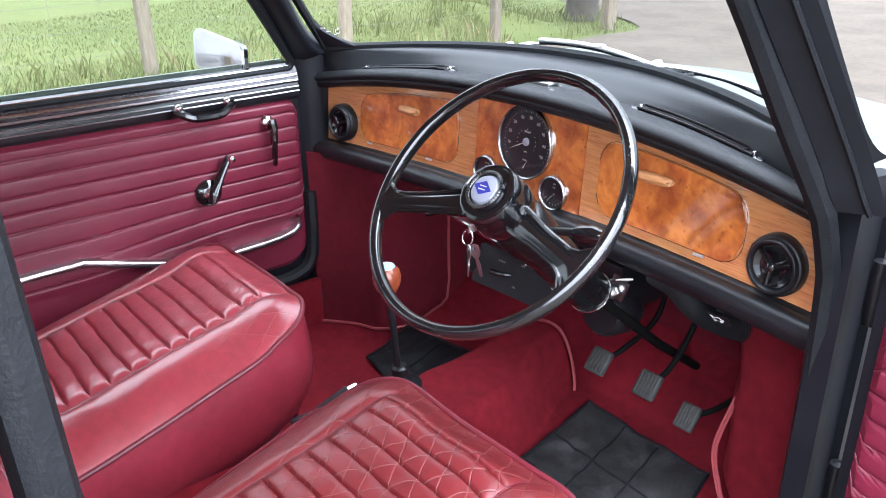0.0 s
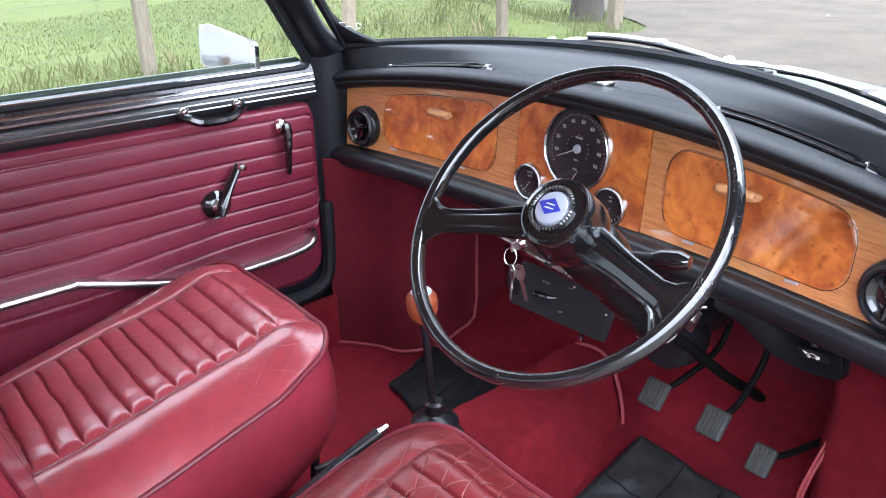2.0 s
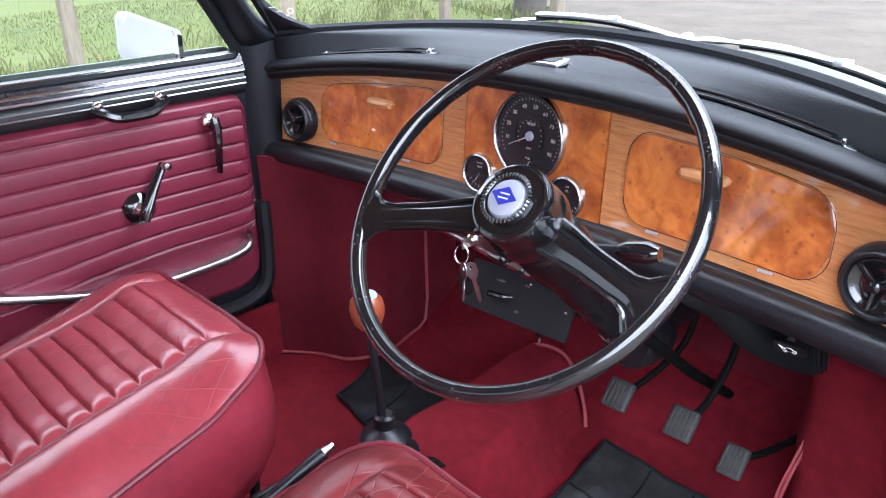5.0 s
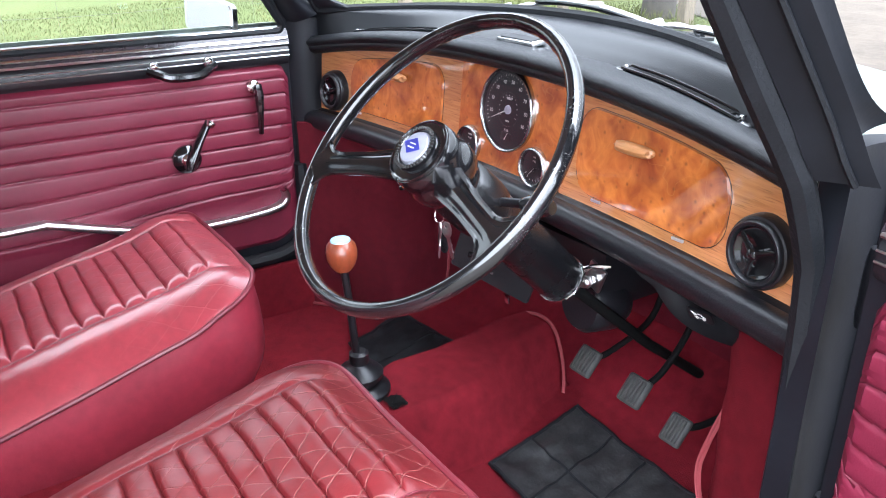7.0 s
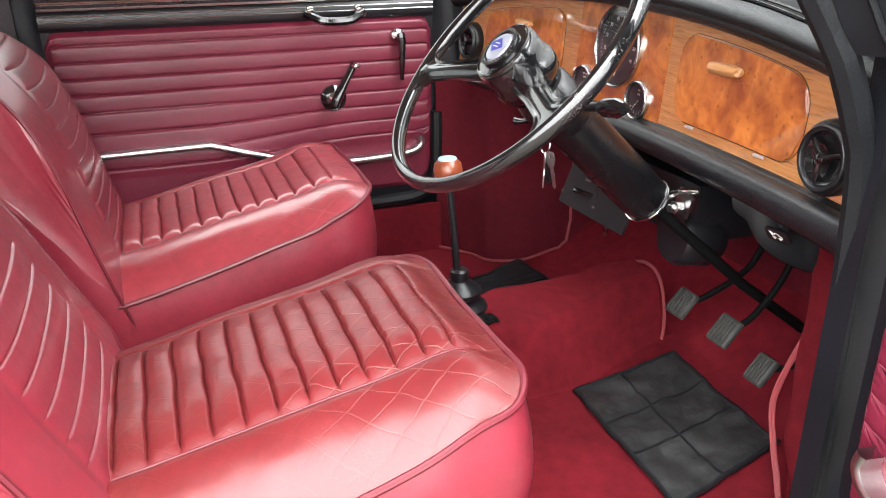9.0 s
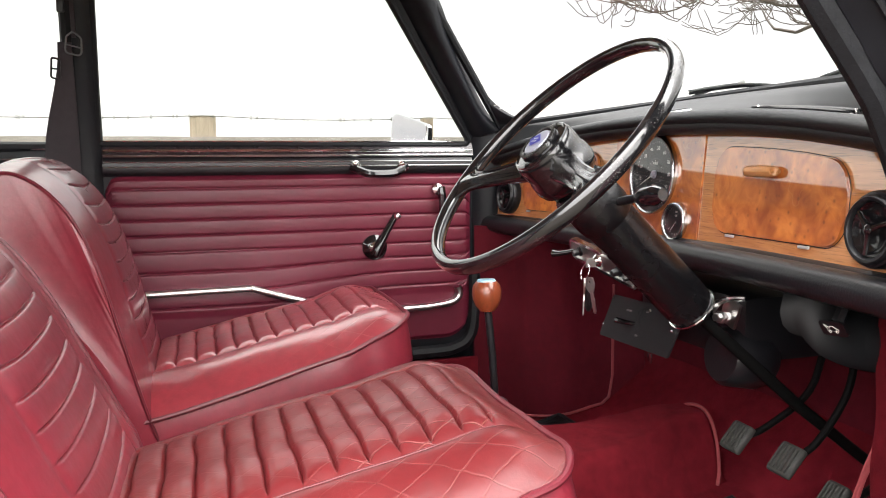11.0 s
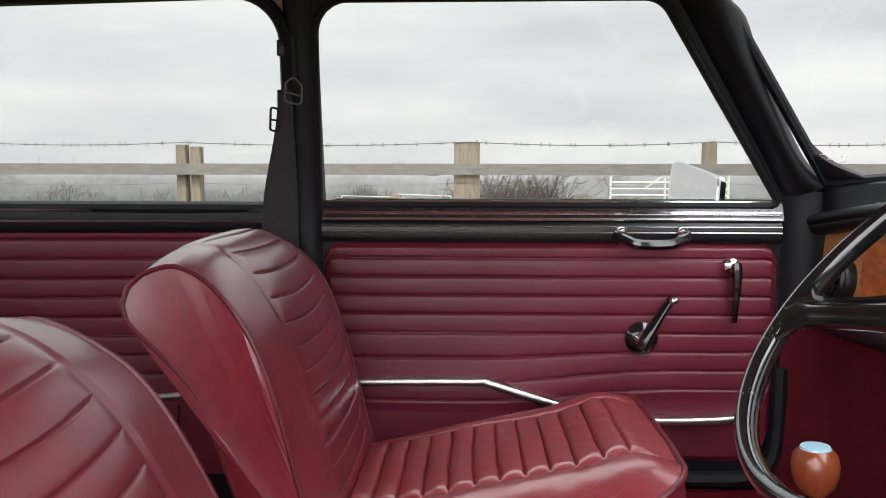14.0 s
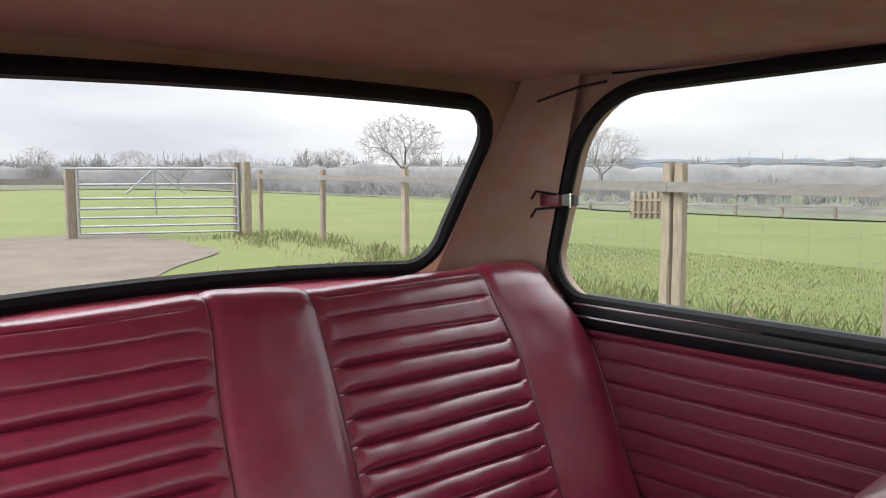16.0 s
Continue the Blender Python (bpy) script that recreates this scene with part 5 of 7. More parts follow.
dm = [(0.0, 0.011), (0.017, 0.0), (0.0, -0.011), (-0.017, 0.0)]
ca, sa = math.cos(radians(-6)), math.sin(radians(-6))
bm.faces.new([bm.verts.new(WC + WN * 0.0212 + WU * (x * ca - y * sa) + WV * (x * sa + y * ca)) for x, y in dm])
part("blue_diamond", bm, M_BLUE, badge, smooth=False)
bm = bmesh.new()
for y, w in ((0.0025, 0.006), (-0.0025, 0.0065)):
    bm.faces.new([bm.verts.new(WC + WN * 0.0215 + WU * x + WV * (y + z)) for x, z in ((-w, -0.0008), (w, -0.0008), (w, 0.0008), (-w, 0.0008))])
part("pale_bar", bm, M_INK, badge, smooth=False)

COL_TOP = WC - WN * 0.062
COL_END = WC - WN * 0.385
column = thing("steering_column", COL_END, "black steering column running under the dashboard", "steering column")
part("tube", lathed([(0.0001, 0.0), (0.036, 0.0), (0.037, -0.03), (0.0365, -0.255), (0.034, -0.275), (0.0001, -0.275)], COL_TOP, WN, 32), M_COLUMN, column)
part("cowl", lathed([(0.0001, 0.0), (0.036, 0.0), (0.0405, -0.006), (0.0415, -0.050), (0.040, -0.064), (0.036, -0.070)], COL_TOP - WN * 0.004, WN, 32), M_COLUMN, column, "black plastic cowl")
part("shaft", tubed([COL_END + WN * 0.06, Vector((0.262, 0.16, 0.490)), Vector((0.262, 0.40, 0.31))], 0.009, 10), M_DEEP_BLACK, column)
part("clip", tubed([COL_END + WN * 0.055 + 0.037 * (math.cos(a) * WU + math.sin(a) * WV) for a in [k * math.tau / 20 for k in range(20)]], 0.0018, 6, True), M_CHROME, column)
st0 = WC - WN * 0.112
stalk = part("indicator_stalk", tubed([st0 + WU * 0.030 + WV * 0.012, st0 + WU * 0.062 + WV * 0.020, st0 + WU * 0.090 + WV * 0.026], [0.006, 0.006, 0.0075], 10), M_BLACK, column, "black indicator stalk")
part("stalk_knob", tubed([st0 + WU * 0.070 + WV * 0.022, st0 + WU * 0.082 + WV * 0.024, st0 + WU * 0.104 + WV * 0.028, st0 + WU * 0.116 + WV * 0.030], [0.007, 0.0125, 0.013, 0.008], 12), M_GLOSS, stalk)
clamp = part("clamp", tubed([(0.195, 0.030, 0.640), (0.210, 0.022, 0.634), (0.235, 0.016, 0.632), (0.262, 0.022, 0.642)], 0.006, 8), M_CHROME, column, "chrome column clamp")
part("clamp_lever", tubed(spline([(0.240, 0.008, 0.634), (0.252, 0.006, 0.656), (0.268, 0.014, 0.668), (0.290, 0.030, 0.672)], 5), [0.007] * 8 + [0.0055] * 8, 8, False, 0.7), M_CHROME, clamp)
part("clamp_nut", lathed([(0.0001, 0.016), (0.0055, 0.016), (0.0068, 0.014), (0.0068, 0.006), (0.010, 0.005), (0.010, 0.0), (0.0001, 0.0)], (0.260, 0.014, 0.641), (0.3, -1, 0.1), 6), M_ALLOY, clamp)
part("clamp_plate", boxed((0.264, 0.026, 0.648), (0.034, 0.006, 0.040), 0.002, pose(0, 0, 0, 0, 20, 0).to_3x3()), M_ALLOY, clamp)

# switch panel and keys
SX, SZ = Vector((1, 0.02, -0.14)).normalized(), Vector((0.13, -0.30, 1)).normalized()
sw_m = facing(Vector((-0.014, -0.030, 0.693)), SX, SZ)
switch = thing("switch_panel", (-0.014, -0.03, 0.67), "chrome ignition and switch panel under the dashboard", "switch panel")
bm = sheet(rounded([(-0.115, -0.018), (0.115, -0.018), (0.115, 0.018), (-0.115, 0.018)], 0.015), [], 0.006)
bmesh.ops.transform(bm, matrix=sw_m, verts=bm.verts)
part("plate", bm, M_ALLOY, switch)
bm = sheet(rounded([(-0.118, -0.021), (0.118, -0.021), (0.118, 0.021), (-0.118, 0.021)], 0.018), [rounded([(-0.112, -0.015), (0.112, -0.015), (0.112, 0.015), (-0.112, 0.015)], 0.013)], 0.011)
bmesh.ops.transform(bm, matrix=sw_m, verts=bm.verts)
part("bezel", bm, M_CHROME, switch)
part("bracket", boxed((-0.014, -0.005, 0.700), (0.22, 0.05, 0.03), 0.004), M_BLACK, switch)
nrm = (sw_m.to_3x3() @ Vector((0, 0, 1))).normalized()
if nrm.y > 0:
    nrm = -nrm
for x, r, m in ((-0.080, 0.009, M_BLACK), (0.060, 0.010, M_BLACK), (0.098, 0.006, M_BLACK)):
    p = sw_m @ Vector((x, 0, 0))
    t = part("toggle", lathed([(0.0001, 0.018), (r * 0.6, 0.018), (r * 0.7, 0.008), (r, 0.006), (r, 0.0)], p, nrm, 16), m, switch)
p = sw_m @ Vector((-0.092, 0, 0)) + nrm * 0.01
part("toggle_lever", tubed([p, p + nrm * 0.022 + Vector((-0.020, 0, 0)), p + nrm * 0.030 + Vector((-0.030, 0, 0.002))], [0.004, 0.005, 0.0075], 10), M_GLOSS, switch)
lock = sw_m @ Vector((-0.012, 0, 0))
part("lock_barrel", lathed([(0.0001, 0.012), (0.008, 0.012), (0.010, 0.009), (0.013, 0.005), (0.014, 0.0)], lock, nrm, 20), M_CHROME, switch)
keys = thing("key_ring", lock + Vector((0, -0.02, -0.07)), "two steel keys and a black leather fob hanging from the ignition", "keys")
kr = lock + nrm * 0.030 + Vector((0, 0, -0.012))
part("ring", tubed([kr + Vector((0.014 * math.cos(a), 0.004 * math.sin(a), 0.014 * math.sin(a))) for a in [k * math.tau / 24 for k in range(24)]], 0.0011, 6, True), M_CHROME, keys)
part("key", boxed(lock + nrm * 0.016, (0.003, 0.024, 0.016), 0.001), M_ALLOY, keys)


def key_shape(name, base, tilt, length):
    pts = [(-0.010, 0.0), (-0.012, -0.012), (-0.007, -0.022), (-0.0035, -0.024), (-0.0035, -length), (0.0, -length - 0.004), (0.0035, -length), (0.0035, -0.040), (0.0055, -0.038), (0.0035, -0.034), (0.0035, -0.024), (0.007, -0.022), (0.012, -0.012), (0.010, 0.0), (0.0, 0.004)]
    hole = [(0.003 * math.cos(k * math.tau / 10), -0.005 + 0.003 * math.sin(k * math.tau / 10)) for k in range(10)]
    b = sheet([Vector(q) for q in pts], [hole], 0.0022)
    bmesh.ops.transform(b, matrix=Matrix.Translation(base) @ tilt, verts=b.verts)
    return part(name, b, M_ALLOY, keys)


key_shape("key", kr + Vector((0.020, -0.002, -0.010)), pose(0, 0, 0, 90, 0, 0) @ pose(0, 0, 0, 0, 10, 22), 0.058)
key_shape("key", kr + Vector((0.014, -0.008, -0.012)), pose(0, 0, 0, 90, 0, 0) @ pose(0, 0, 0, 0, -25, -4), 0.060)
fob = lathed([(0.0001, 0.003), (0.015, 0.003), (0.018, 0.0), (0.015, -0.003), (0.0001, -0.003)], (0, 0, 0), (0, -1, 0.1), 24)
bmesh.ops.scale(fob, verts=fob.verts, vec=(0.95, 1, 1.5))
bmesh.ops.translate(fob, verts=fob.verts, vec=kr + Vector((0.004, 0.006, -0.044)))
part("fob", fob, M_PAD, keys, "black leather key fob")

# heater controls
hp = thing("heater_control", (0.066, -0.03, 0.565), "flat black heater control panel with a sliding lever", "heater panel")
hm = facing(Vector((0.017, 0.026, 0.583)), (1, 0.03, 0.015), (0.0, 0.42, 1))
bm = sheet(rounded([(-0.107, -0.041), (0.107, -0.041), (0.112, 0.040), (-0.107, 0.040)], 0.006), [], 0.004)
bmesh.ops.transform(bm, matrix=hm, verts=bm.verts)
plate = part("panel", bm, M_PAD, hp)
hn = (hm.to_3x3() @ Vector((0, 0, 1))).normalized()
hn = hn if hn.y < 0 else -hn
for x, z in ((0.096, 0.004), (-0.106, -0.020), (0.020, 0.028)):
    part("screw", lathed([(0.0001, 0.0045), (0.0022, 0.004), (0.003, 0.002)], hm @ Vector((x, z, 0)), hn, 10), M_CHROME, hp)
part("slot", boxed(hm @ Vector((-0.01, 0.004, 0)) + hn * 0.0022, (0.004, 0.0012, 0.050), 0.0, hm.to_3x3() @ pose(0, 0, 0, 0, 0, -18).to_3x3() @ pose(0, 0, 0, -90).to_3x3()), M_DIAL, hp)
part("slot", boxed(hm @ Vector((-0.005, 0.008, 0)) + hn * 0.0022, (0.004, 0.0012, 0.036), 0.0, hm.to_3x3() @ pose(0, 0, 0, 0, 0, 40).to_3x3() @ pose(0, 0, 0, -90).to_3x3()), M_DIAL, hp)
lv = hm @ Vector((-0.010, -0.002, 0))
part("lever", tubed([lv, lv + hn * 0.012 + Vector((-0.016, 0, -0.004)), lv + hn * 0.018 + Vector((-0.040, 0, -0.006))], [0.003, 0.0045, 0.0060], 8), M_GLOSS, hp)
for body, x, z in (("SCREEN", -0.040, 0.018), ("CAR", 0.014, 0.024), ("OFF", 0.006, -0.022)):
    part("lettering", lettering(body, 0.0052, facing(hm @ Vector((x, z, 0)) + hn * 0.0024, (1, 0.03, 0.015), (0.0, 0.42, 1)), 0.0001), M_ALLOY, hp, smooth=False)
heater = thing("heater_unit", (0.1, 0.15, 0.5), "black heater box and ribbed air hose under the dashboard", "heater")
part("box", boxed((0.09, 0.17, 0.610), (0.30, 0.20, 0.11), 0.025), M_BLACK, heater)
part("drum", lathed([(0.0001, 0.0), (0.040, 0.0), (0.047, 0.010), (0.049, 0.06), (0.04, 0.08), (0.0001, 0.08)], (0.205, 0.055, 0.568), (0, 1, -0.15), 28), M_BLACK, heater)
part("clip", boxed((0.075, 0.012, 0.536), (0.010, 0.004, 0.016), 0.001), M_CHROME, heater)
hose = spline([(0.20, 0.19, 0.630), (0.30, 0.150, 0.642), (0.385, 0.110, 0.634), (0.465, 0.105, 0.640), (0.545, 0.115, 0.665), (0.570, 0.06, 0.740)], 44)
part("hose", tubed(hose, [0.036 + 0.0024 * math.cos(k * math.pi) - 0.010 * smoothstep(146, 220, k) for k in range(len(hose))], 20), M_DIAL, heater, "ribbed black air hose")
tag = thing("bonnet_release_tag", (0.447, 0.02, 0.64), "small black tag with a white outline of a car", "tag")
tm = facing(Vector((0.448, 0.036, 0.660)), (1, 0.0, 0.10), (0, -0.5, 1))
bm = sheet(rounded([(-0.020, -0.010), (0.020, -0.010), (0.020, 0.010), (-0.020, 0.010)], 0.004), [], 0.003)
bmesh.ops.transform(bm, matrix=tm, verts=bm.verts)
part("plate", bm, M_BLACK, tag)
icon = [(-0.013, -0.004), (-0.013, 0.001), (-0.007, 0.002), (-0.004, 0.006), (0.004, 0.006), (0.007, 0.002), (0.013, 0.001), (0.013, -0.004)]
tn = (tm.to_3x3() @ Vector((0, 0, 1))).normalized() * 0.0022
part("car_outline", tubed([tm @ Vector((x * 0.68, y * 0.68, 0)) + tn for x, y in icon], 0.0006, 5, True), M_INK, tag)
part("car_outline", tubed([tm @ Vector((x * 0.68, y * 0.68, 0)) + tn for x, y in ((-0.013, 0.002), (-0.018, 0.009), (-0.008, 0.004))], 0.0006, 5), M_INK, tag)
for cx in (-0.008, 0.008):
    part("car_outline", tubed([tm @ Vector((cx * 0.68 + 0.0019 * math.cos(a), -0.0032 + 0.0019 * math.sin(a), 0)) + tn for a in [k * math.tau / 12 for k in range(12)]], 0.0006, 5, True), M_INK, tag)
part("bracket", tubed([(0.448, 0.042, 0.668), (0.448, 0.055, 0.695)], 0.008, 6), M_BLACK, tag)
cable = thing("cable_loom", (0.55, 0.1, 0.6), "black cables looped under the dashboard", "cables")
for k, pts in enumerate((((0.52, 0.06, 0.682), (0.53, 0.07, 0.640), (0.55, 0.08, 0.58), (0.575, 0.12, 0.50)),((0.58, 0.09, 0.68), (0.57, 0.10, 0.55), (0.55, 0.14, 0.47), (0.53, 0.2, 0.44)))):
    part("cable", tubed(spline([Vector(p) for p in pts], 6), 0.003 + 0.002 * (k == 1), 6), M_BLACK, cable)

# ---- pedals, gear lever, handbrake, mats ----
def pedal(name, c, w, h, arm, label):
    ob = thing(name, c, label, "pedal", "pedals")
    c = Vector(c)
    r3 = pose(0, 0, 0, -40, 0, 0).to_3x3()
    pd = part("pad", boxed(c, (w, 0.014, h), 0.0062, r3, 3), M_PEDAL, ob, "worn grey-black rubber pad")
    for k in range(5):
        off = (k - 2) * w * 0.17
        part("rib", boxed(c + r3 @ Vector((off, -0.008, 0)), (w * 0.09, 0.004, h * 0.80), 0.001, r3), M_PEDAL, pd)
    part("arm", tubed(spline([c + Vector((0, 0.010, 0.0))] + [Vector(p) for p in arm], 6), 0.0058, 8), M_DEEP_BLACK, ob)
    return ob


pedal("clutch_pedal", (0.151, 0.134, 0.409), 0.046, 0.052, [(0.175, 0.17, 0.430), (0.215, 0.22, 0.50), (0.225, 0.24, 0.60)], "worn ribbed rubber clutch pedal on a black arm")
pedal("brake_pedal", (0.273, 0.128, 0.415), 0.046, 0.052, [(0.292, 0.165, 0.445), (0.305, 0.205, 0.52), (0.305, 0.22, 0.60)], "worn ribbed rubber brake pedal on a black arm")
pedal("accelerator_pedal", (0.362, 0.130, 0.390), 0.038, 0.050, [(0.395, 0.155, 0.410), (0.455, 0.15, 0.485), (0.50, 0.12, 0.58)], "worn rubber accelerator pedal on a bent black rod")

gear = thing("gear_lever", (-0.034, -0.226, 0.385), "black gear lever with a wooden knob and rubber gaiter", "gear lever")
part("gaiter", lathed([(0.050, -0.02), (0.053, 0.006), (0.052, 0.014), (0.040, 0.022), (0.031, 0.026), (0.030, 0.031), (0.040, 0.037), (0.041, 0.045), (0.032, 0.054), (0.019, 0.059), (0.016, 0.063), (0.017, 0.070), (0.017, 0.082), (0.012, 0.086), (0.0001, 0.086)], (-0.034, -0.222, 0.372), (0, 0, 1), 36), M_BLACK, gear)
part("lever", tubed([(-0.034, -0.226, 0.44), (-0.034, -0.232, 0.53), (-0.034, -0.241, 0.622)], 0.0065, 10), M_BLACK, gear)
kb = part("knob", lathed([(0.009, -0.016), (0.013, -0.015), (0.020, -0.006), (0.0245, 0.006), (0.0255, 0.018), (0.0235, 0.029), (0.017, 0.0365), (0.0001, 0.038)], (-0.034, -0.242, 0.630), (0, -0.04, 1), 28), M_GEARKNOB, gear, "turned reddish wooden knob")
part("knob_cap", lathed([(0.0165, 0.0365), (0.0155, 0.039), (0.0001, 0.0395)], (-0.034, -0.242, 0.630), (0, -0.04, 1), 24), M_PALEBLUE, kb, "pale blue knob cap")
hb = thing("handbrake", (0.0, -0.42, 0.42), "black handbrake lever with a chrome button", "handbrake")
part("lever", tubed([(0.0, -0.55, 0.418), (0.0, -0.44, 0.455), (0.0, -0.36, 0.476)], [0.008, 0.009, 0.011], 10), M_BLACK, hb)
part("button", tubed([(0.0, -0.362, 0.4755), (0.0, -0.342, 0.481)], [0.010, 0.006], 10), M_CHROME, hb)
part("bracket", boxed((-0.014, -0.44, 0.446), (0.010, 0.05, 0.022), 0.004), M_BLACK, hb)


def mat_sheet(corners, name, label, seams, material):
    A, B, C, D = [Vector((*c, 0)) for c in corners]

    def f(u, v):
        p = A.lerp(B, u).lerp(D.lerp(C, u), v)
        return Vector((p.x, p.y, floor_z(p.x, p.y) + 0.010 + 0.005 * noise.noise((p.x * 14, p.y * 14, 5)) + 0.005 * noise.noise((p.x * 38, p.y * 30, 2))))
    ob = solid(name, slabbed(f, 44, 36, (0, 0, -0.006)), material, label, "mat", "rubber mats")
    for q in seams:
        if q[0] == "u":
            line = [f(q[1], k / 16) for k in range(17)]
        else:
            line = [f(k / 16, q[1]) for k in range(17)]
        part("seam", tubed([p + Vector((0, 0, 0.001)) for p in line], 0.0022, 6), M_RUBBER, ob)
    rim = [f(k / 12, 0) for k in range(12)] + [f(1, k / 12) for k in range(12)] + [f(1 - k / 12, 1) for k in range(12)] + [f(0, 1 - k / 12) for k in range(12)]
    part("rim", tubed(rim, 0.004, 6, True), M_RUBBER, ob)
    return ob


mat_sheet([(0.122, 0.150), (0.414, 0.136), (0.458, -0.080), (0.143, -0.070)], "floor_mat", "scuffed black rubber mat on the driver's red carpet", [("u", 0.34), ("u", 0.62), ("v", 0.55)], M_MAT)
mat_sheet([(-0.405, 0.075), (-0.160, 0.110), (-0.145, -0.115), (-0.365, -0.080)], "floor_mat", "plain black rubber mat on the passenger's red carpet", [("u", 0.5)], M_RUBBER)
# the hole's dark depth is put in as a near-black sheet
bm = slabbed(lambda u, v: Vector((0.018 + 0.036 * u + 0.006 * noise.noise((u * 7, v * 4, 2)), -0.208 + 0.030 * v + 0.008 * noise.noise((u * 6, v * 6, 8)), 0)), 12, 10)
mapped(bm, lambda p: Vector((p.x, p.y, floor_z(p.x, p.y) + 0.004 + 0.003 * noise.noise((p.x * 90, p.y * 90, 1)))))
for k in range(16):
    x, y = 0.036 + 0.020 * random.random(), -0.205 + 0.030 * random.random()
    z = floor_z(x, y)
    tube(bm, [(x, y, z), (x + 0.004, y - 0.004, z + 0.005), (x + 0.009 * random.random(), y - 0.010, z + 0.006)], 0.0004, 4)
solid("torn_carpet_hole", bm, M_DEEP_BLACK, "dark frayed hole in the carpet beside the gear gaiter", "hole")

# ---- front seats ----
EDGE_FRONT = [(-0.765, 0.385), (-0.790, 0.450), (-0.822, 0.560), (-0.847, 0.640), (-0.873, 0.717), (-0.907, 0.794), (-0.945, 0.841), (-0.988, 0.866), (-1.024, 0.861)]
EDGE_BACK = [(-1.047, 0.845), (-1.055, 0.822), (-1.046, 0.797), (-0.998, 0.752), (-0.956, 0.702), (-0.925, 0.625), (-0.900, 0.560), (-0.868, 0.460), (-0.845, 0.385)]


def front_seat(cx, dy, label, hide, corners, nose, recline, drop):
    seat = thing("front_seat", (cx, -0.55 + dy, 0.27), label, "car seat", "front seats")
    W = 0.238

    ROWS = pleat_rows(-0.845, -0.349, 0.0345)
    TOP = len(ROWS) - 1

    def top(u, s):
        a = abs(u)
        bend = min(1.0, max(0.0, a - 0.58) / 0.42)
        yf = -0.349 - (0.030 + corners[0 if u < 0 else 1]) * (1 - math.sqrt(1 - bend * bend))
        y = s if s < ROWS[-46] else ROWS[-46] + (yf - ROWS[-46]) * (s - ROWS[-46]) / (-0.349 - ROWS[-46])
        s = (s + 0.845) / 0.496
        edge = 0.452 + 0.108 * smoothstep(-0.90, -0.35, y) + nose * smoothstep(-0.5, -0.38, y) - drop * (1 - smoothstep(-0.52, -0.37, y) * a ** 2)
        roll = 1 - smoothstep(0.80, 1.02, s) ** 1.6
        crown = (0.066 + drop - 0.024 * smoothstep(-0.8, -0.4, y)) * (1 - a ** 3.0) * (0.35 + 0.65 * roll) + 0.007 * math.sin(math.pi * max(0.0, a - 0.55) / 0.45) * smoothstep(0.0, 0.1, s)
        z = edge + crown - 0.007 * (1 - min(1, a / 0.62) ** 2) * smoothstep(0.9, 0.7, s)
        if a < 0.545:
            z += pleat(y, 0.0345, 0.0050, 0.0018, 0.0038) * smoothstep(0.545, 0.475, a) * smoothstep(0.93, 0.84, s)
            y += 0.003 * noise.noise((u * 4 + cx, y * 9, 2))
        z -= 0.0040 * math.exp(-((a - 0.55) / 0.014) ** 2) * smoothstep(0.99, 0.93, s)
        z += 0.004 * noise.noise((cx * 9 + u * 2.5, s * 4, 1)) + 0.0010 * noise.noise((cx + u * 9, s * 14, 4))
        x = cx + u * W * (1 - 0.05 * smoothstep(0.7, 1.0, s) * a)
        return Vector((x, y + dy, z))
    cushion = part("cushion", slabbed(lambda u, v: top(2 * u - 1, ROWS[round(v * TOP)]), 90, TOP, lambda u, v: Vector((0, 0, -0.02))), hide, seat, "pleated red leather cushion, cracked and shiny")
    rim = [top(-1, -0.845 + 0.496 * k / 30) for k in range(1, 30)] + [top(-math.cos(math.pi * k / 44), -0.349) for k in range(44)] + [top(1, -0.349 - 0.496 * k / 30) for k in range(30)]
    for _ in range(5):
        rim = rim[:1] + [(a + b * 2 + c) / 4 for a, b, c in zip(rim, rim[1:], rim[2:])] + rim[-1:]
    part("piping", tubed([p + Vector((math.copysign(0.003, p.x - cx), 0.002, 0.0005)) for p in rim], 0.0044, 8), M_PIPING, cushion)
    for a in (-0.55, 0.55):
        part("seam", tubed([top(a, -0.845 + 0.496 * k / 60) + Vector((0, 0, 0.001)) for k in range(6, 57)], 0.0015, 6), M_PIPING, cushion)
    # sides of the cushion under the piping
    def skirt(u, v):
        p = rim[min(round(u * (len(rim) - 1)), len(rim) - 1)].copy()
        out = Vector((p.x - cx, 0, 0)).normalized() * (0.012 + 0.4 * drop) + Vector((0, 0.010 * smoothstep(-0.5, -0.4, p.y - dy), 0))
        p += out * math.sin(math.pi * min(1, v * 0.9)) - out * 0.6 * smoothstep(0.75, 1, v)
        p.z -= 0.185 * v
        p.x += 0.0025 * noise.noise((u * 14, v * 3, cx)) - math.copysign(0.010 * v * v, p.x - cx)
        return p
    part("cushion_side", slabbed(skirt, len(rim) - 1, 14), M_SEAT, seat)
    part("cushion_base", boxed((cx, -0.60 + dy, 0.420), (0.42, 0.42, 0.09), 0.02, pose(0, 0, 0, 9, 0, 0).to_3x3()), M_BLACK, seat)
    # backrest: one padded loop with flat sides
    edge = spline([Vector((0, y, z)) for y, z in EDGE_FRONT + EDGE_BACK], 9)
    n = len(edge)
    run = [0.0]
    for a, b in zip(edge, edge[1:]):
        run.append(run[-1] + (b - a).length)
    front_end = run[9 * (len(EDGE_FRONT) - 1)]
    total = run[-1]
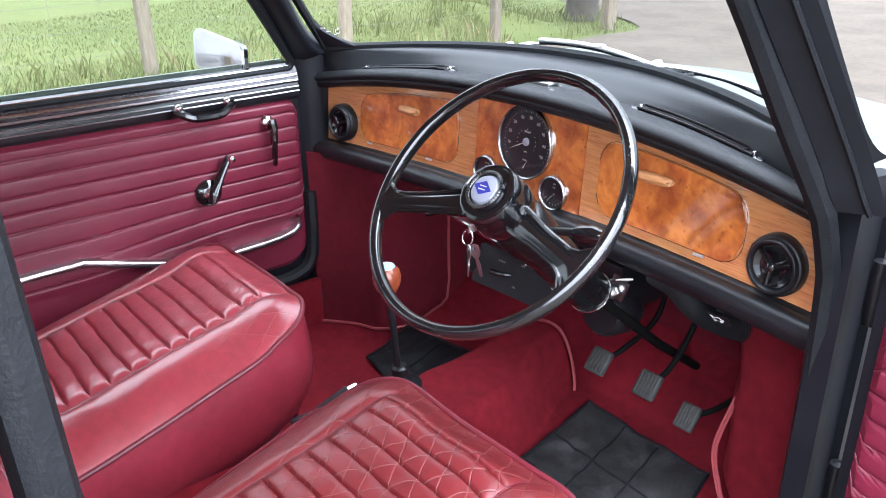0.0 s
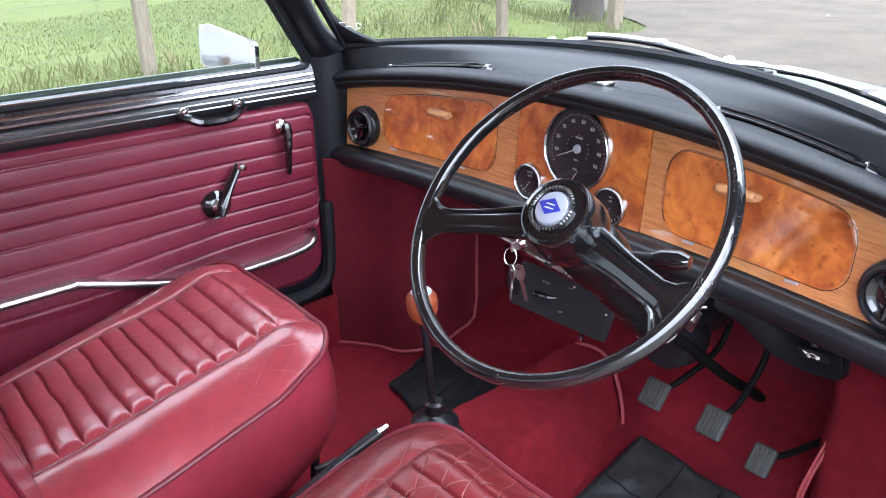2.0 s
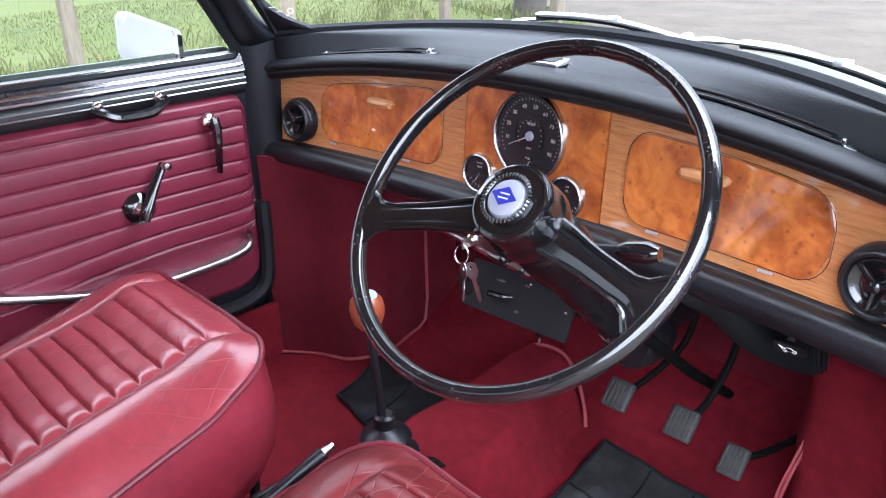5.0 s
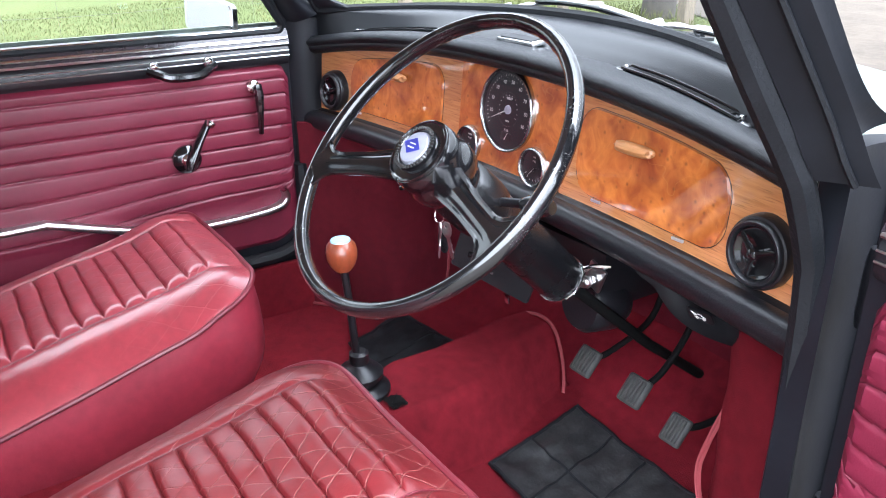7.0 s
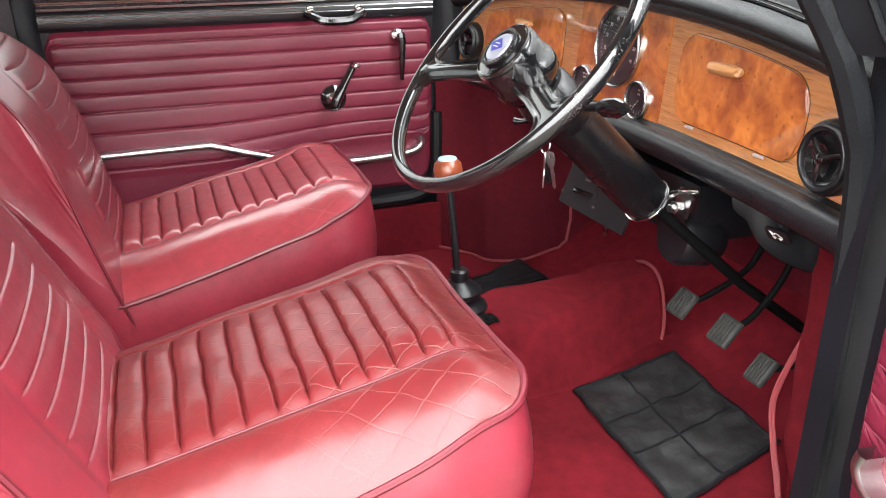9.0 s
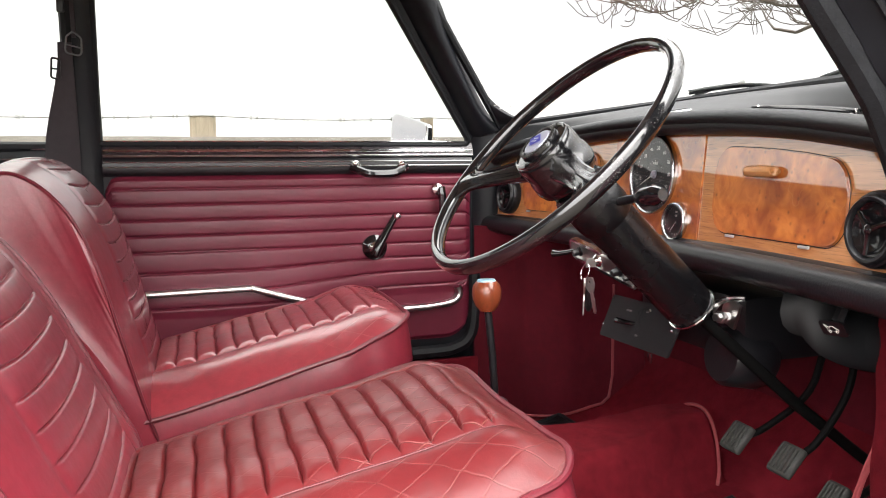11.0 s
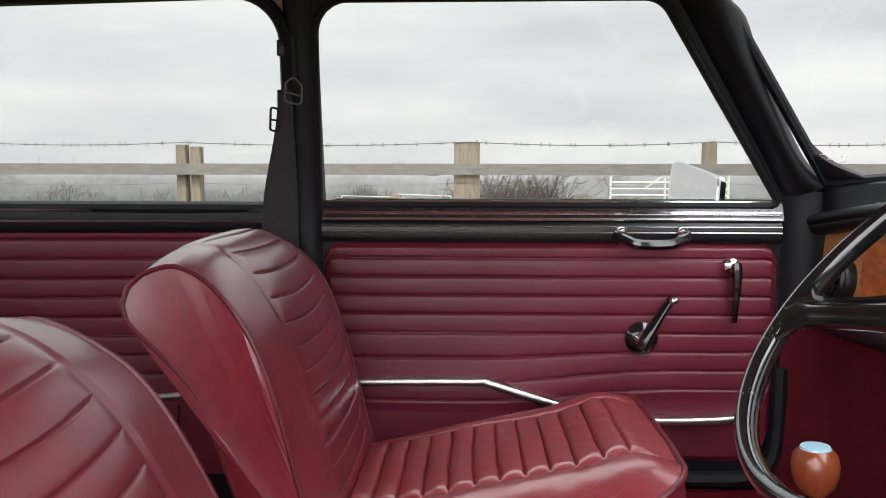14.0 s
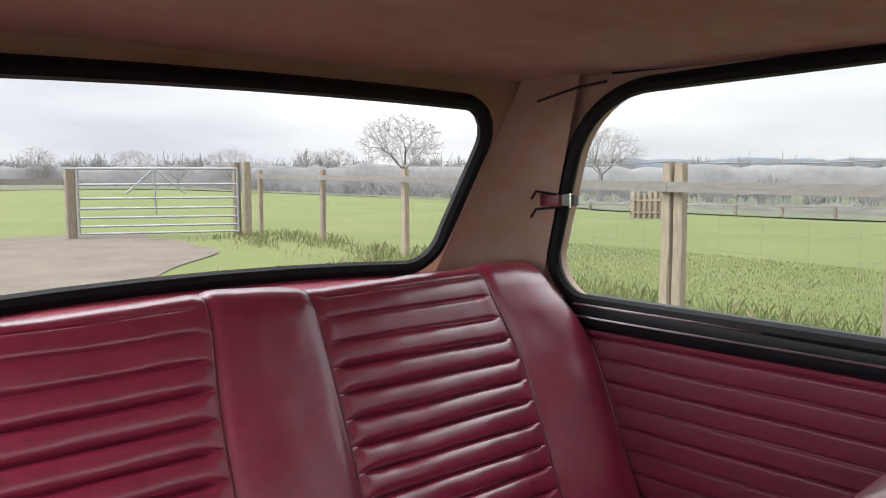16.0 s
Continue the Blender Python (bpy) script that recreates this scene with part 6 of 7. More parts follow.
    steps = pleat_rows(0.0, front_end, 0.0345) + [front_end + (total - front_end) * k / 50 for k in range(1, 51)]
    m = len(steps) - 1

    def at(d):
        d = min(max(d, 0.0), total)
        i = min(max(j for j in range(n) if run[j] <= d + 1e-9), n - 2)
        return edge[i].lerp(edge[i + 1], (d - run[i]) / max(1e-9, run[i + 1] - run[i]))

    def back(u, v):
        a = abs(2 * u - 1)
        d0 = steps[round(v * m)]
        fr = smoothstep(front_end + 0.06, front_end - 0.05, d0)
        d = d0 - 0.010 * (1 - min(1, a / 0.6) ** 2) * fr * smoothstep(0.0, 0.06, d0)
        p = at(d)
        tg = (at(d + 0.012) - at(d - 0.012)).normalized()
        nr = Vector((0, tg.z, -tg.y))
        bulge = (0.019 * fr + 0.010 * (1 - fr)) * (1 - a ** 3.0)
        if d0 > 0.05:
            bulge -= 0.002 * (1 - min(1, a / 0.62) ** 2) * smoothstep(front_end, front_end - 0.10, d0)
            bulge += pleat(d0, 0.0345, 0.0032, 0.0014, 0.0016) * smoothstep(0.585, 0.51, a) * fr
            bulge -= 0.0035 * math.exp(-((a - 0.595) / 0.014) ** 2) * fr
        bulge += 0.0015 * noise.noise((cx * 5 + u * 4, d * 6, 7))
        x = cx + (2 * u - 1) * (W + 0.004 - 0.012 * smoothstep(0.80, 0.87, p.z) * 1.0)
        q = p + nr * bulge
        z = q.z - 0.008 + 0.008 * (1 - a ** 2) * smoothstep(0.80, 0.86, p.z)
        h = max(0.0, z - 0.50) * recline
        return Vector((x, q.y + dy + 0.014 * smoothstep(0.5, 0.8, p.z) - 0.185 * h, z - 0.09 * h))
    rest = part("backrest", slabbed(back, 76, m), M_SEAT, seat, "pleated red leather backrest with rounded top")
    for s, uu in ((-1, 0.0), (1, 1.0)):
        loop = [back(uu, k / m) for k in range(m + 1)]
        loop = [p for k, p in enumerate(loop) if k % 2 == 0 or k == m]
        bm = bmesh.new()
        half = len(loop) // 2
        rows = []
        for k in range(half):
            A, B = loop[k], loop[-1 - k]
            rows.append([bm.verts.new(A.lerp(B, j / 6) + Vector((s * 0.007 * math.sin(math.pi * j / 6) * min(1.0, (A - B).length / 0.07), 0, 0))) for j in range(7)])
        for r0, r1 in zip(rows, rows[1:]):
            for j in range(6):
                bm.faces.new((r0[j], r0[j + 1], r1[j + 1], r1[j]))
        part("side_panel", bm, M_SEAT, rest)
        part("piping", tubed(loop[2:-2], 0.0034, 6), M_PIPING, rest)
    for x in (-0.17, 0.17):
        part("runner", tubed([(cx + x, -0.80 + dy, 0.39), (cx + x, -0.82 + dy, 0.285), (cx + x, -0.40 + dy, 0.285), (cx + x, -0.385 + dy, 0.42)], 0.010, 8), M_BLACK, seat)
    return seat


front_seat(-0.320, 0.0, "empty red leather passenger seat with pleated centre and piping", M_EASY, (0.045, 0.045), 0.018, 0.0, 0.0)
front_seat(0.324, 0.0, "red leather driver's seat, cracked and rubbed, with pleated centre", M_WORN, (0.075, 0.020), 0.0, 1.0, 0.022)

# ---- rear seat ----
rear = thing("rear_seat", (0, -1.5, 0.35), "red leather rear bench with two pleated panels", "car seat")
RPATH = [(-1.505, 0.46), (-1.560, 0.60), (-1.612, 0.72), (-1.664, 0.84), (-1.690, 0.91), (-1.706, 0.952), (-1.726, 0.972), (-1.755, 0.974), (-1.785, 0.960)]
rough = spline([Vector((0, y, z)) for y, z in RPATH], 30)
far = [0.0]
for a, b in zip(rough, rough[1:]):
    far.append(far[-1] + (b - a).length)
rlen = pleat_rows(0.0, far[-1], 0.0365)
rp = []
for d in rlen:
    i = min(max(j for j in range(len(far)) if far[j] <= d + 1e-9), len(far) - 2)
    rp.append(rough[i].lerp(rough[i + 1], (d - far[i]) / (far[i + 1] - far[i])))


def rear_back(u, v):
    k = min(round(v * (len(rp) - 1)), len(rp) - 1)
    p, d = rp[k], rlen[k]
    q0, q1 = rp[max(k - 4, 0)], rp[min(k + 4, len(rp) - 1)]
    tg = (q1 - q0).normalized()
    nr = Vector((0, tg.z, -tg.y))
    w = 0.612 - 0.062 * smoothstep(0.80, 0.985, p.z)
    xr = (2 * u - 1)
    x = xr * w
    a = abs(xr) * 0.605
    bulge = 0.0
    flat = smoothstep(rlen[-1] - 0.13, rlen[-1] - 0.18, d)
    if 0.085 < a < 0.440:
        e = min(a - 0.085, 0.440 - a)
        bulge -= 0.005 * smoothstep(0, 0.03, e)
        bulge += pleat(d, 0.0365, 0.0085, 0.0026, 0.0050) * smoothstep(0, 0.030, e) * (0.35 + 0.65 * flat)
    for c in (0.085, 0.440):
        bulge -= 0.004 * math.exp(-((a - c) / 0.010) ** 2)
    if a < 0.085:
        bulge += 0.004 * (1 - (a / 0.085) ** 2)
    if a > 0.44:
        bulge += 0.030 * smoothstep(0.44, 0.57, a) * smoothstep(0.99, 0.86, p.z) + 0.006 * math.sin(math.pi * (a - 0.44) / 0.165) - 0.10 * smoothstep(0.572, 0.605, a)
    bulge += 0.004 * noise.noise((x * 5, d * 5, 9)) + 0.0015 * noise.noise((x * 22, d * 16, 3))
    q = p + nr * bulge
    return Vector((x, q.y + 0.002 * noise.noise((x * 6, d * 8, 0)), q.z + 0.004 * noise.noise((x * 5, d * 8, 4))))


part("backrest", slabbed(rear_back, 190, len(rp) - 1, (0, -0.03, -0.01)), M_REAR, rear, "pleated dark red leather backrest")
for s in (-1, 1):
    for c in (0.085, 0.440, 0.574):
        pts = [rear_back(0.5 + s * c / 0.605 / 2, k / 40) + Vector((0, 0.0015, 0.0)) for k in range(4, 39)]
        part("seam_piping", tubed([p - Vector((0, 0.0012, 0)) for p in pts], 0.0018, 6), M_PIPING, rear)


def rear_cushion(u, v):
    x, y = (2 * u - 1) * 0.56, -1.20 - 0.36 * v
    e = min(0.56 - abs(x), 0.2)
    z = 0.500 - 0.05 * v + 0.02 * math.sin(math.pi * v) - 0.10 * smoothstep(0.09, 0.0, v) - 0.03 * smoothstep(0.06, 0, e)
    if 0.085 < abs(x) < 0.44:
        z -= 0.006 * (1 - abs(math.sin(math.pi * y / 0.0375)) ** 0.5)
    return Vector((x, y, z))


part("cushion", slabbed(rear_cushion, 80, 60, (0, 0, -0.06)), M_REAR, rear, "pleated dark red leather cushion")
part("base", boxed((0, -1.40, 0.375), (1.12, 0.34, 0.14), 0.02), M_CARPET, rear)
for s in (-1, 1):
    solid("side_armrest", slabbed(lambda u, v, s=s: Vector((s * (0.605 - 0.040 * math.sin(math.pi * min(1, v * 1.1)) ** 0.6), -1.60 + 0.42 * u, 0.28 + 0.255 * v)), 14, 12, (s * 0.03, 0, 0)), M_TRIM, "dark red vinyl side bin beside the rear bench", "side bin", "rear side bins")

# ---- seat belt, catches, roof patch ----
belt = thing("seat_belt", (-0.59, -0.94, 0.3), "black seat belt with a clear plastic guide on the centre post", "seat belt")
part("webbing", slabbed(lambda u, v: wall_point(-1, -0.945 - (0.068 - 0.042 * smoothstep(0.70, 1.0, v)) * (1 - u), 0.32 + 0.80 * v, -0.026 - 0.004 * math.sin(v * 5)), 6, 26, (-0.003, 0, 0)), M_BELT, belt)
part("webbing", slabbed(lambda u, v: wall_point(-1, -0.940 + 0.008 * (u - 0.5), 1.13 + 0.08 * v, -0.018), 2, 6, (-0.003, 0, 0)), M_BELT, belt)
guide = rounded([(-0.956, 1.098), (-0.926, 1.092), (-0.924, 1.126), (-0.938, 1.140), (-0.952, 1.130)], 0.007, 4)
part("guide", tubed([wall_point(-1, p[0], p[1], -0.034) for p in guide], 0.0022, 6, True), M_CLEAR, belt, "clear plastic belt guide")
part("guide_bar", tubed([wall_point(-1, -0.953, 1.114, -0.036), wall_point(-1, -0.926, 1.107, -0.038)], 0.0020, 6), M_CLEAR, belt)
part("buckle", tubed([wall_point(-1, p[0], p[1], -0.024) for p in rounded([(-0.988, 1.050), (-0.972, 1.046), (-0.970, 1.086), (-0.984, 1.090)], 0.004, 3)], 0.0022, 6, True), M_BLACK, belt)
part("buckle", tubed([wall_point(-1, -0.986, 1.068, -0.024), wall_point(-1, -0.971, 1.066, -0.024)], 0.002, 6), M_BLACK, belt)
part("anchor", boxed(wall_point(-1, -0.960, 1.190, -0.022), (0.008, 0.014, 0.028), 0.003), M_BLACK, belt)
catch = thing("window_catch", wall_point(-1, -1.66, 1.07), "chrome and pink-brown toggle catch on the quarter window", "catch")
cp = wall_point(-1, -1.662, 1.086, -0.028)
part("clasp", boxed(cp + Vector((0.004, 0.022, 0.004)), (0.012, 0.030, 0.020), 0.004), M_STEEL, catch)
part("clasp_pin", tubed([cp + Vector((0.012, 0.030, -0.008)), cp + Vector((0.012, 0.030, 0.016))], 0.003, 8), M_CHROME, catch)
part("base", boxed(cp + Vector((0.004, -0.022, 0.002)), (0.010, 0.046, 0.022), 0.004), M_PIPING, catch)
for dz in (-0.014, 0.018):
    part("prong", tubed([cp + Vector((0.008, -0.010, dz * 0.7)), cp + Vector((0.014, -0.048, dz)), cp + Vector((0.018, -0.056, dz - 0.014))], 0.0024, 6), M_BLACK, catch)
roof_patch = slabbed(lambda u, v: Vector((-0.492 + 0.052 * v + 0.004 * noise.noise((u * 6, v * 3, 1)), -0.975 + 0.10 * u + 0.006 * noise.noise((u * 4, v * 9, 6)), 1.2955 + 0.008 * v - 0.002 * math.sin(math.pi * u))), 14, 8, (0, 0, 0.012))
solid("worn_roof_patch", roof_patch, M_DULL, "dark worn patch in the headlining above the centre post", "patch")


# ---- outside ----
def ground_z(x, y):
    """Level round the car, a bank up to the fence, then open field falling gently away."""
    fence = 0.20 + 0.045 * min(max(y, -3.0), 6.0)
    if y < -5:
        fence *= smoothstep(-12, -5, y)
    if y > 4.5:
        fence *= smoothstep(6.5, 4.5, y)
    foot = 2.6 * smoothstep(2.6, 4.9, y)
    bank = smoothstep(-2.1 - foot, -3.7 - foot * 0.75, x) * fence
    far = smoothstep(-6, -40, x)
    d = min(max(0.0, -x - 15.0), 45.0)
    return bank * (1 - 0.8 * far) - 0.048 * (d - min(d, 3.0) * 0.5) + 0.02 * noise.noise((x * 0.4, y * 0.4, 0)) * smoothstep(-2.2, -4, x)


def ground_mesh(xs, ys, f):
    vs = [(x, y, f(x, y)) for y in ys for x in xs]
    n = len(xs)
    fs = [(j * n + i, j * n + i + 1, (j + 1) * n + i + 1, (j + 1) * n + i) for j in range(len(ys) - 1) for i in range(n - 1)]
    return vs, fs


def spread(lo, a, b, hi, fine, coarse):
    out = list(np.geomspace(abs(lo), abs(a), coarse)[:-1] * -1) + list(np.linspace(a, b, fine)) + list(np.geomspace(b, hi, coarse)[1:])
    return [float(v) for v in out]


xs, ys = spread(-900, -14, 14, 900, 90, 22), spread(-900, -20, 20, 900, 100, 22)
vs, fs = ground_mesh(xs, ys, lambda x, y: ground_z(x, y) - 0.004)
me = bpy.data.meshes.new("ground")
me.from_pydata(vs, [], fs)
me.materials.append(M_GRASS)
for p in me.polygons:
    p.use_smooth = True
tagged(new("ground", me), "bright green grass field and verge", "grass", kind="structure")


def road_edge(y):
    """Where the tarmac meets the grass on the fence side."""
    if y < -6:
        return -1.6 - 2.6 * smoothstep(-7.5, -12, y) + 0.06 * math.sin(y * 3)
    if y > 2.6:
        return -1.7 - 2.9 * smoothstep(2.6, 4.9, y) - 5.0 * smoothstep(6.3, 10.0, y) + 0.05 * math.sin(y * 4)
    return -1.65 + 0.06 * math.sin(y * 2.3) + 0.03 * math.sin(y * 7)


ys_r = [float(v) for v in np.linspace(-15.6, 30, 150)]
vs, fs = [], []
for y in ys_r:
    e = road_edge(y)
    for k in range(25):
        x = e + (11.0 - e) * (k / 24) ** 1.5
        vs.append((x, y, max(ground_z(x, y), 0) + 0.006 + 0.006 * noise.noise((x * 1.5, y * 1.5, 0))))
for j in range(len(ys_r) - 1):
    for i in range(24):
        fs.append((j * 25 + i, j * 25 + i + 1, (j + 1) * 25 + i + 1, (j + 1) * 25 + i))
me = bpy.data.meshes.new("road")
me.from_pydata(vs, [], fs)
me.materials.append(M_ASPHALT)
tagged(new("road", me), "worn grey-brown tarmac yard and lane", "road", kind="structure")


def blades(name, n, x0, x1, y0, y1, h, material, label, keep):
    rng = np.random.default_rng(len(name) + n)
    vs, fs = [], []
    for _ in range(n):
        x, y = rng.uniform(x0, x1), rng.uniform(y0, y1)
        if not keep(x, y):
            continue
        z = ground_z(x, y) - 0.01
        a, lean, hh, w = rng.uniform(0, math.tau), rng.uniform(0.02, 0.6), h * rng.uniform(0.45, 1.25), rng.uniform(0.0018, 0.0045)
        c, s_ = math.cos(a), math.sin(a)
        i = len(vs)
        vs += [(x - s_ * w, y + c * w, z), (x + s_ * w, y - c * w, z), (x + c * lean * hh * 0.35 + s_ * w * 0.8, y + s_ * lean * hh * 0.35 - c * w * 0.8, z + hh * 0.6), (x + c * lean * hh, y + s_ * lean * hh, z + hh)]
        fs += [(i, i + 1, i + 2), (i, i + 2, i + 3)]
    me = bpy.data.meshes.new(name)
    me.from_pydata(vs, [], fs)
    me.materials.append(material)
    return tagged(new(name, me), label, "grass", kind="stuff")


def on_bank(x, y):
    return x < road_edge(y) - 0.05 and noise.noise((x * 0.8, y * 0.8, 3)) > -0.55


blades("verge_grass", 120000, -8.5, -1.7, -9.0, 8.0, 0.030, M_BLADE, "rough green grass on the verge and field edge", on_bank)
blades("long_grass", 17000, -6.6, -3.5, -13.5, 7.4, 0.13, M_BLADE, "long uncut grass under the fence", lambda x, y: on_bank(x, y) and abs(x + 4.3 + 1.2 * smoothstep(-4, -9, y) + 0.9 * smoothstep(3.6, 5.4, y)) < 0.8 + 0.5 * smoothstep(3.6, 5.4, y) and noise.noise((x * 1.5, y * 1.1, 9)) > -0.1)
blades("dry_grass", 2600, -4.7, -2.4, -13.5, 6.0, 0.16, M_DRY, "pale dry grass tufts at the fence foot", lambda x, y: on_bank(x, y) and noise.noise((x * 1.2, y * 0.9, 5)) > 0.28)

# fence

def post(x, y, top, w, d, label, lean=0.0, name="fence_post"):
    z0 = ground_z(x, y) - 0.15
    bm = bmesh.new()
    rings = []
    hgt = top - z0
    for k in range(7):
        t = k / 6
        rings.append([bm.verts.new((x + lean * t + (w / 2 * (1 - 0.06 * t) + 0.004 * noise.noise((y, t * 5, j))) * cx, y + (d / 2 * (1 - 0.06 * t) + 0.004 * noise.noise((y, t * 5, j + 9))) * cy, z0 + hgt * t)) for j, (cx, cy) in enumerate(((-1, -0.8), (-0.8, -1), (0.8, -1), (1, -0.8), (1, 0.8), (0.8, 1), (-0.8, 1), (-1, 0.8)))])
    for a, b in zip(rings, rings[1:]):
        for j in range(8):
            bm.faces.new((a[j], a[(j + 1) % 8], b[(j + 1) % 8], b[j]))
    bm.faces.new(rings[-1])
    return solid(name, bm, M_WOOD, label, "post", "fence posts", smooth=True)


LBL = "weathered grey-brown wooden fence post in the grass"
POSTS = [(-4.28, -3.99, 1.20), (-4.28, -2.49, 1.185), (-4.28, -0.665, 1.20), (-4.28, 0.885, 1.20), (-4.28, 2.42, 1.18), (-4.28, 4.0, 1.15), (-4.93, 6.38, 1.25), (-5.5, -8.8, 1.16), (-6.0, -11.7, 1.15), (-6.25, -14.4, 1.14), (-4.95, -6.4, 1.18)]
for i, (x, y, top) in enumerate(POSTS):
    if i in (0, 1):
        post(x, y - 0.042, top, 0.08, 0.072, LBL)
        post(x - 0.02, y + 0.048, top - 0.012, 0.078, 0.075, LBL, 0.01)
    elif i == 2:
        post(x, y, top, 0.12, 0.175, "thick weathered wooden fence post in the grass")
    elif i == 6:
        post(x, y, top, 0.13, 0.16, "heavy grey wooden gatepost beside the lane")
    else:
        post(x, y, top, 0.08, 0.085, LBL, random.uniform(-0.02, 0.02))
LINE = [(-6.25, -14.4), (-6.0, -11.7), (-5.5, -8.8), (-4.95, -6.4), (-4.28, -3.99), (-4.28, -2.49), (-4.28, -0.665), (-4.28, 0.885), (-4.28, 2.42), (-4.28, 4.0), (-4.93, 6.38)]


def plank(a, b, z0, z1, thick, material, label, name="fence_rail"):
    a, b = Vector((*a, 0)), Vector((*b, 0))
    d = (b - a).normalized()
    nrm = Vector((-d.y, d.x, 0)) * thick / 2
    return solid(name, slabbed(lambda u, v: a.lerp(b, u) + nrm + Vector((0, 0, z0 + (z1 - z0) * v + 0.004 * noise.noise((u * 5 + a.y, v, 1)))), 12, 3, -2 * nrm), material, label, "rail", "fence rails")


for a, b in zip(LINE, LINE[1:]):
    plank((a[0] + 0.07, a[1]), (b[0] + 0.07, b[1]), 0.990, 1.062, 0.035, M_RAIL, "grey weathered top rail of the field fence")
for z, r, nm in ((1.20, 0.0035, "barbed_wire"), (0.94, 0.0012, "fence_wire"), (0.78, 0.0010, "fence_wire"), (0.62, 0.0010, "fence_wire"), (0.46, 0.0010, "fence_wire")):
    pts = []
    for (ax, ay), (bx, by) in zip(LINE, LINE[1:]):
        for k in range(10):
            t = k / 10
            pts.append((ax + (bx - ax) * t + 0.06, ay + (by - ay) * t, z - 0.02 * math.sin(math.pi * t) + 0.006 * noise.noise((ay * 3 + t, z, 0))))
    bm = tubed(pts, r, 4)
    if r > 0.003:
        rng = random.Random(4)
        for k in range(0, 190):
            p = Vector(pts[int(k * (len(pts) - 1) / 190)]).lerp(Vector(pts[min(int(k * (len(pts) - 1) / 190) + 1, len(pts) - 1)]), rng.random())
            tube(bm, [p + Vector((0, -0.006, -0.014)), p + Vector((0, 0.006, 0.014))], 0.002, 3)
            tube(bm, [p + Vector((0, 0.006, -0.014)), p + Vector((0, -0.006, 0.014))], 0.002, 3)
    solid(nm, bm, M_WIRE, "thin rusty-grey strand of fence wire strung between posts", "wire", "fence wires")
bm = bmesh.new()
for y in [v * 0.30 for v in range(-28, 14)]:
    x = -4.22 - 0.65 * smoothstep(-4, -6.4, y)
    tube(bm, [(x, y, ground_z(x, y)), (x, y + 0.01, 0.94)], 0.0008, 3)
solid("stock_netting", bm, M_WIRE, "thin upright wires of stock netting on the fence", "netting", kind="stuff")

# steel field gate behind the car
def bar_gate(name, a, b, z0, h, rails, material, label, brace=True, r=0.022, group=""):
    a, b = Vector(a), Vector(b)
    ob = thing(name, (*((a + b) / 2).to_2d(), z0), label, "gate", group)
    for p in (a, b):
        part("stile", tubed([p + Vector((0, 0, z0)), p + Vector((0, 0, z0 + h))], r, 8), material, ob)
    for t in rails:
        part("bar", tubed([a + Vector((0, 0, z0 + h * t)), b + Vector((0, 0, z0 + h * t))], r * 0.85, 8), material, ob)
    if brace:
        m = a.lerp(b, 0.47)
        part("brace", tubed([m + Vector((0, 0, z0 + h * 0.30)), m + Vector((0, 0, z0 + h))], r * 0.8, 6), material, ob)
        part("brace", tubed([m + Vector((0, 0, z0 + h)), a.lerp(b, 0.29) + Vector((0, 0, z0 + h * 0.62))], r * 0.8, 6), material, ob)
        part("brace", tubed([m + Vector((0, 0, z0 + h)), a.lerp(b, 0.66) + Vector((0, 0, z0 + h * 0.62))], r * 0.8, 6), material, ob)
    return ob


bar_gate("field_gate", (-3.12, -14.75, 0), (-5.50, -13.75, 0), 0.05, 1.12, (0.02, 0.13, 0.26, 0.40, 0.55, 0.76, 1.0), M_STEEL, "galvanised steel field gate, shut, between wooden posts")
post(-3.02, -14.85, 1.16, 0.16, 0.16, "square weathered wooden gatepost by the tarmac")
post(-5.72, -13.85, 1.28, 0.13, 0.13, "square weathered wooden gatepost by the tarmac")
post(-5.62, -14.05, 1.28, 0.12, 0.12, "square weathered wooden gatepost by the tarmac")
for a, b in (((-3.0, -14.9), (-1.2, -15.5)), ((-1.2, -15.5), (1.5, -16.4)), ((1.5, -16.4), (5.0, -17.4))):
    plank(a, b, 0.90, 1.0, 0.04, M_RAIL, "grey weathered rail beside the field gate")
for x, y in ((-1.95, -15.2), (-0.1, -15.9), (1.5, -16.4), (5.0, -17.4)):
    post(x, y, 1.06, 0.09, 0.09, LBL)

# far pens, fences, shed
def polar(az, r, e=(0.6, -0.65)):
    return (e[0] + r * math.sin(radians(az)), e[1] + r * math.cos(radians(az)))


P1, P2, P3 = polar(-99.6, 36), polar(-95.6, 33), polar(-91.6, 29)
for a, b in ((P1, P2), (P2, P3)):
    bar_gate("pen_gate", (*a, 0), (*b, 0), ground_z(*a) + 0.02, 1.05, (0.05, 0.2, 0.36, 0.52, 0.68, 0.84, 1.0), M_WHITE, "white tubular steel hurdle of a livestock pen", False, 0.026, "pen hurdles")
post(*P2, 0.36, 0.42, 0.42, "wide pale wooden pen post in the field")
bar_gate("pen_gate", (*polar(-80.0, 22), 0), (*polar(-72, 22), 0), ground_z(-20, 3) + 0.02, 1.0, (0.05, 0.25, 0.45, 0.62, 0.8, 1.0), M_WHITE, "white tubular steel gate across a track", True, 0.035, "pen hurdles")
for az, r in ((-81.3, 15), (-78, 15), (-74, 15), (-85, 15.5)):
    post(*polar(az, r), 0.56, 0.10, 0.10, "short weathered wooden post beside the track")
for az in (-135, -130, -124, -120.2, -117.3, -114.1, -111, -107.5, -104):
    post(*polar(az, 26), 0.08, 0.08, 0.08, "distant thin wooden fence post in the field", name="far_fence_post")
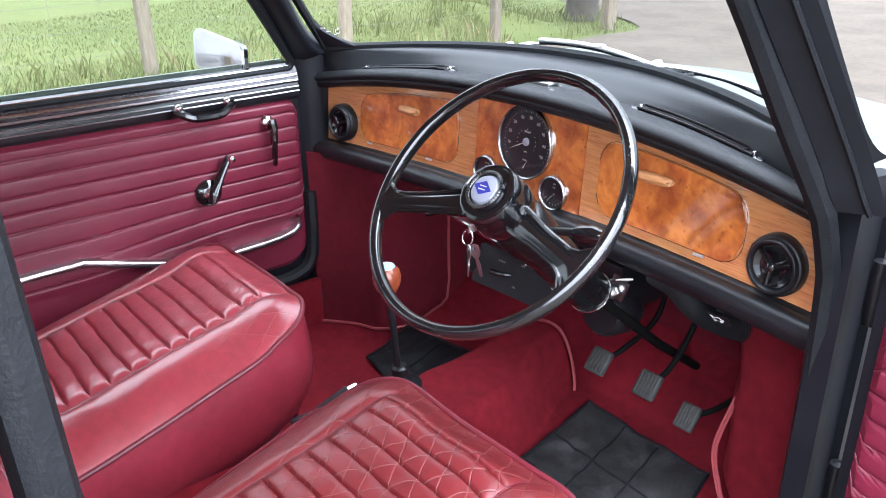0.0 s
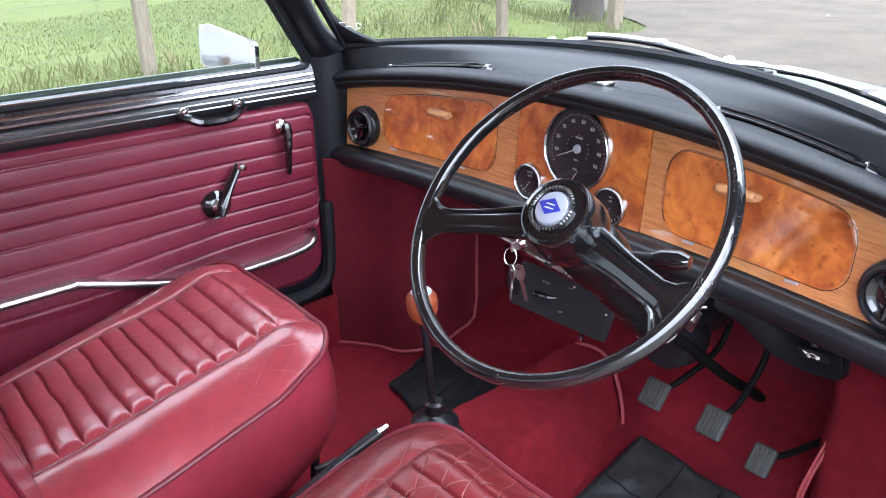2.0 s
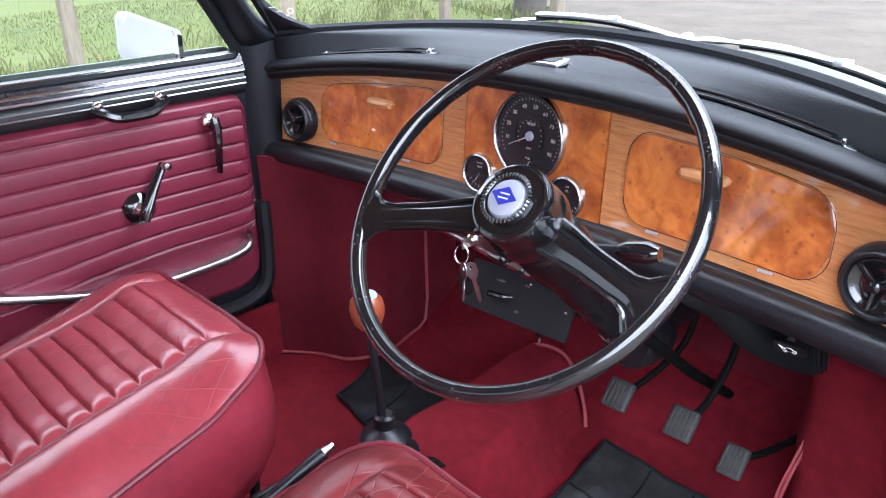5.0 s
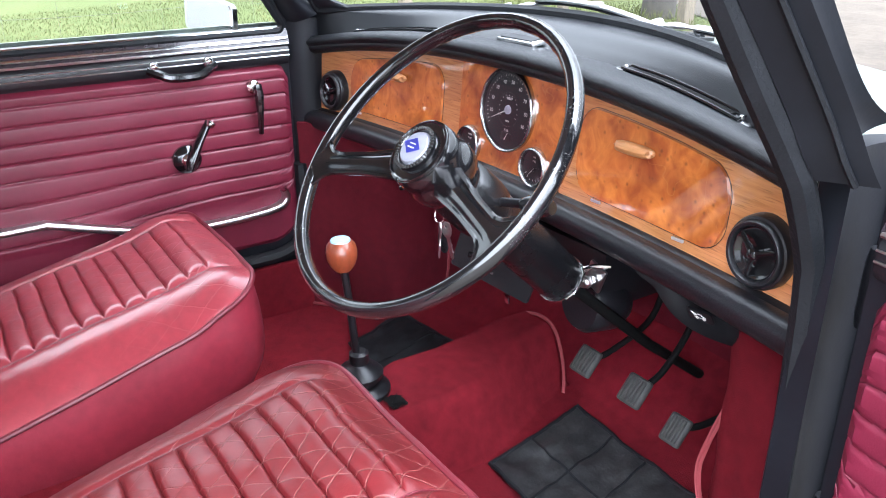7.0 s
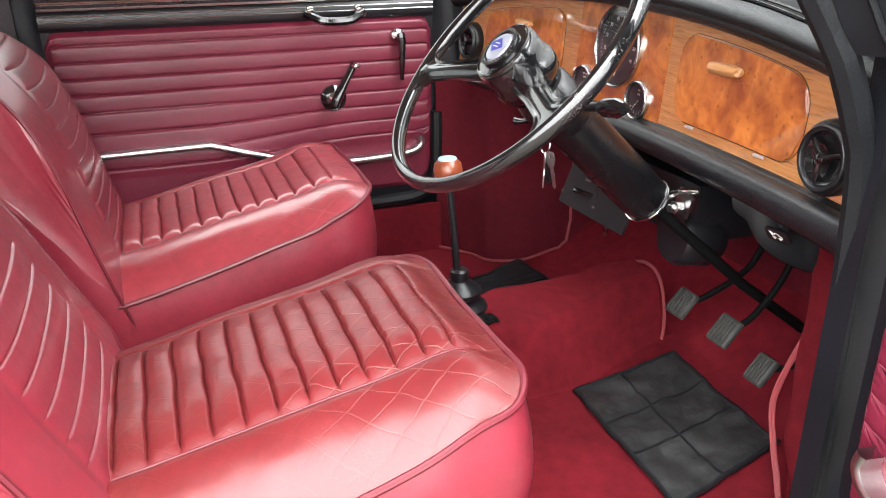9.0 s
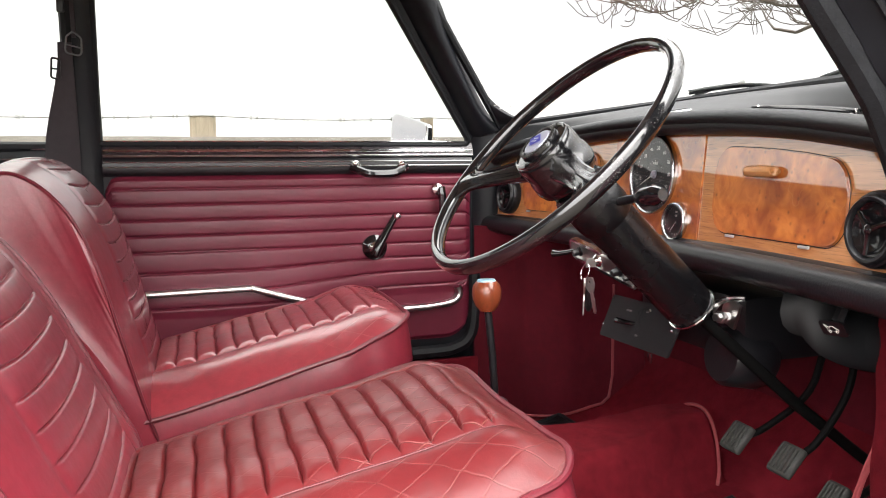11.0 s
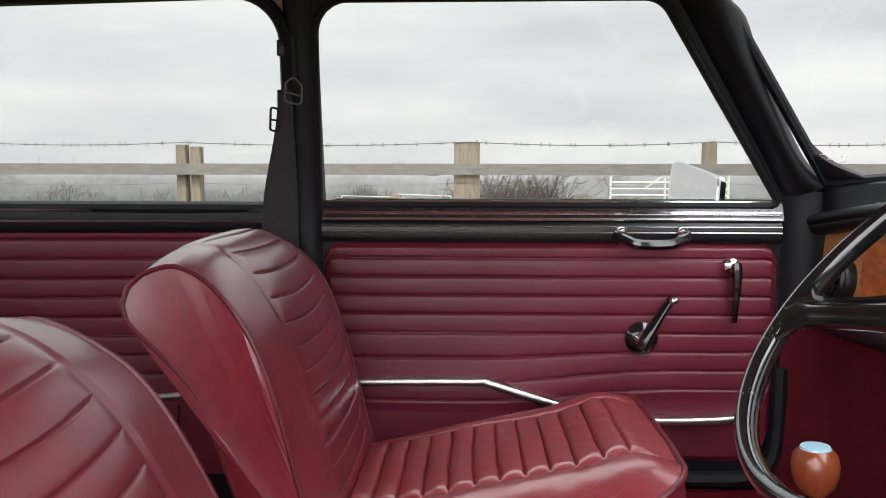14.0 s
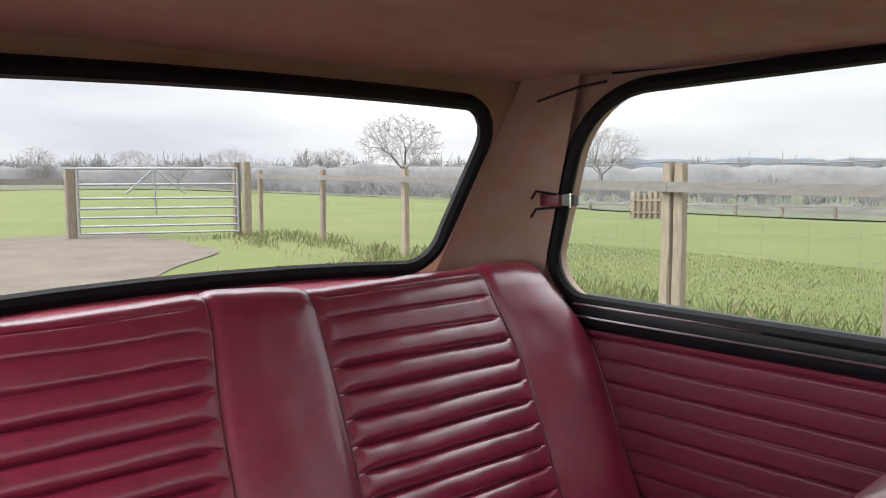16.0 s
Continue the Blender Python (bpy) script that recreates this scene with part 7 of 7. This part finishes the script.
for a0, a1 in ((-135, -124), (-124, -114.1), (-114.1, -104)):
    plank(polar(a0, 26), polar(a1, 26), 0.02, 0.06, 0.04, M_RAIL, "distant low rail across the field", "far_fence_rail")
shed = thing("log_pile", (*polar(-125.8, 20), 0), "small stack of grey timber and stiles in the field", "timber stack")
for k in range(7):
    x, y = polar(-127 + k * 0.38, 20)
    part("board", boxed((x, y, 0.22 + 0.05 * math.sin(k * 2)), (0.10, 0.10, 0.80 + 0.1 * math.sin(k * 3)), 0.01), M_WOOD, shed)
for z in (0.10, 0.40):
    p0, p1 = polar(-127.2, 20), polar(-124.5, 20)
    part("board", tubed([(*p0, z), (*p1, z)], 0.05, 6), M_WOOD, shed)
track = slabbed(lambda u, v: Vector((*polar(-88 + 26 * u, 17.5 + 3.0 * v), 0)) + Vector((0, 0, ground_z(*polar(-88 + 26 * u, 17.5 + 3.0 * v)) + 0.03)), 20, 6)
tagged(part("track", track, M_DRY), "pale dusty farm track across the field", "track", kind="structure")


# bare trees
def limb(bm, rng, p, d, length, r, level, depth, twig, crook, up, low=0.0):
    """One branch and, from it, its children: each turned away from its parent about a random axis."""
    n = 4 if level < 3 else 3
    pts, rs = [p], [r]
    for k in range(n):
        d = (d + Vector((rng.uniform(-1, 1), rng.uniform(-1, 1), rng.uniform(-1, 1) + up + (1.6 if p.z < low else 0.0))) * crook).normalized()
        p = p + d * length / n
        pts.append(p)
        rs.append(max(twig, r * (1 - 0.45 * (k + 1) / n)))
    tube(bm[0] if level < 2 else bm[1], pts, rs, 8 if level < 2 else (5 if level < 4 else 3))
    if level >= depth:
        return
    kids = 3 if level < 2 else (4 if level < 4 else 3)
    for k in range(kids):
        t = 1.0 if k == 0 else rng.uniform(0.30, 0.95)
        i = min(int(t * n), n - 1)
        q = pts[i].lerp(pts[i + 1], t * n - i)
        side = d.cross(Vector((rng.uniform(-1, 1), rng.uniform(-1, 1), rng.uniform(-1, 1)))).normalized()
        a = radians(rng.uniform(8, 28) if k == 0 else rng.uniform(30, 58))
        nd = (d * math.cos(a) + side * math.sin(a)).normalized()
        limb(bm, rng, q, nd, length * rng.uniform(0.60, 0.84), max(twig, rs[min(i + 1, n)] * rng.uniform(0.60, 0.82)), level + 1, depth, twig, crook, up, low)


def bare_tree(name, seed, height, depth, materials, label, trunk_r, twig, crook=0.16, up=0.15, limbs=(), low=0.0):
    rng = random.Random(seed)
    bm = (bmesh.new(), bmesh.new())
    tops = [Vector((0, 0, -0.2)), Vector((0.02 * height * 0.3, 0, height * 0.10)), Vector((0.01, 0.01, 0.22)) * height]
    tube(bm[0], tops, [trunk_r * 1.35, trunk_r, trunk_r * 0.85], 10)
    for k in range(6):
        a = k * 2.4 + rng.uniform(-0.4, 0.4)
        lean = 0.25 if k == 0 else rng.uniform(0.55, 1.15)
        d = Vector((math.cos(a) * lean, math.sin(a) * lean, 1.0 if k < 4 else 0.55)).normalized()
        limb(bm, rng, tops[1].lerp(tops[2], rng.uniform(0.65, 1.0)), d, height * rng.uniform(0.22, 0.27), trunk_r * rng.uniform(0.42, 0.62), 1, depth, twig, crook, up, low)
    for p, d, length, r in limbs:
        limb(bm, rng, Vector(p), Vector(d).normalized(), length, r, 1, depth, twig, crook, 0.0, low)
    ob = thing(name, (0, 0, 0), label, "tree")
    part("trunk", bm[0], materials[0], ob)
    part("crown", bm[1], materials[1], ob)
    return ob


def domed_tree(name, seed, height, width, crown, tips, label, trunk_r, twig):
    """A bare tree whose limbs divide again and again towards points spread over a rounded crown."""
    rng = random.Random(seed)
    pts = []
    while len(pts) < tips:
        q = Vector((rng.uniform(-1, 1), rng.uniform(-1, 1), rng.uniform(-0.9, 1)))
        lump = 0.86 + 0.22 * noise.noise((q.x * 2.2 + seed, q.y * 2.2, q.z * 2.2))
        if 0.30 < q.length < lump:
            pts.append(Vector((q.x * width / 2, q.y * width / 2, height - crown / 2 + q.z * crown / 2)))
    bm = (bmesh.new(), bmesh.new())
    fork = Vector((0, 0, height - crown * 0.95))
    tube(bm[0], [(0, 0, -0.5), (0.02 * width, 0, fork.z * 0.5), tuple(fork)], [trunk_r * 1.4, trunk_r, trunk_r * 0.9], 9)

    def grow(p, group, level):
        r = max(twig, trunk_r * 0.62 * (len(group) / tips) ** 0.46)
        if len(group) == 1:
            mid = p.lerp(group[0], 0.5) + Vector((rng.uniform(-1, 1), rng.uniform(-1, 1), rng.uniform(-1, 1))) * 0.10
            tube(bm[1], [p, mid, group[0]], [twig, twig, twig * 0.6], 3)
            return
        seeds = rng.sample(group, min(len(group), 5 if level == 0 else rng.choice((2, 2, 3))))
        sets = [[] for _ in seeds]
        for q in group:
            sets[min(range(len(seeds)), key=lambda i: (q - seeds[i]).length)].append(q)
        for g in sets:
            if not g:
                continue
            mean = sum(g, Vector()) / len(g)
            m = p.lerp(mean, 0.42 if level < 3 else 0.55) + Vector((rng.uniform(-1, 1), rng.uniform(-1, 1), rng.uniform(-0.6, 1))) * (mean - p).length * 0.10
            r1 = max(twig, trunk_r * 0.62 * (len(g) / tips) ** 0.46)
            tube(bm[0] if level < 2 else bm[1], [p, p.lerp(m, 0.5) + Vector((rng.uniform(-1, 1), rng.uniform(-1, 1), 0)) * (m - p).length * 0.06, m], [min(r, r1 * 1.25), r1 * 1.1, r1], 6 if level < 2 else 3)
            grow(m, g, level + 1)
    grow(fork, pts, 0)
    ob = thing(name, (0, 0, 0), label, "tree")
    # trunk and twigs both take the haze-paled grey
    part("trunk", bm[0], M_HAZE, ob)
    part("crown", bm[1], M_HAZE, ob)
    return ob


oak = domed_tree("bare_tree", 11, 11.4, 12.8, 7.4, 1300, "bare winter oak with a broad rounded crown at the field edge", 0.36, 0.016)
ash = domed_tree("bare_tree", 23, 10.5, 8.6, 7.6, 700, "distant bare winter tree above the hedge line", 0.27, 0.022)
FAR = [(-143.5, 92, 1.00), (-150.2, 125, 0.72), (-155.7, 112, 0.62), (-153.5, 120, 0.55), (-159.2, 110, 0.42), (-167.8, 115, 0.70), (-129.3, 70, 0.66), (-120, 130, 0.40), (-112, 145, 0.42), (-104.5, 140, 0.40), (-148.4, 150, 0.80), (-136, 140, 0.42), (-80.2, 75, 0.40), (-74, 90, 0.44), (-60, 80, 0.60), (-52, 70, 0.60), (-162, 130, 0.66)]
for i, (az, r, k) in enumerate(FAR):
    x, y = polar(az, r)
    src = oak if i % 2 == 0 else ash
    m = Matrix.Translation((x, y, -0.9 * r / 90 - 2.2 * k)) @ pose(0, 0, 0, 0, 0, 47 * i) @ Matrix.Scale(k, 4)
    if i < 2:
        src.matrix_basis = m
    else:
        c = copy_thing(src, m)
        c.matrix_basis = m
        c["label"] = "distant bare winter tree above the hedge line"
near = bare_tree("bare_tree", 5, 13.0, 6, (M_BARK, M_TWIG), "large bare tree beside the lane with low spreading branches", 0.155, 0.006, 0.26, 0.35,
                 [((0, 0, 2.85), (-0.50, -1.0, 0.08), 1.5, 0.060), ((0, 0, 2.95), (-0.15, -1.0, 0.06), 1.35, 0.050), ((0, 0, 2.9), (0.6, -0.8, 0.20), 1.2, 0.05)], 2.55)
near.matrix_basis = Matrix.Translation((-5.75, 6.85, 0.10))

def beyond(u, v):
    az = -185 + 95 * u
    r0 = 25.0 + 26.0 * smoothstep(-128, -142, az)
    x, y = polar(az, r0 + (128 - r0) * v ** 1.6)
    return Vector((x, y, ground_z(x, y) + 0.03 + 0.05 * v))


tagged(part("far_field", slabbed(beyond, 60, 24), M_FALLOW), "dull grey-green fallow land beyond the field", "field", kind="structure")

# hedges, thorn bush, woods, hills
def thicket(name, spots, label, seed, n, r, h, kind="", material=None):
    rng = np.random.default_rng(seed)
    bm = bmesh.new()
    for k in range(n):
        cx, cy = spots[int(rng.integers(len(spots)))]
        x, y = cx + rng.normal(0, r), cy + rng.normal(0, r)
        z = ground_z(x, y) - 0.05
        p = Vector((x, y, z))
        d = Vector((rng.normal(0, 0.35), rng.normal(0, 0.35), 1)).normalized()
        L = h * rng.uniform(0.4, 1.1)
        q = p + d * L * 0.5
        e = q + (d + Vector((rng.normal(0, 0.5), rng.normal(0, 0.5), 0))) * L * 0.5
        tube(bm, [p, q, e], [0.012, 0.008, 0.005], 3)
        for _ in range(4):
            o = q.lerp(e, rng.random())
            tube(bm, [o, o + Vector((rng.normal(0, 0.3), rng.normal(0, 0.3), rng.uniform(-0.05, 0.4))) * h * 0.35], [0.006, 0.003], 3)
    return solid(name, bm, material or M_TWIG, label, "hedge", kind=kind)


thicket("thorn_bush", [polar(az, 14.5) for az in (-89.2, -87.6, -86, -84.6)], "leafless brown thorn bush by the track", 3, 420, 0.28, 0.95)


def bank_strip(name, az0, az1, r, h0, h1, material, label, seed, steps=260):
    def f(u, v):
        az = az0 + (az1 - az0) * u
        x, y = polar(az, r)
        h = h0 + (h1 - h0) * (0.5 + 0.5 * noise.noise((u * 40, seed, 0))) + 0.35 * (h1 - h0) * noise.noise((u * 160, seed, 3))
        x2, y2 = polar(az, r + 3 * v)
        return Vector((x2, y2, -2.6 + (h + 2.6) * math.sin(math.pi * min(v, 0.999)) ** 0.6))
    ob = part(name, slabbed(f, steps, 8), material)
    return tagged(ob, label, "hedge", kind="stuff")


bank_strip("far_hedge", -185, -100, 46, -1.0, -0.45, M_HEDGE, "long low dark hedge at the far side of the field", 1)
bank_strip("far_hedge", -104, -35, 60, -0.8, 0.2, M_HEDGE, "brown winter hedge beyond the pens", 2)
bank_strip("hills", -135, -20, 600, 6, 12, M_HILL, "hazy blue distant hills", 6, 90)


def wood_band(name, az0, az1, r0, r1, h, n, material, label, seed):
    """Crowns of a far wood: fans of bare twigs on stems, too many to count."""
    rng = np.random.default_rng(seed)
    vs, fs = [], []

    def stick(p, q, w):
        i = len(vs)
        side = Vector((q - p)).cross(Vector((p.x, p.y, 0))).normalized() * w
        vs.extend([tuple(p - side), tuple(p + side), tuple(q + side * 0.5), tuple(q - side * 0.5)])
        fs.append((i, i + 1, i + 2, i + 3))
    for _ in range(n):
        az, r = rng.uniform(az0, az1), rng.uniform(r0, r1)
        x, y = polar(az, r)
        hh = h * rng.uniform(0.45, 1.0) * (0.75 + 0.4 * noise.noise((az * 0.25, seed, 0)))
        foot, fork = Vector((x, y, -2.4)), Vector((x, y, hh * 0.35 - 1.6))
        stick(foot, fork, hh * 0.022)
        for _ in range(16):
            a, e = rng.uniform(0, math.tau), rng.uniform(0.1, 1.5)
            o = fork.lerp(foot, rng.uniform(0, 0.25))
            tip = fork + Vector((math.cos(a) * math.cos(e), math.sin(a) * math.cos(e), math.sin(e))) * hh * rng.uniform(0.35, 0.65)
            stick(o, tip, hh * 0.010)
            mid = o.lerp(tip, 0.6)
            for _ in range(3):
                stick(mid, mid + Vector(rng.normal(0, 1, 3)).normalized() * hh * 0.22, hh * 0.006)
    me = bpy.data.meshes.new(name)
    me.from_pydata(vs, [], fs)
    me.materials.append(material)
    return tagged(new(name, me), label, "woods", kind="stuff")


# hedge, woods and first hedgerow carry the haze in their colour
bank_strip("far_hedge", -205, -15, 115, 1.0, 2.4, M_FAR, "far hedge closing the field, its colour paled for haze", 12, 420)
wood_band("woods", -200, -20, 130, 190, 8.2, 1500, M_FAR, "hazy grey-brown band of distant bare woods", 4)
wood_band("hedgerow", -190, -96, 62, 84, 3.0, 700, M_FAR, "leafless hedgerow across the field, its colour paled for haze", 7)
wood_band("hedgerow", -104, -35, 42, 60, 2.6, 420, M_HEDGE, "brown winter hedgerow beyond the pens", 9)

# ---- the car's outside: bonnet, wings, wipers, door mirror ----
def bonnet(u, v):
    x = (u - 0.5) * 1.22
    y = 0.215 * (1 - (2 * u - 1) ** 2) * (1 - v) + 0.05 + 0.96 * v - 0.01 * (2 * u - 1) ** 2
    z = 0.955 - 0.03 * (2 * u - 1) ** 2 - 0.085 * v - 0.06 * v * v - 0.055 * smoothstep(0.5, 1, abs(2 * u - 1)) * (0.4 + v) + 0.02 * math.exp(-((2 * u - 1) / 0.3) ** 2) * v
    return Vector((x, y, z))


car_front = thing("bonnet", (0, 0.5, 0.6), "glossy pale green car bonnet and scuttle with chrome strips", "bonnet")
part("panel", slabbed(bonnet, 40, 30, (0, 0, -0.02)), M_BODY, car_front)
for s in (-1, 1):
    part("wing", slabbed(lambda u, v, s=s: Vector((s * (0.50 + 0.19 * v), 0.075 + 0.925 * u, 0.912 - 0.02 * u - 0.07 * u * u - 0.30 * v ** 3 + 0.03 * math.sin(math.pi * v) * (0.4 + u))), 24, 12, (0, 0, -0.02)), M_BODY, car_front)
    part("chrome_bead", tubed([(s * (0.665 - 0.01 * k / 8), 0.10 + 0.12 * k, 0.872 - 0.006 * k) for k in range(8)], 0.006, 6), M_CHROME, car_front)
grille = part("scuttle_grille", boxed((-0.03, 0.290, 0.957), (0.40, 0.125, 0.006), 0.002, pose(0, 0, 0, -4, 0, 0).to_3x3()), M_BLACK, car_front, "black slatted scuttle grille")
for k in range(9):
    part("slat", boxed((-0.03, 0.238 + 0.0125 * k, 0.9655 - 0.0009 * k), (0.38, 0.004, 0.005), 0.001), M_BLACK, grille)


def wiper(name, pivot, elbow, blade, label):
    ob = thing(name, pivot, label, "wiper", "windscreen wipers")
    p, e = Vector(pivot), Vector(elbow)
    part("spindle", lathed([(0.0001, 0.022), (0.009, 0.021), (0.012, 0.012), (0.013, 0.0), (0.017, -0.008), (0.017, -0.020)], p, (0, -0.3, 1), 16), M_WIPER, ob)
    part("arm", tubed(spline([p + Vector((0.012, 0, 0.012)), p.lerp(e, 0.25) + Vector((0, 0, 0.014)), p.lerp(e, 0.65) + Vector((0, 0, 0.010)), e], 6), [0.0085] * 7 + [0.0055] * 12, 8, False, 0.6), M_WIPER, ob)
    part("joint", boxed(e, (0.022, 0.010, 0.010), 0.003), M_WIPER, ob)
    pts = spline([Vector(q) for q in blade], 6)
    bl = part("blade", tubed([q + Vector((0, 0.001, -0.006)) for q in pts], 0.0020, 6, False, 1.4), M_RUBBER, ob)
    part("blade_holder", tubed(pts, [0.003] + [0.0048] * (len(pts) - 2) + [0.003], 8, False, 0.9), M_WIPER, bl)
    return ob


wiper("wiper", (-0.203, 0.218, 0.966), (0.045, 0.206, 1.006), [(-0.105, 0.200, 1.004), (-0.03, 0.206, 1.006), (0.045, 0.206, 1.004), (0.12, 0.205, 0.995), (0.182, 0.203, 0.984)], "chrome windscreen wiper parked at the screen's foot")
wiper("wiper", (0.165, 0.222, 0.972), (0.420, 0.122, 0.992), [(0.262, 0.186, 0.994), (0.335, 0.160, 0.996), (0.420, 0.122, 0.990), (0.48, 0.090, 0.984), (0.525, 0.062, 0.978)], "chrome windscreen wiper parked at the screen's foot")
mirror = thing("door_mirror", (-0.75, -0.12, 0.90), "chrome rectangular door mirror on the passenger's side", "mirror")
mo = rounded([(-0.070, -0.040), (0.072, -0.048), (0.070, 0.016), (-0.070, 0.054)], 0.016, 5)
mf = facing(Vector((-0.756, -0.180, 0.950)), (0.88, 0.47, 0.0), (0.0, 0.12, 1))
bm = sheet(mo, [], 0.014)
bmesh.ops.transform(bm, matrix=mf, verts=bm.verts)
part("housing", bm, M_CHROME, mirror)
mn = (mf.to_3x3() @ Vector((0, 0, 1))).normalized()
for sgn in (-1, 1):
    bm = sheet([p * 0.91 for p in mo], [], 0.003)
    bmesh.ops.transform(bm, matrix=Matrix.Translation(mn * 0.0072 * sgn) @ mf, verts=bm.verts)
    part("mirror_glass", bm, M_MIRROR, mirror, "pale mirror glass")
part("stem", tubed([(-0.752, -0.175, 0.912), (-0.735, -0.14, 0.895), (-0.710, -0.11, 0.885)], 0.009, 8), M_CHROME, mirror)

# small printed marks low on the windscreen's passenger side
mark = thing("screen_sticker", (-0.55, 0.0, 0.985), "faint white printed marks on the windscreen glass", "sticker")
for z, w, dx in ((1.006, 0.012, -0.004), (0.998, 0.010, 0.0), (0.990, 0.006, 0.006)):
    part("pale_bar", boxed((-0.552 + dx, -0.004 + 1.2 * dx - 0.9 * (z - 0.99), z), (w, 0.0012, 0.0016), 0.0, pose(0, 0, 0, 0, 0, 38).to_3x3()), M_INK, mark)
part("pale_ring", tubed([(-0.540 + 0.004 * math.cos(k * math.tau / 14), 0.006 + 0.0035 * math.cos(k * math.tau / 14), 0.998 + 0.005 * math.sin(k * math.tau / 14)) for k in range(14)], 0.0007, 5, True), M_INK, mark)
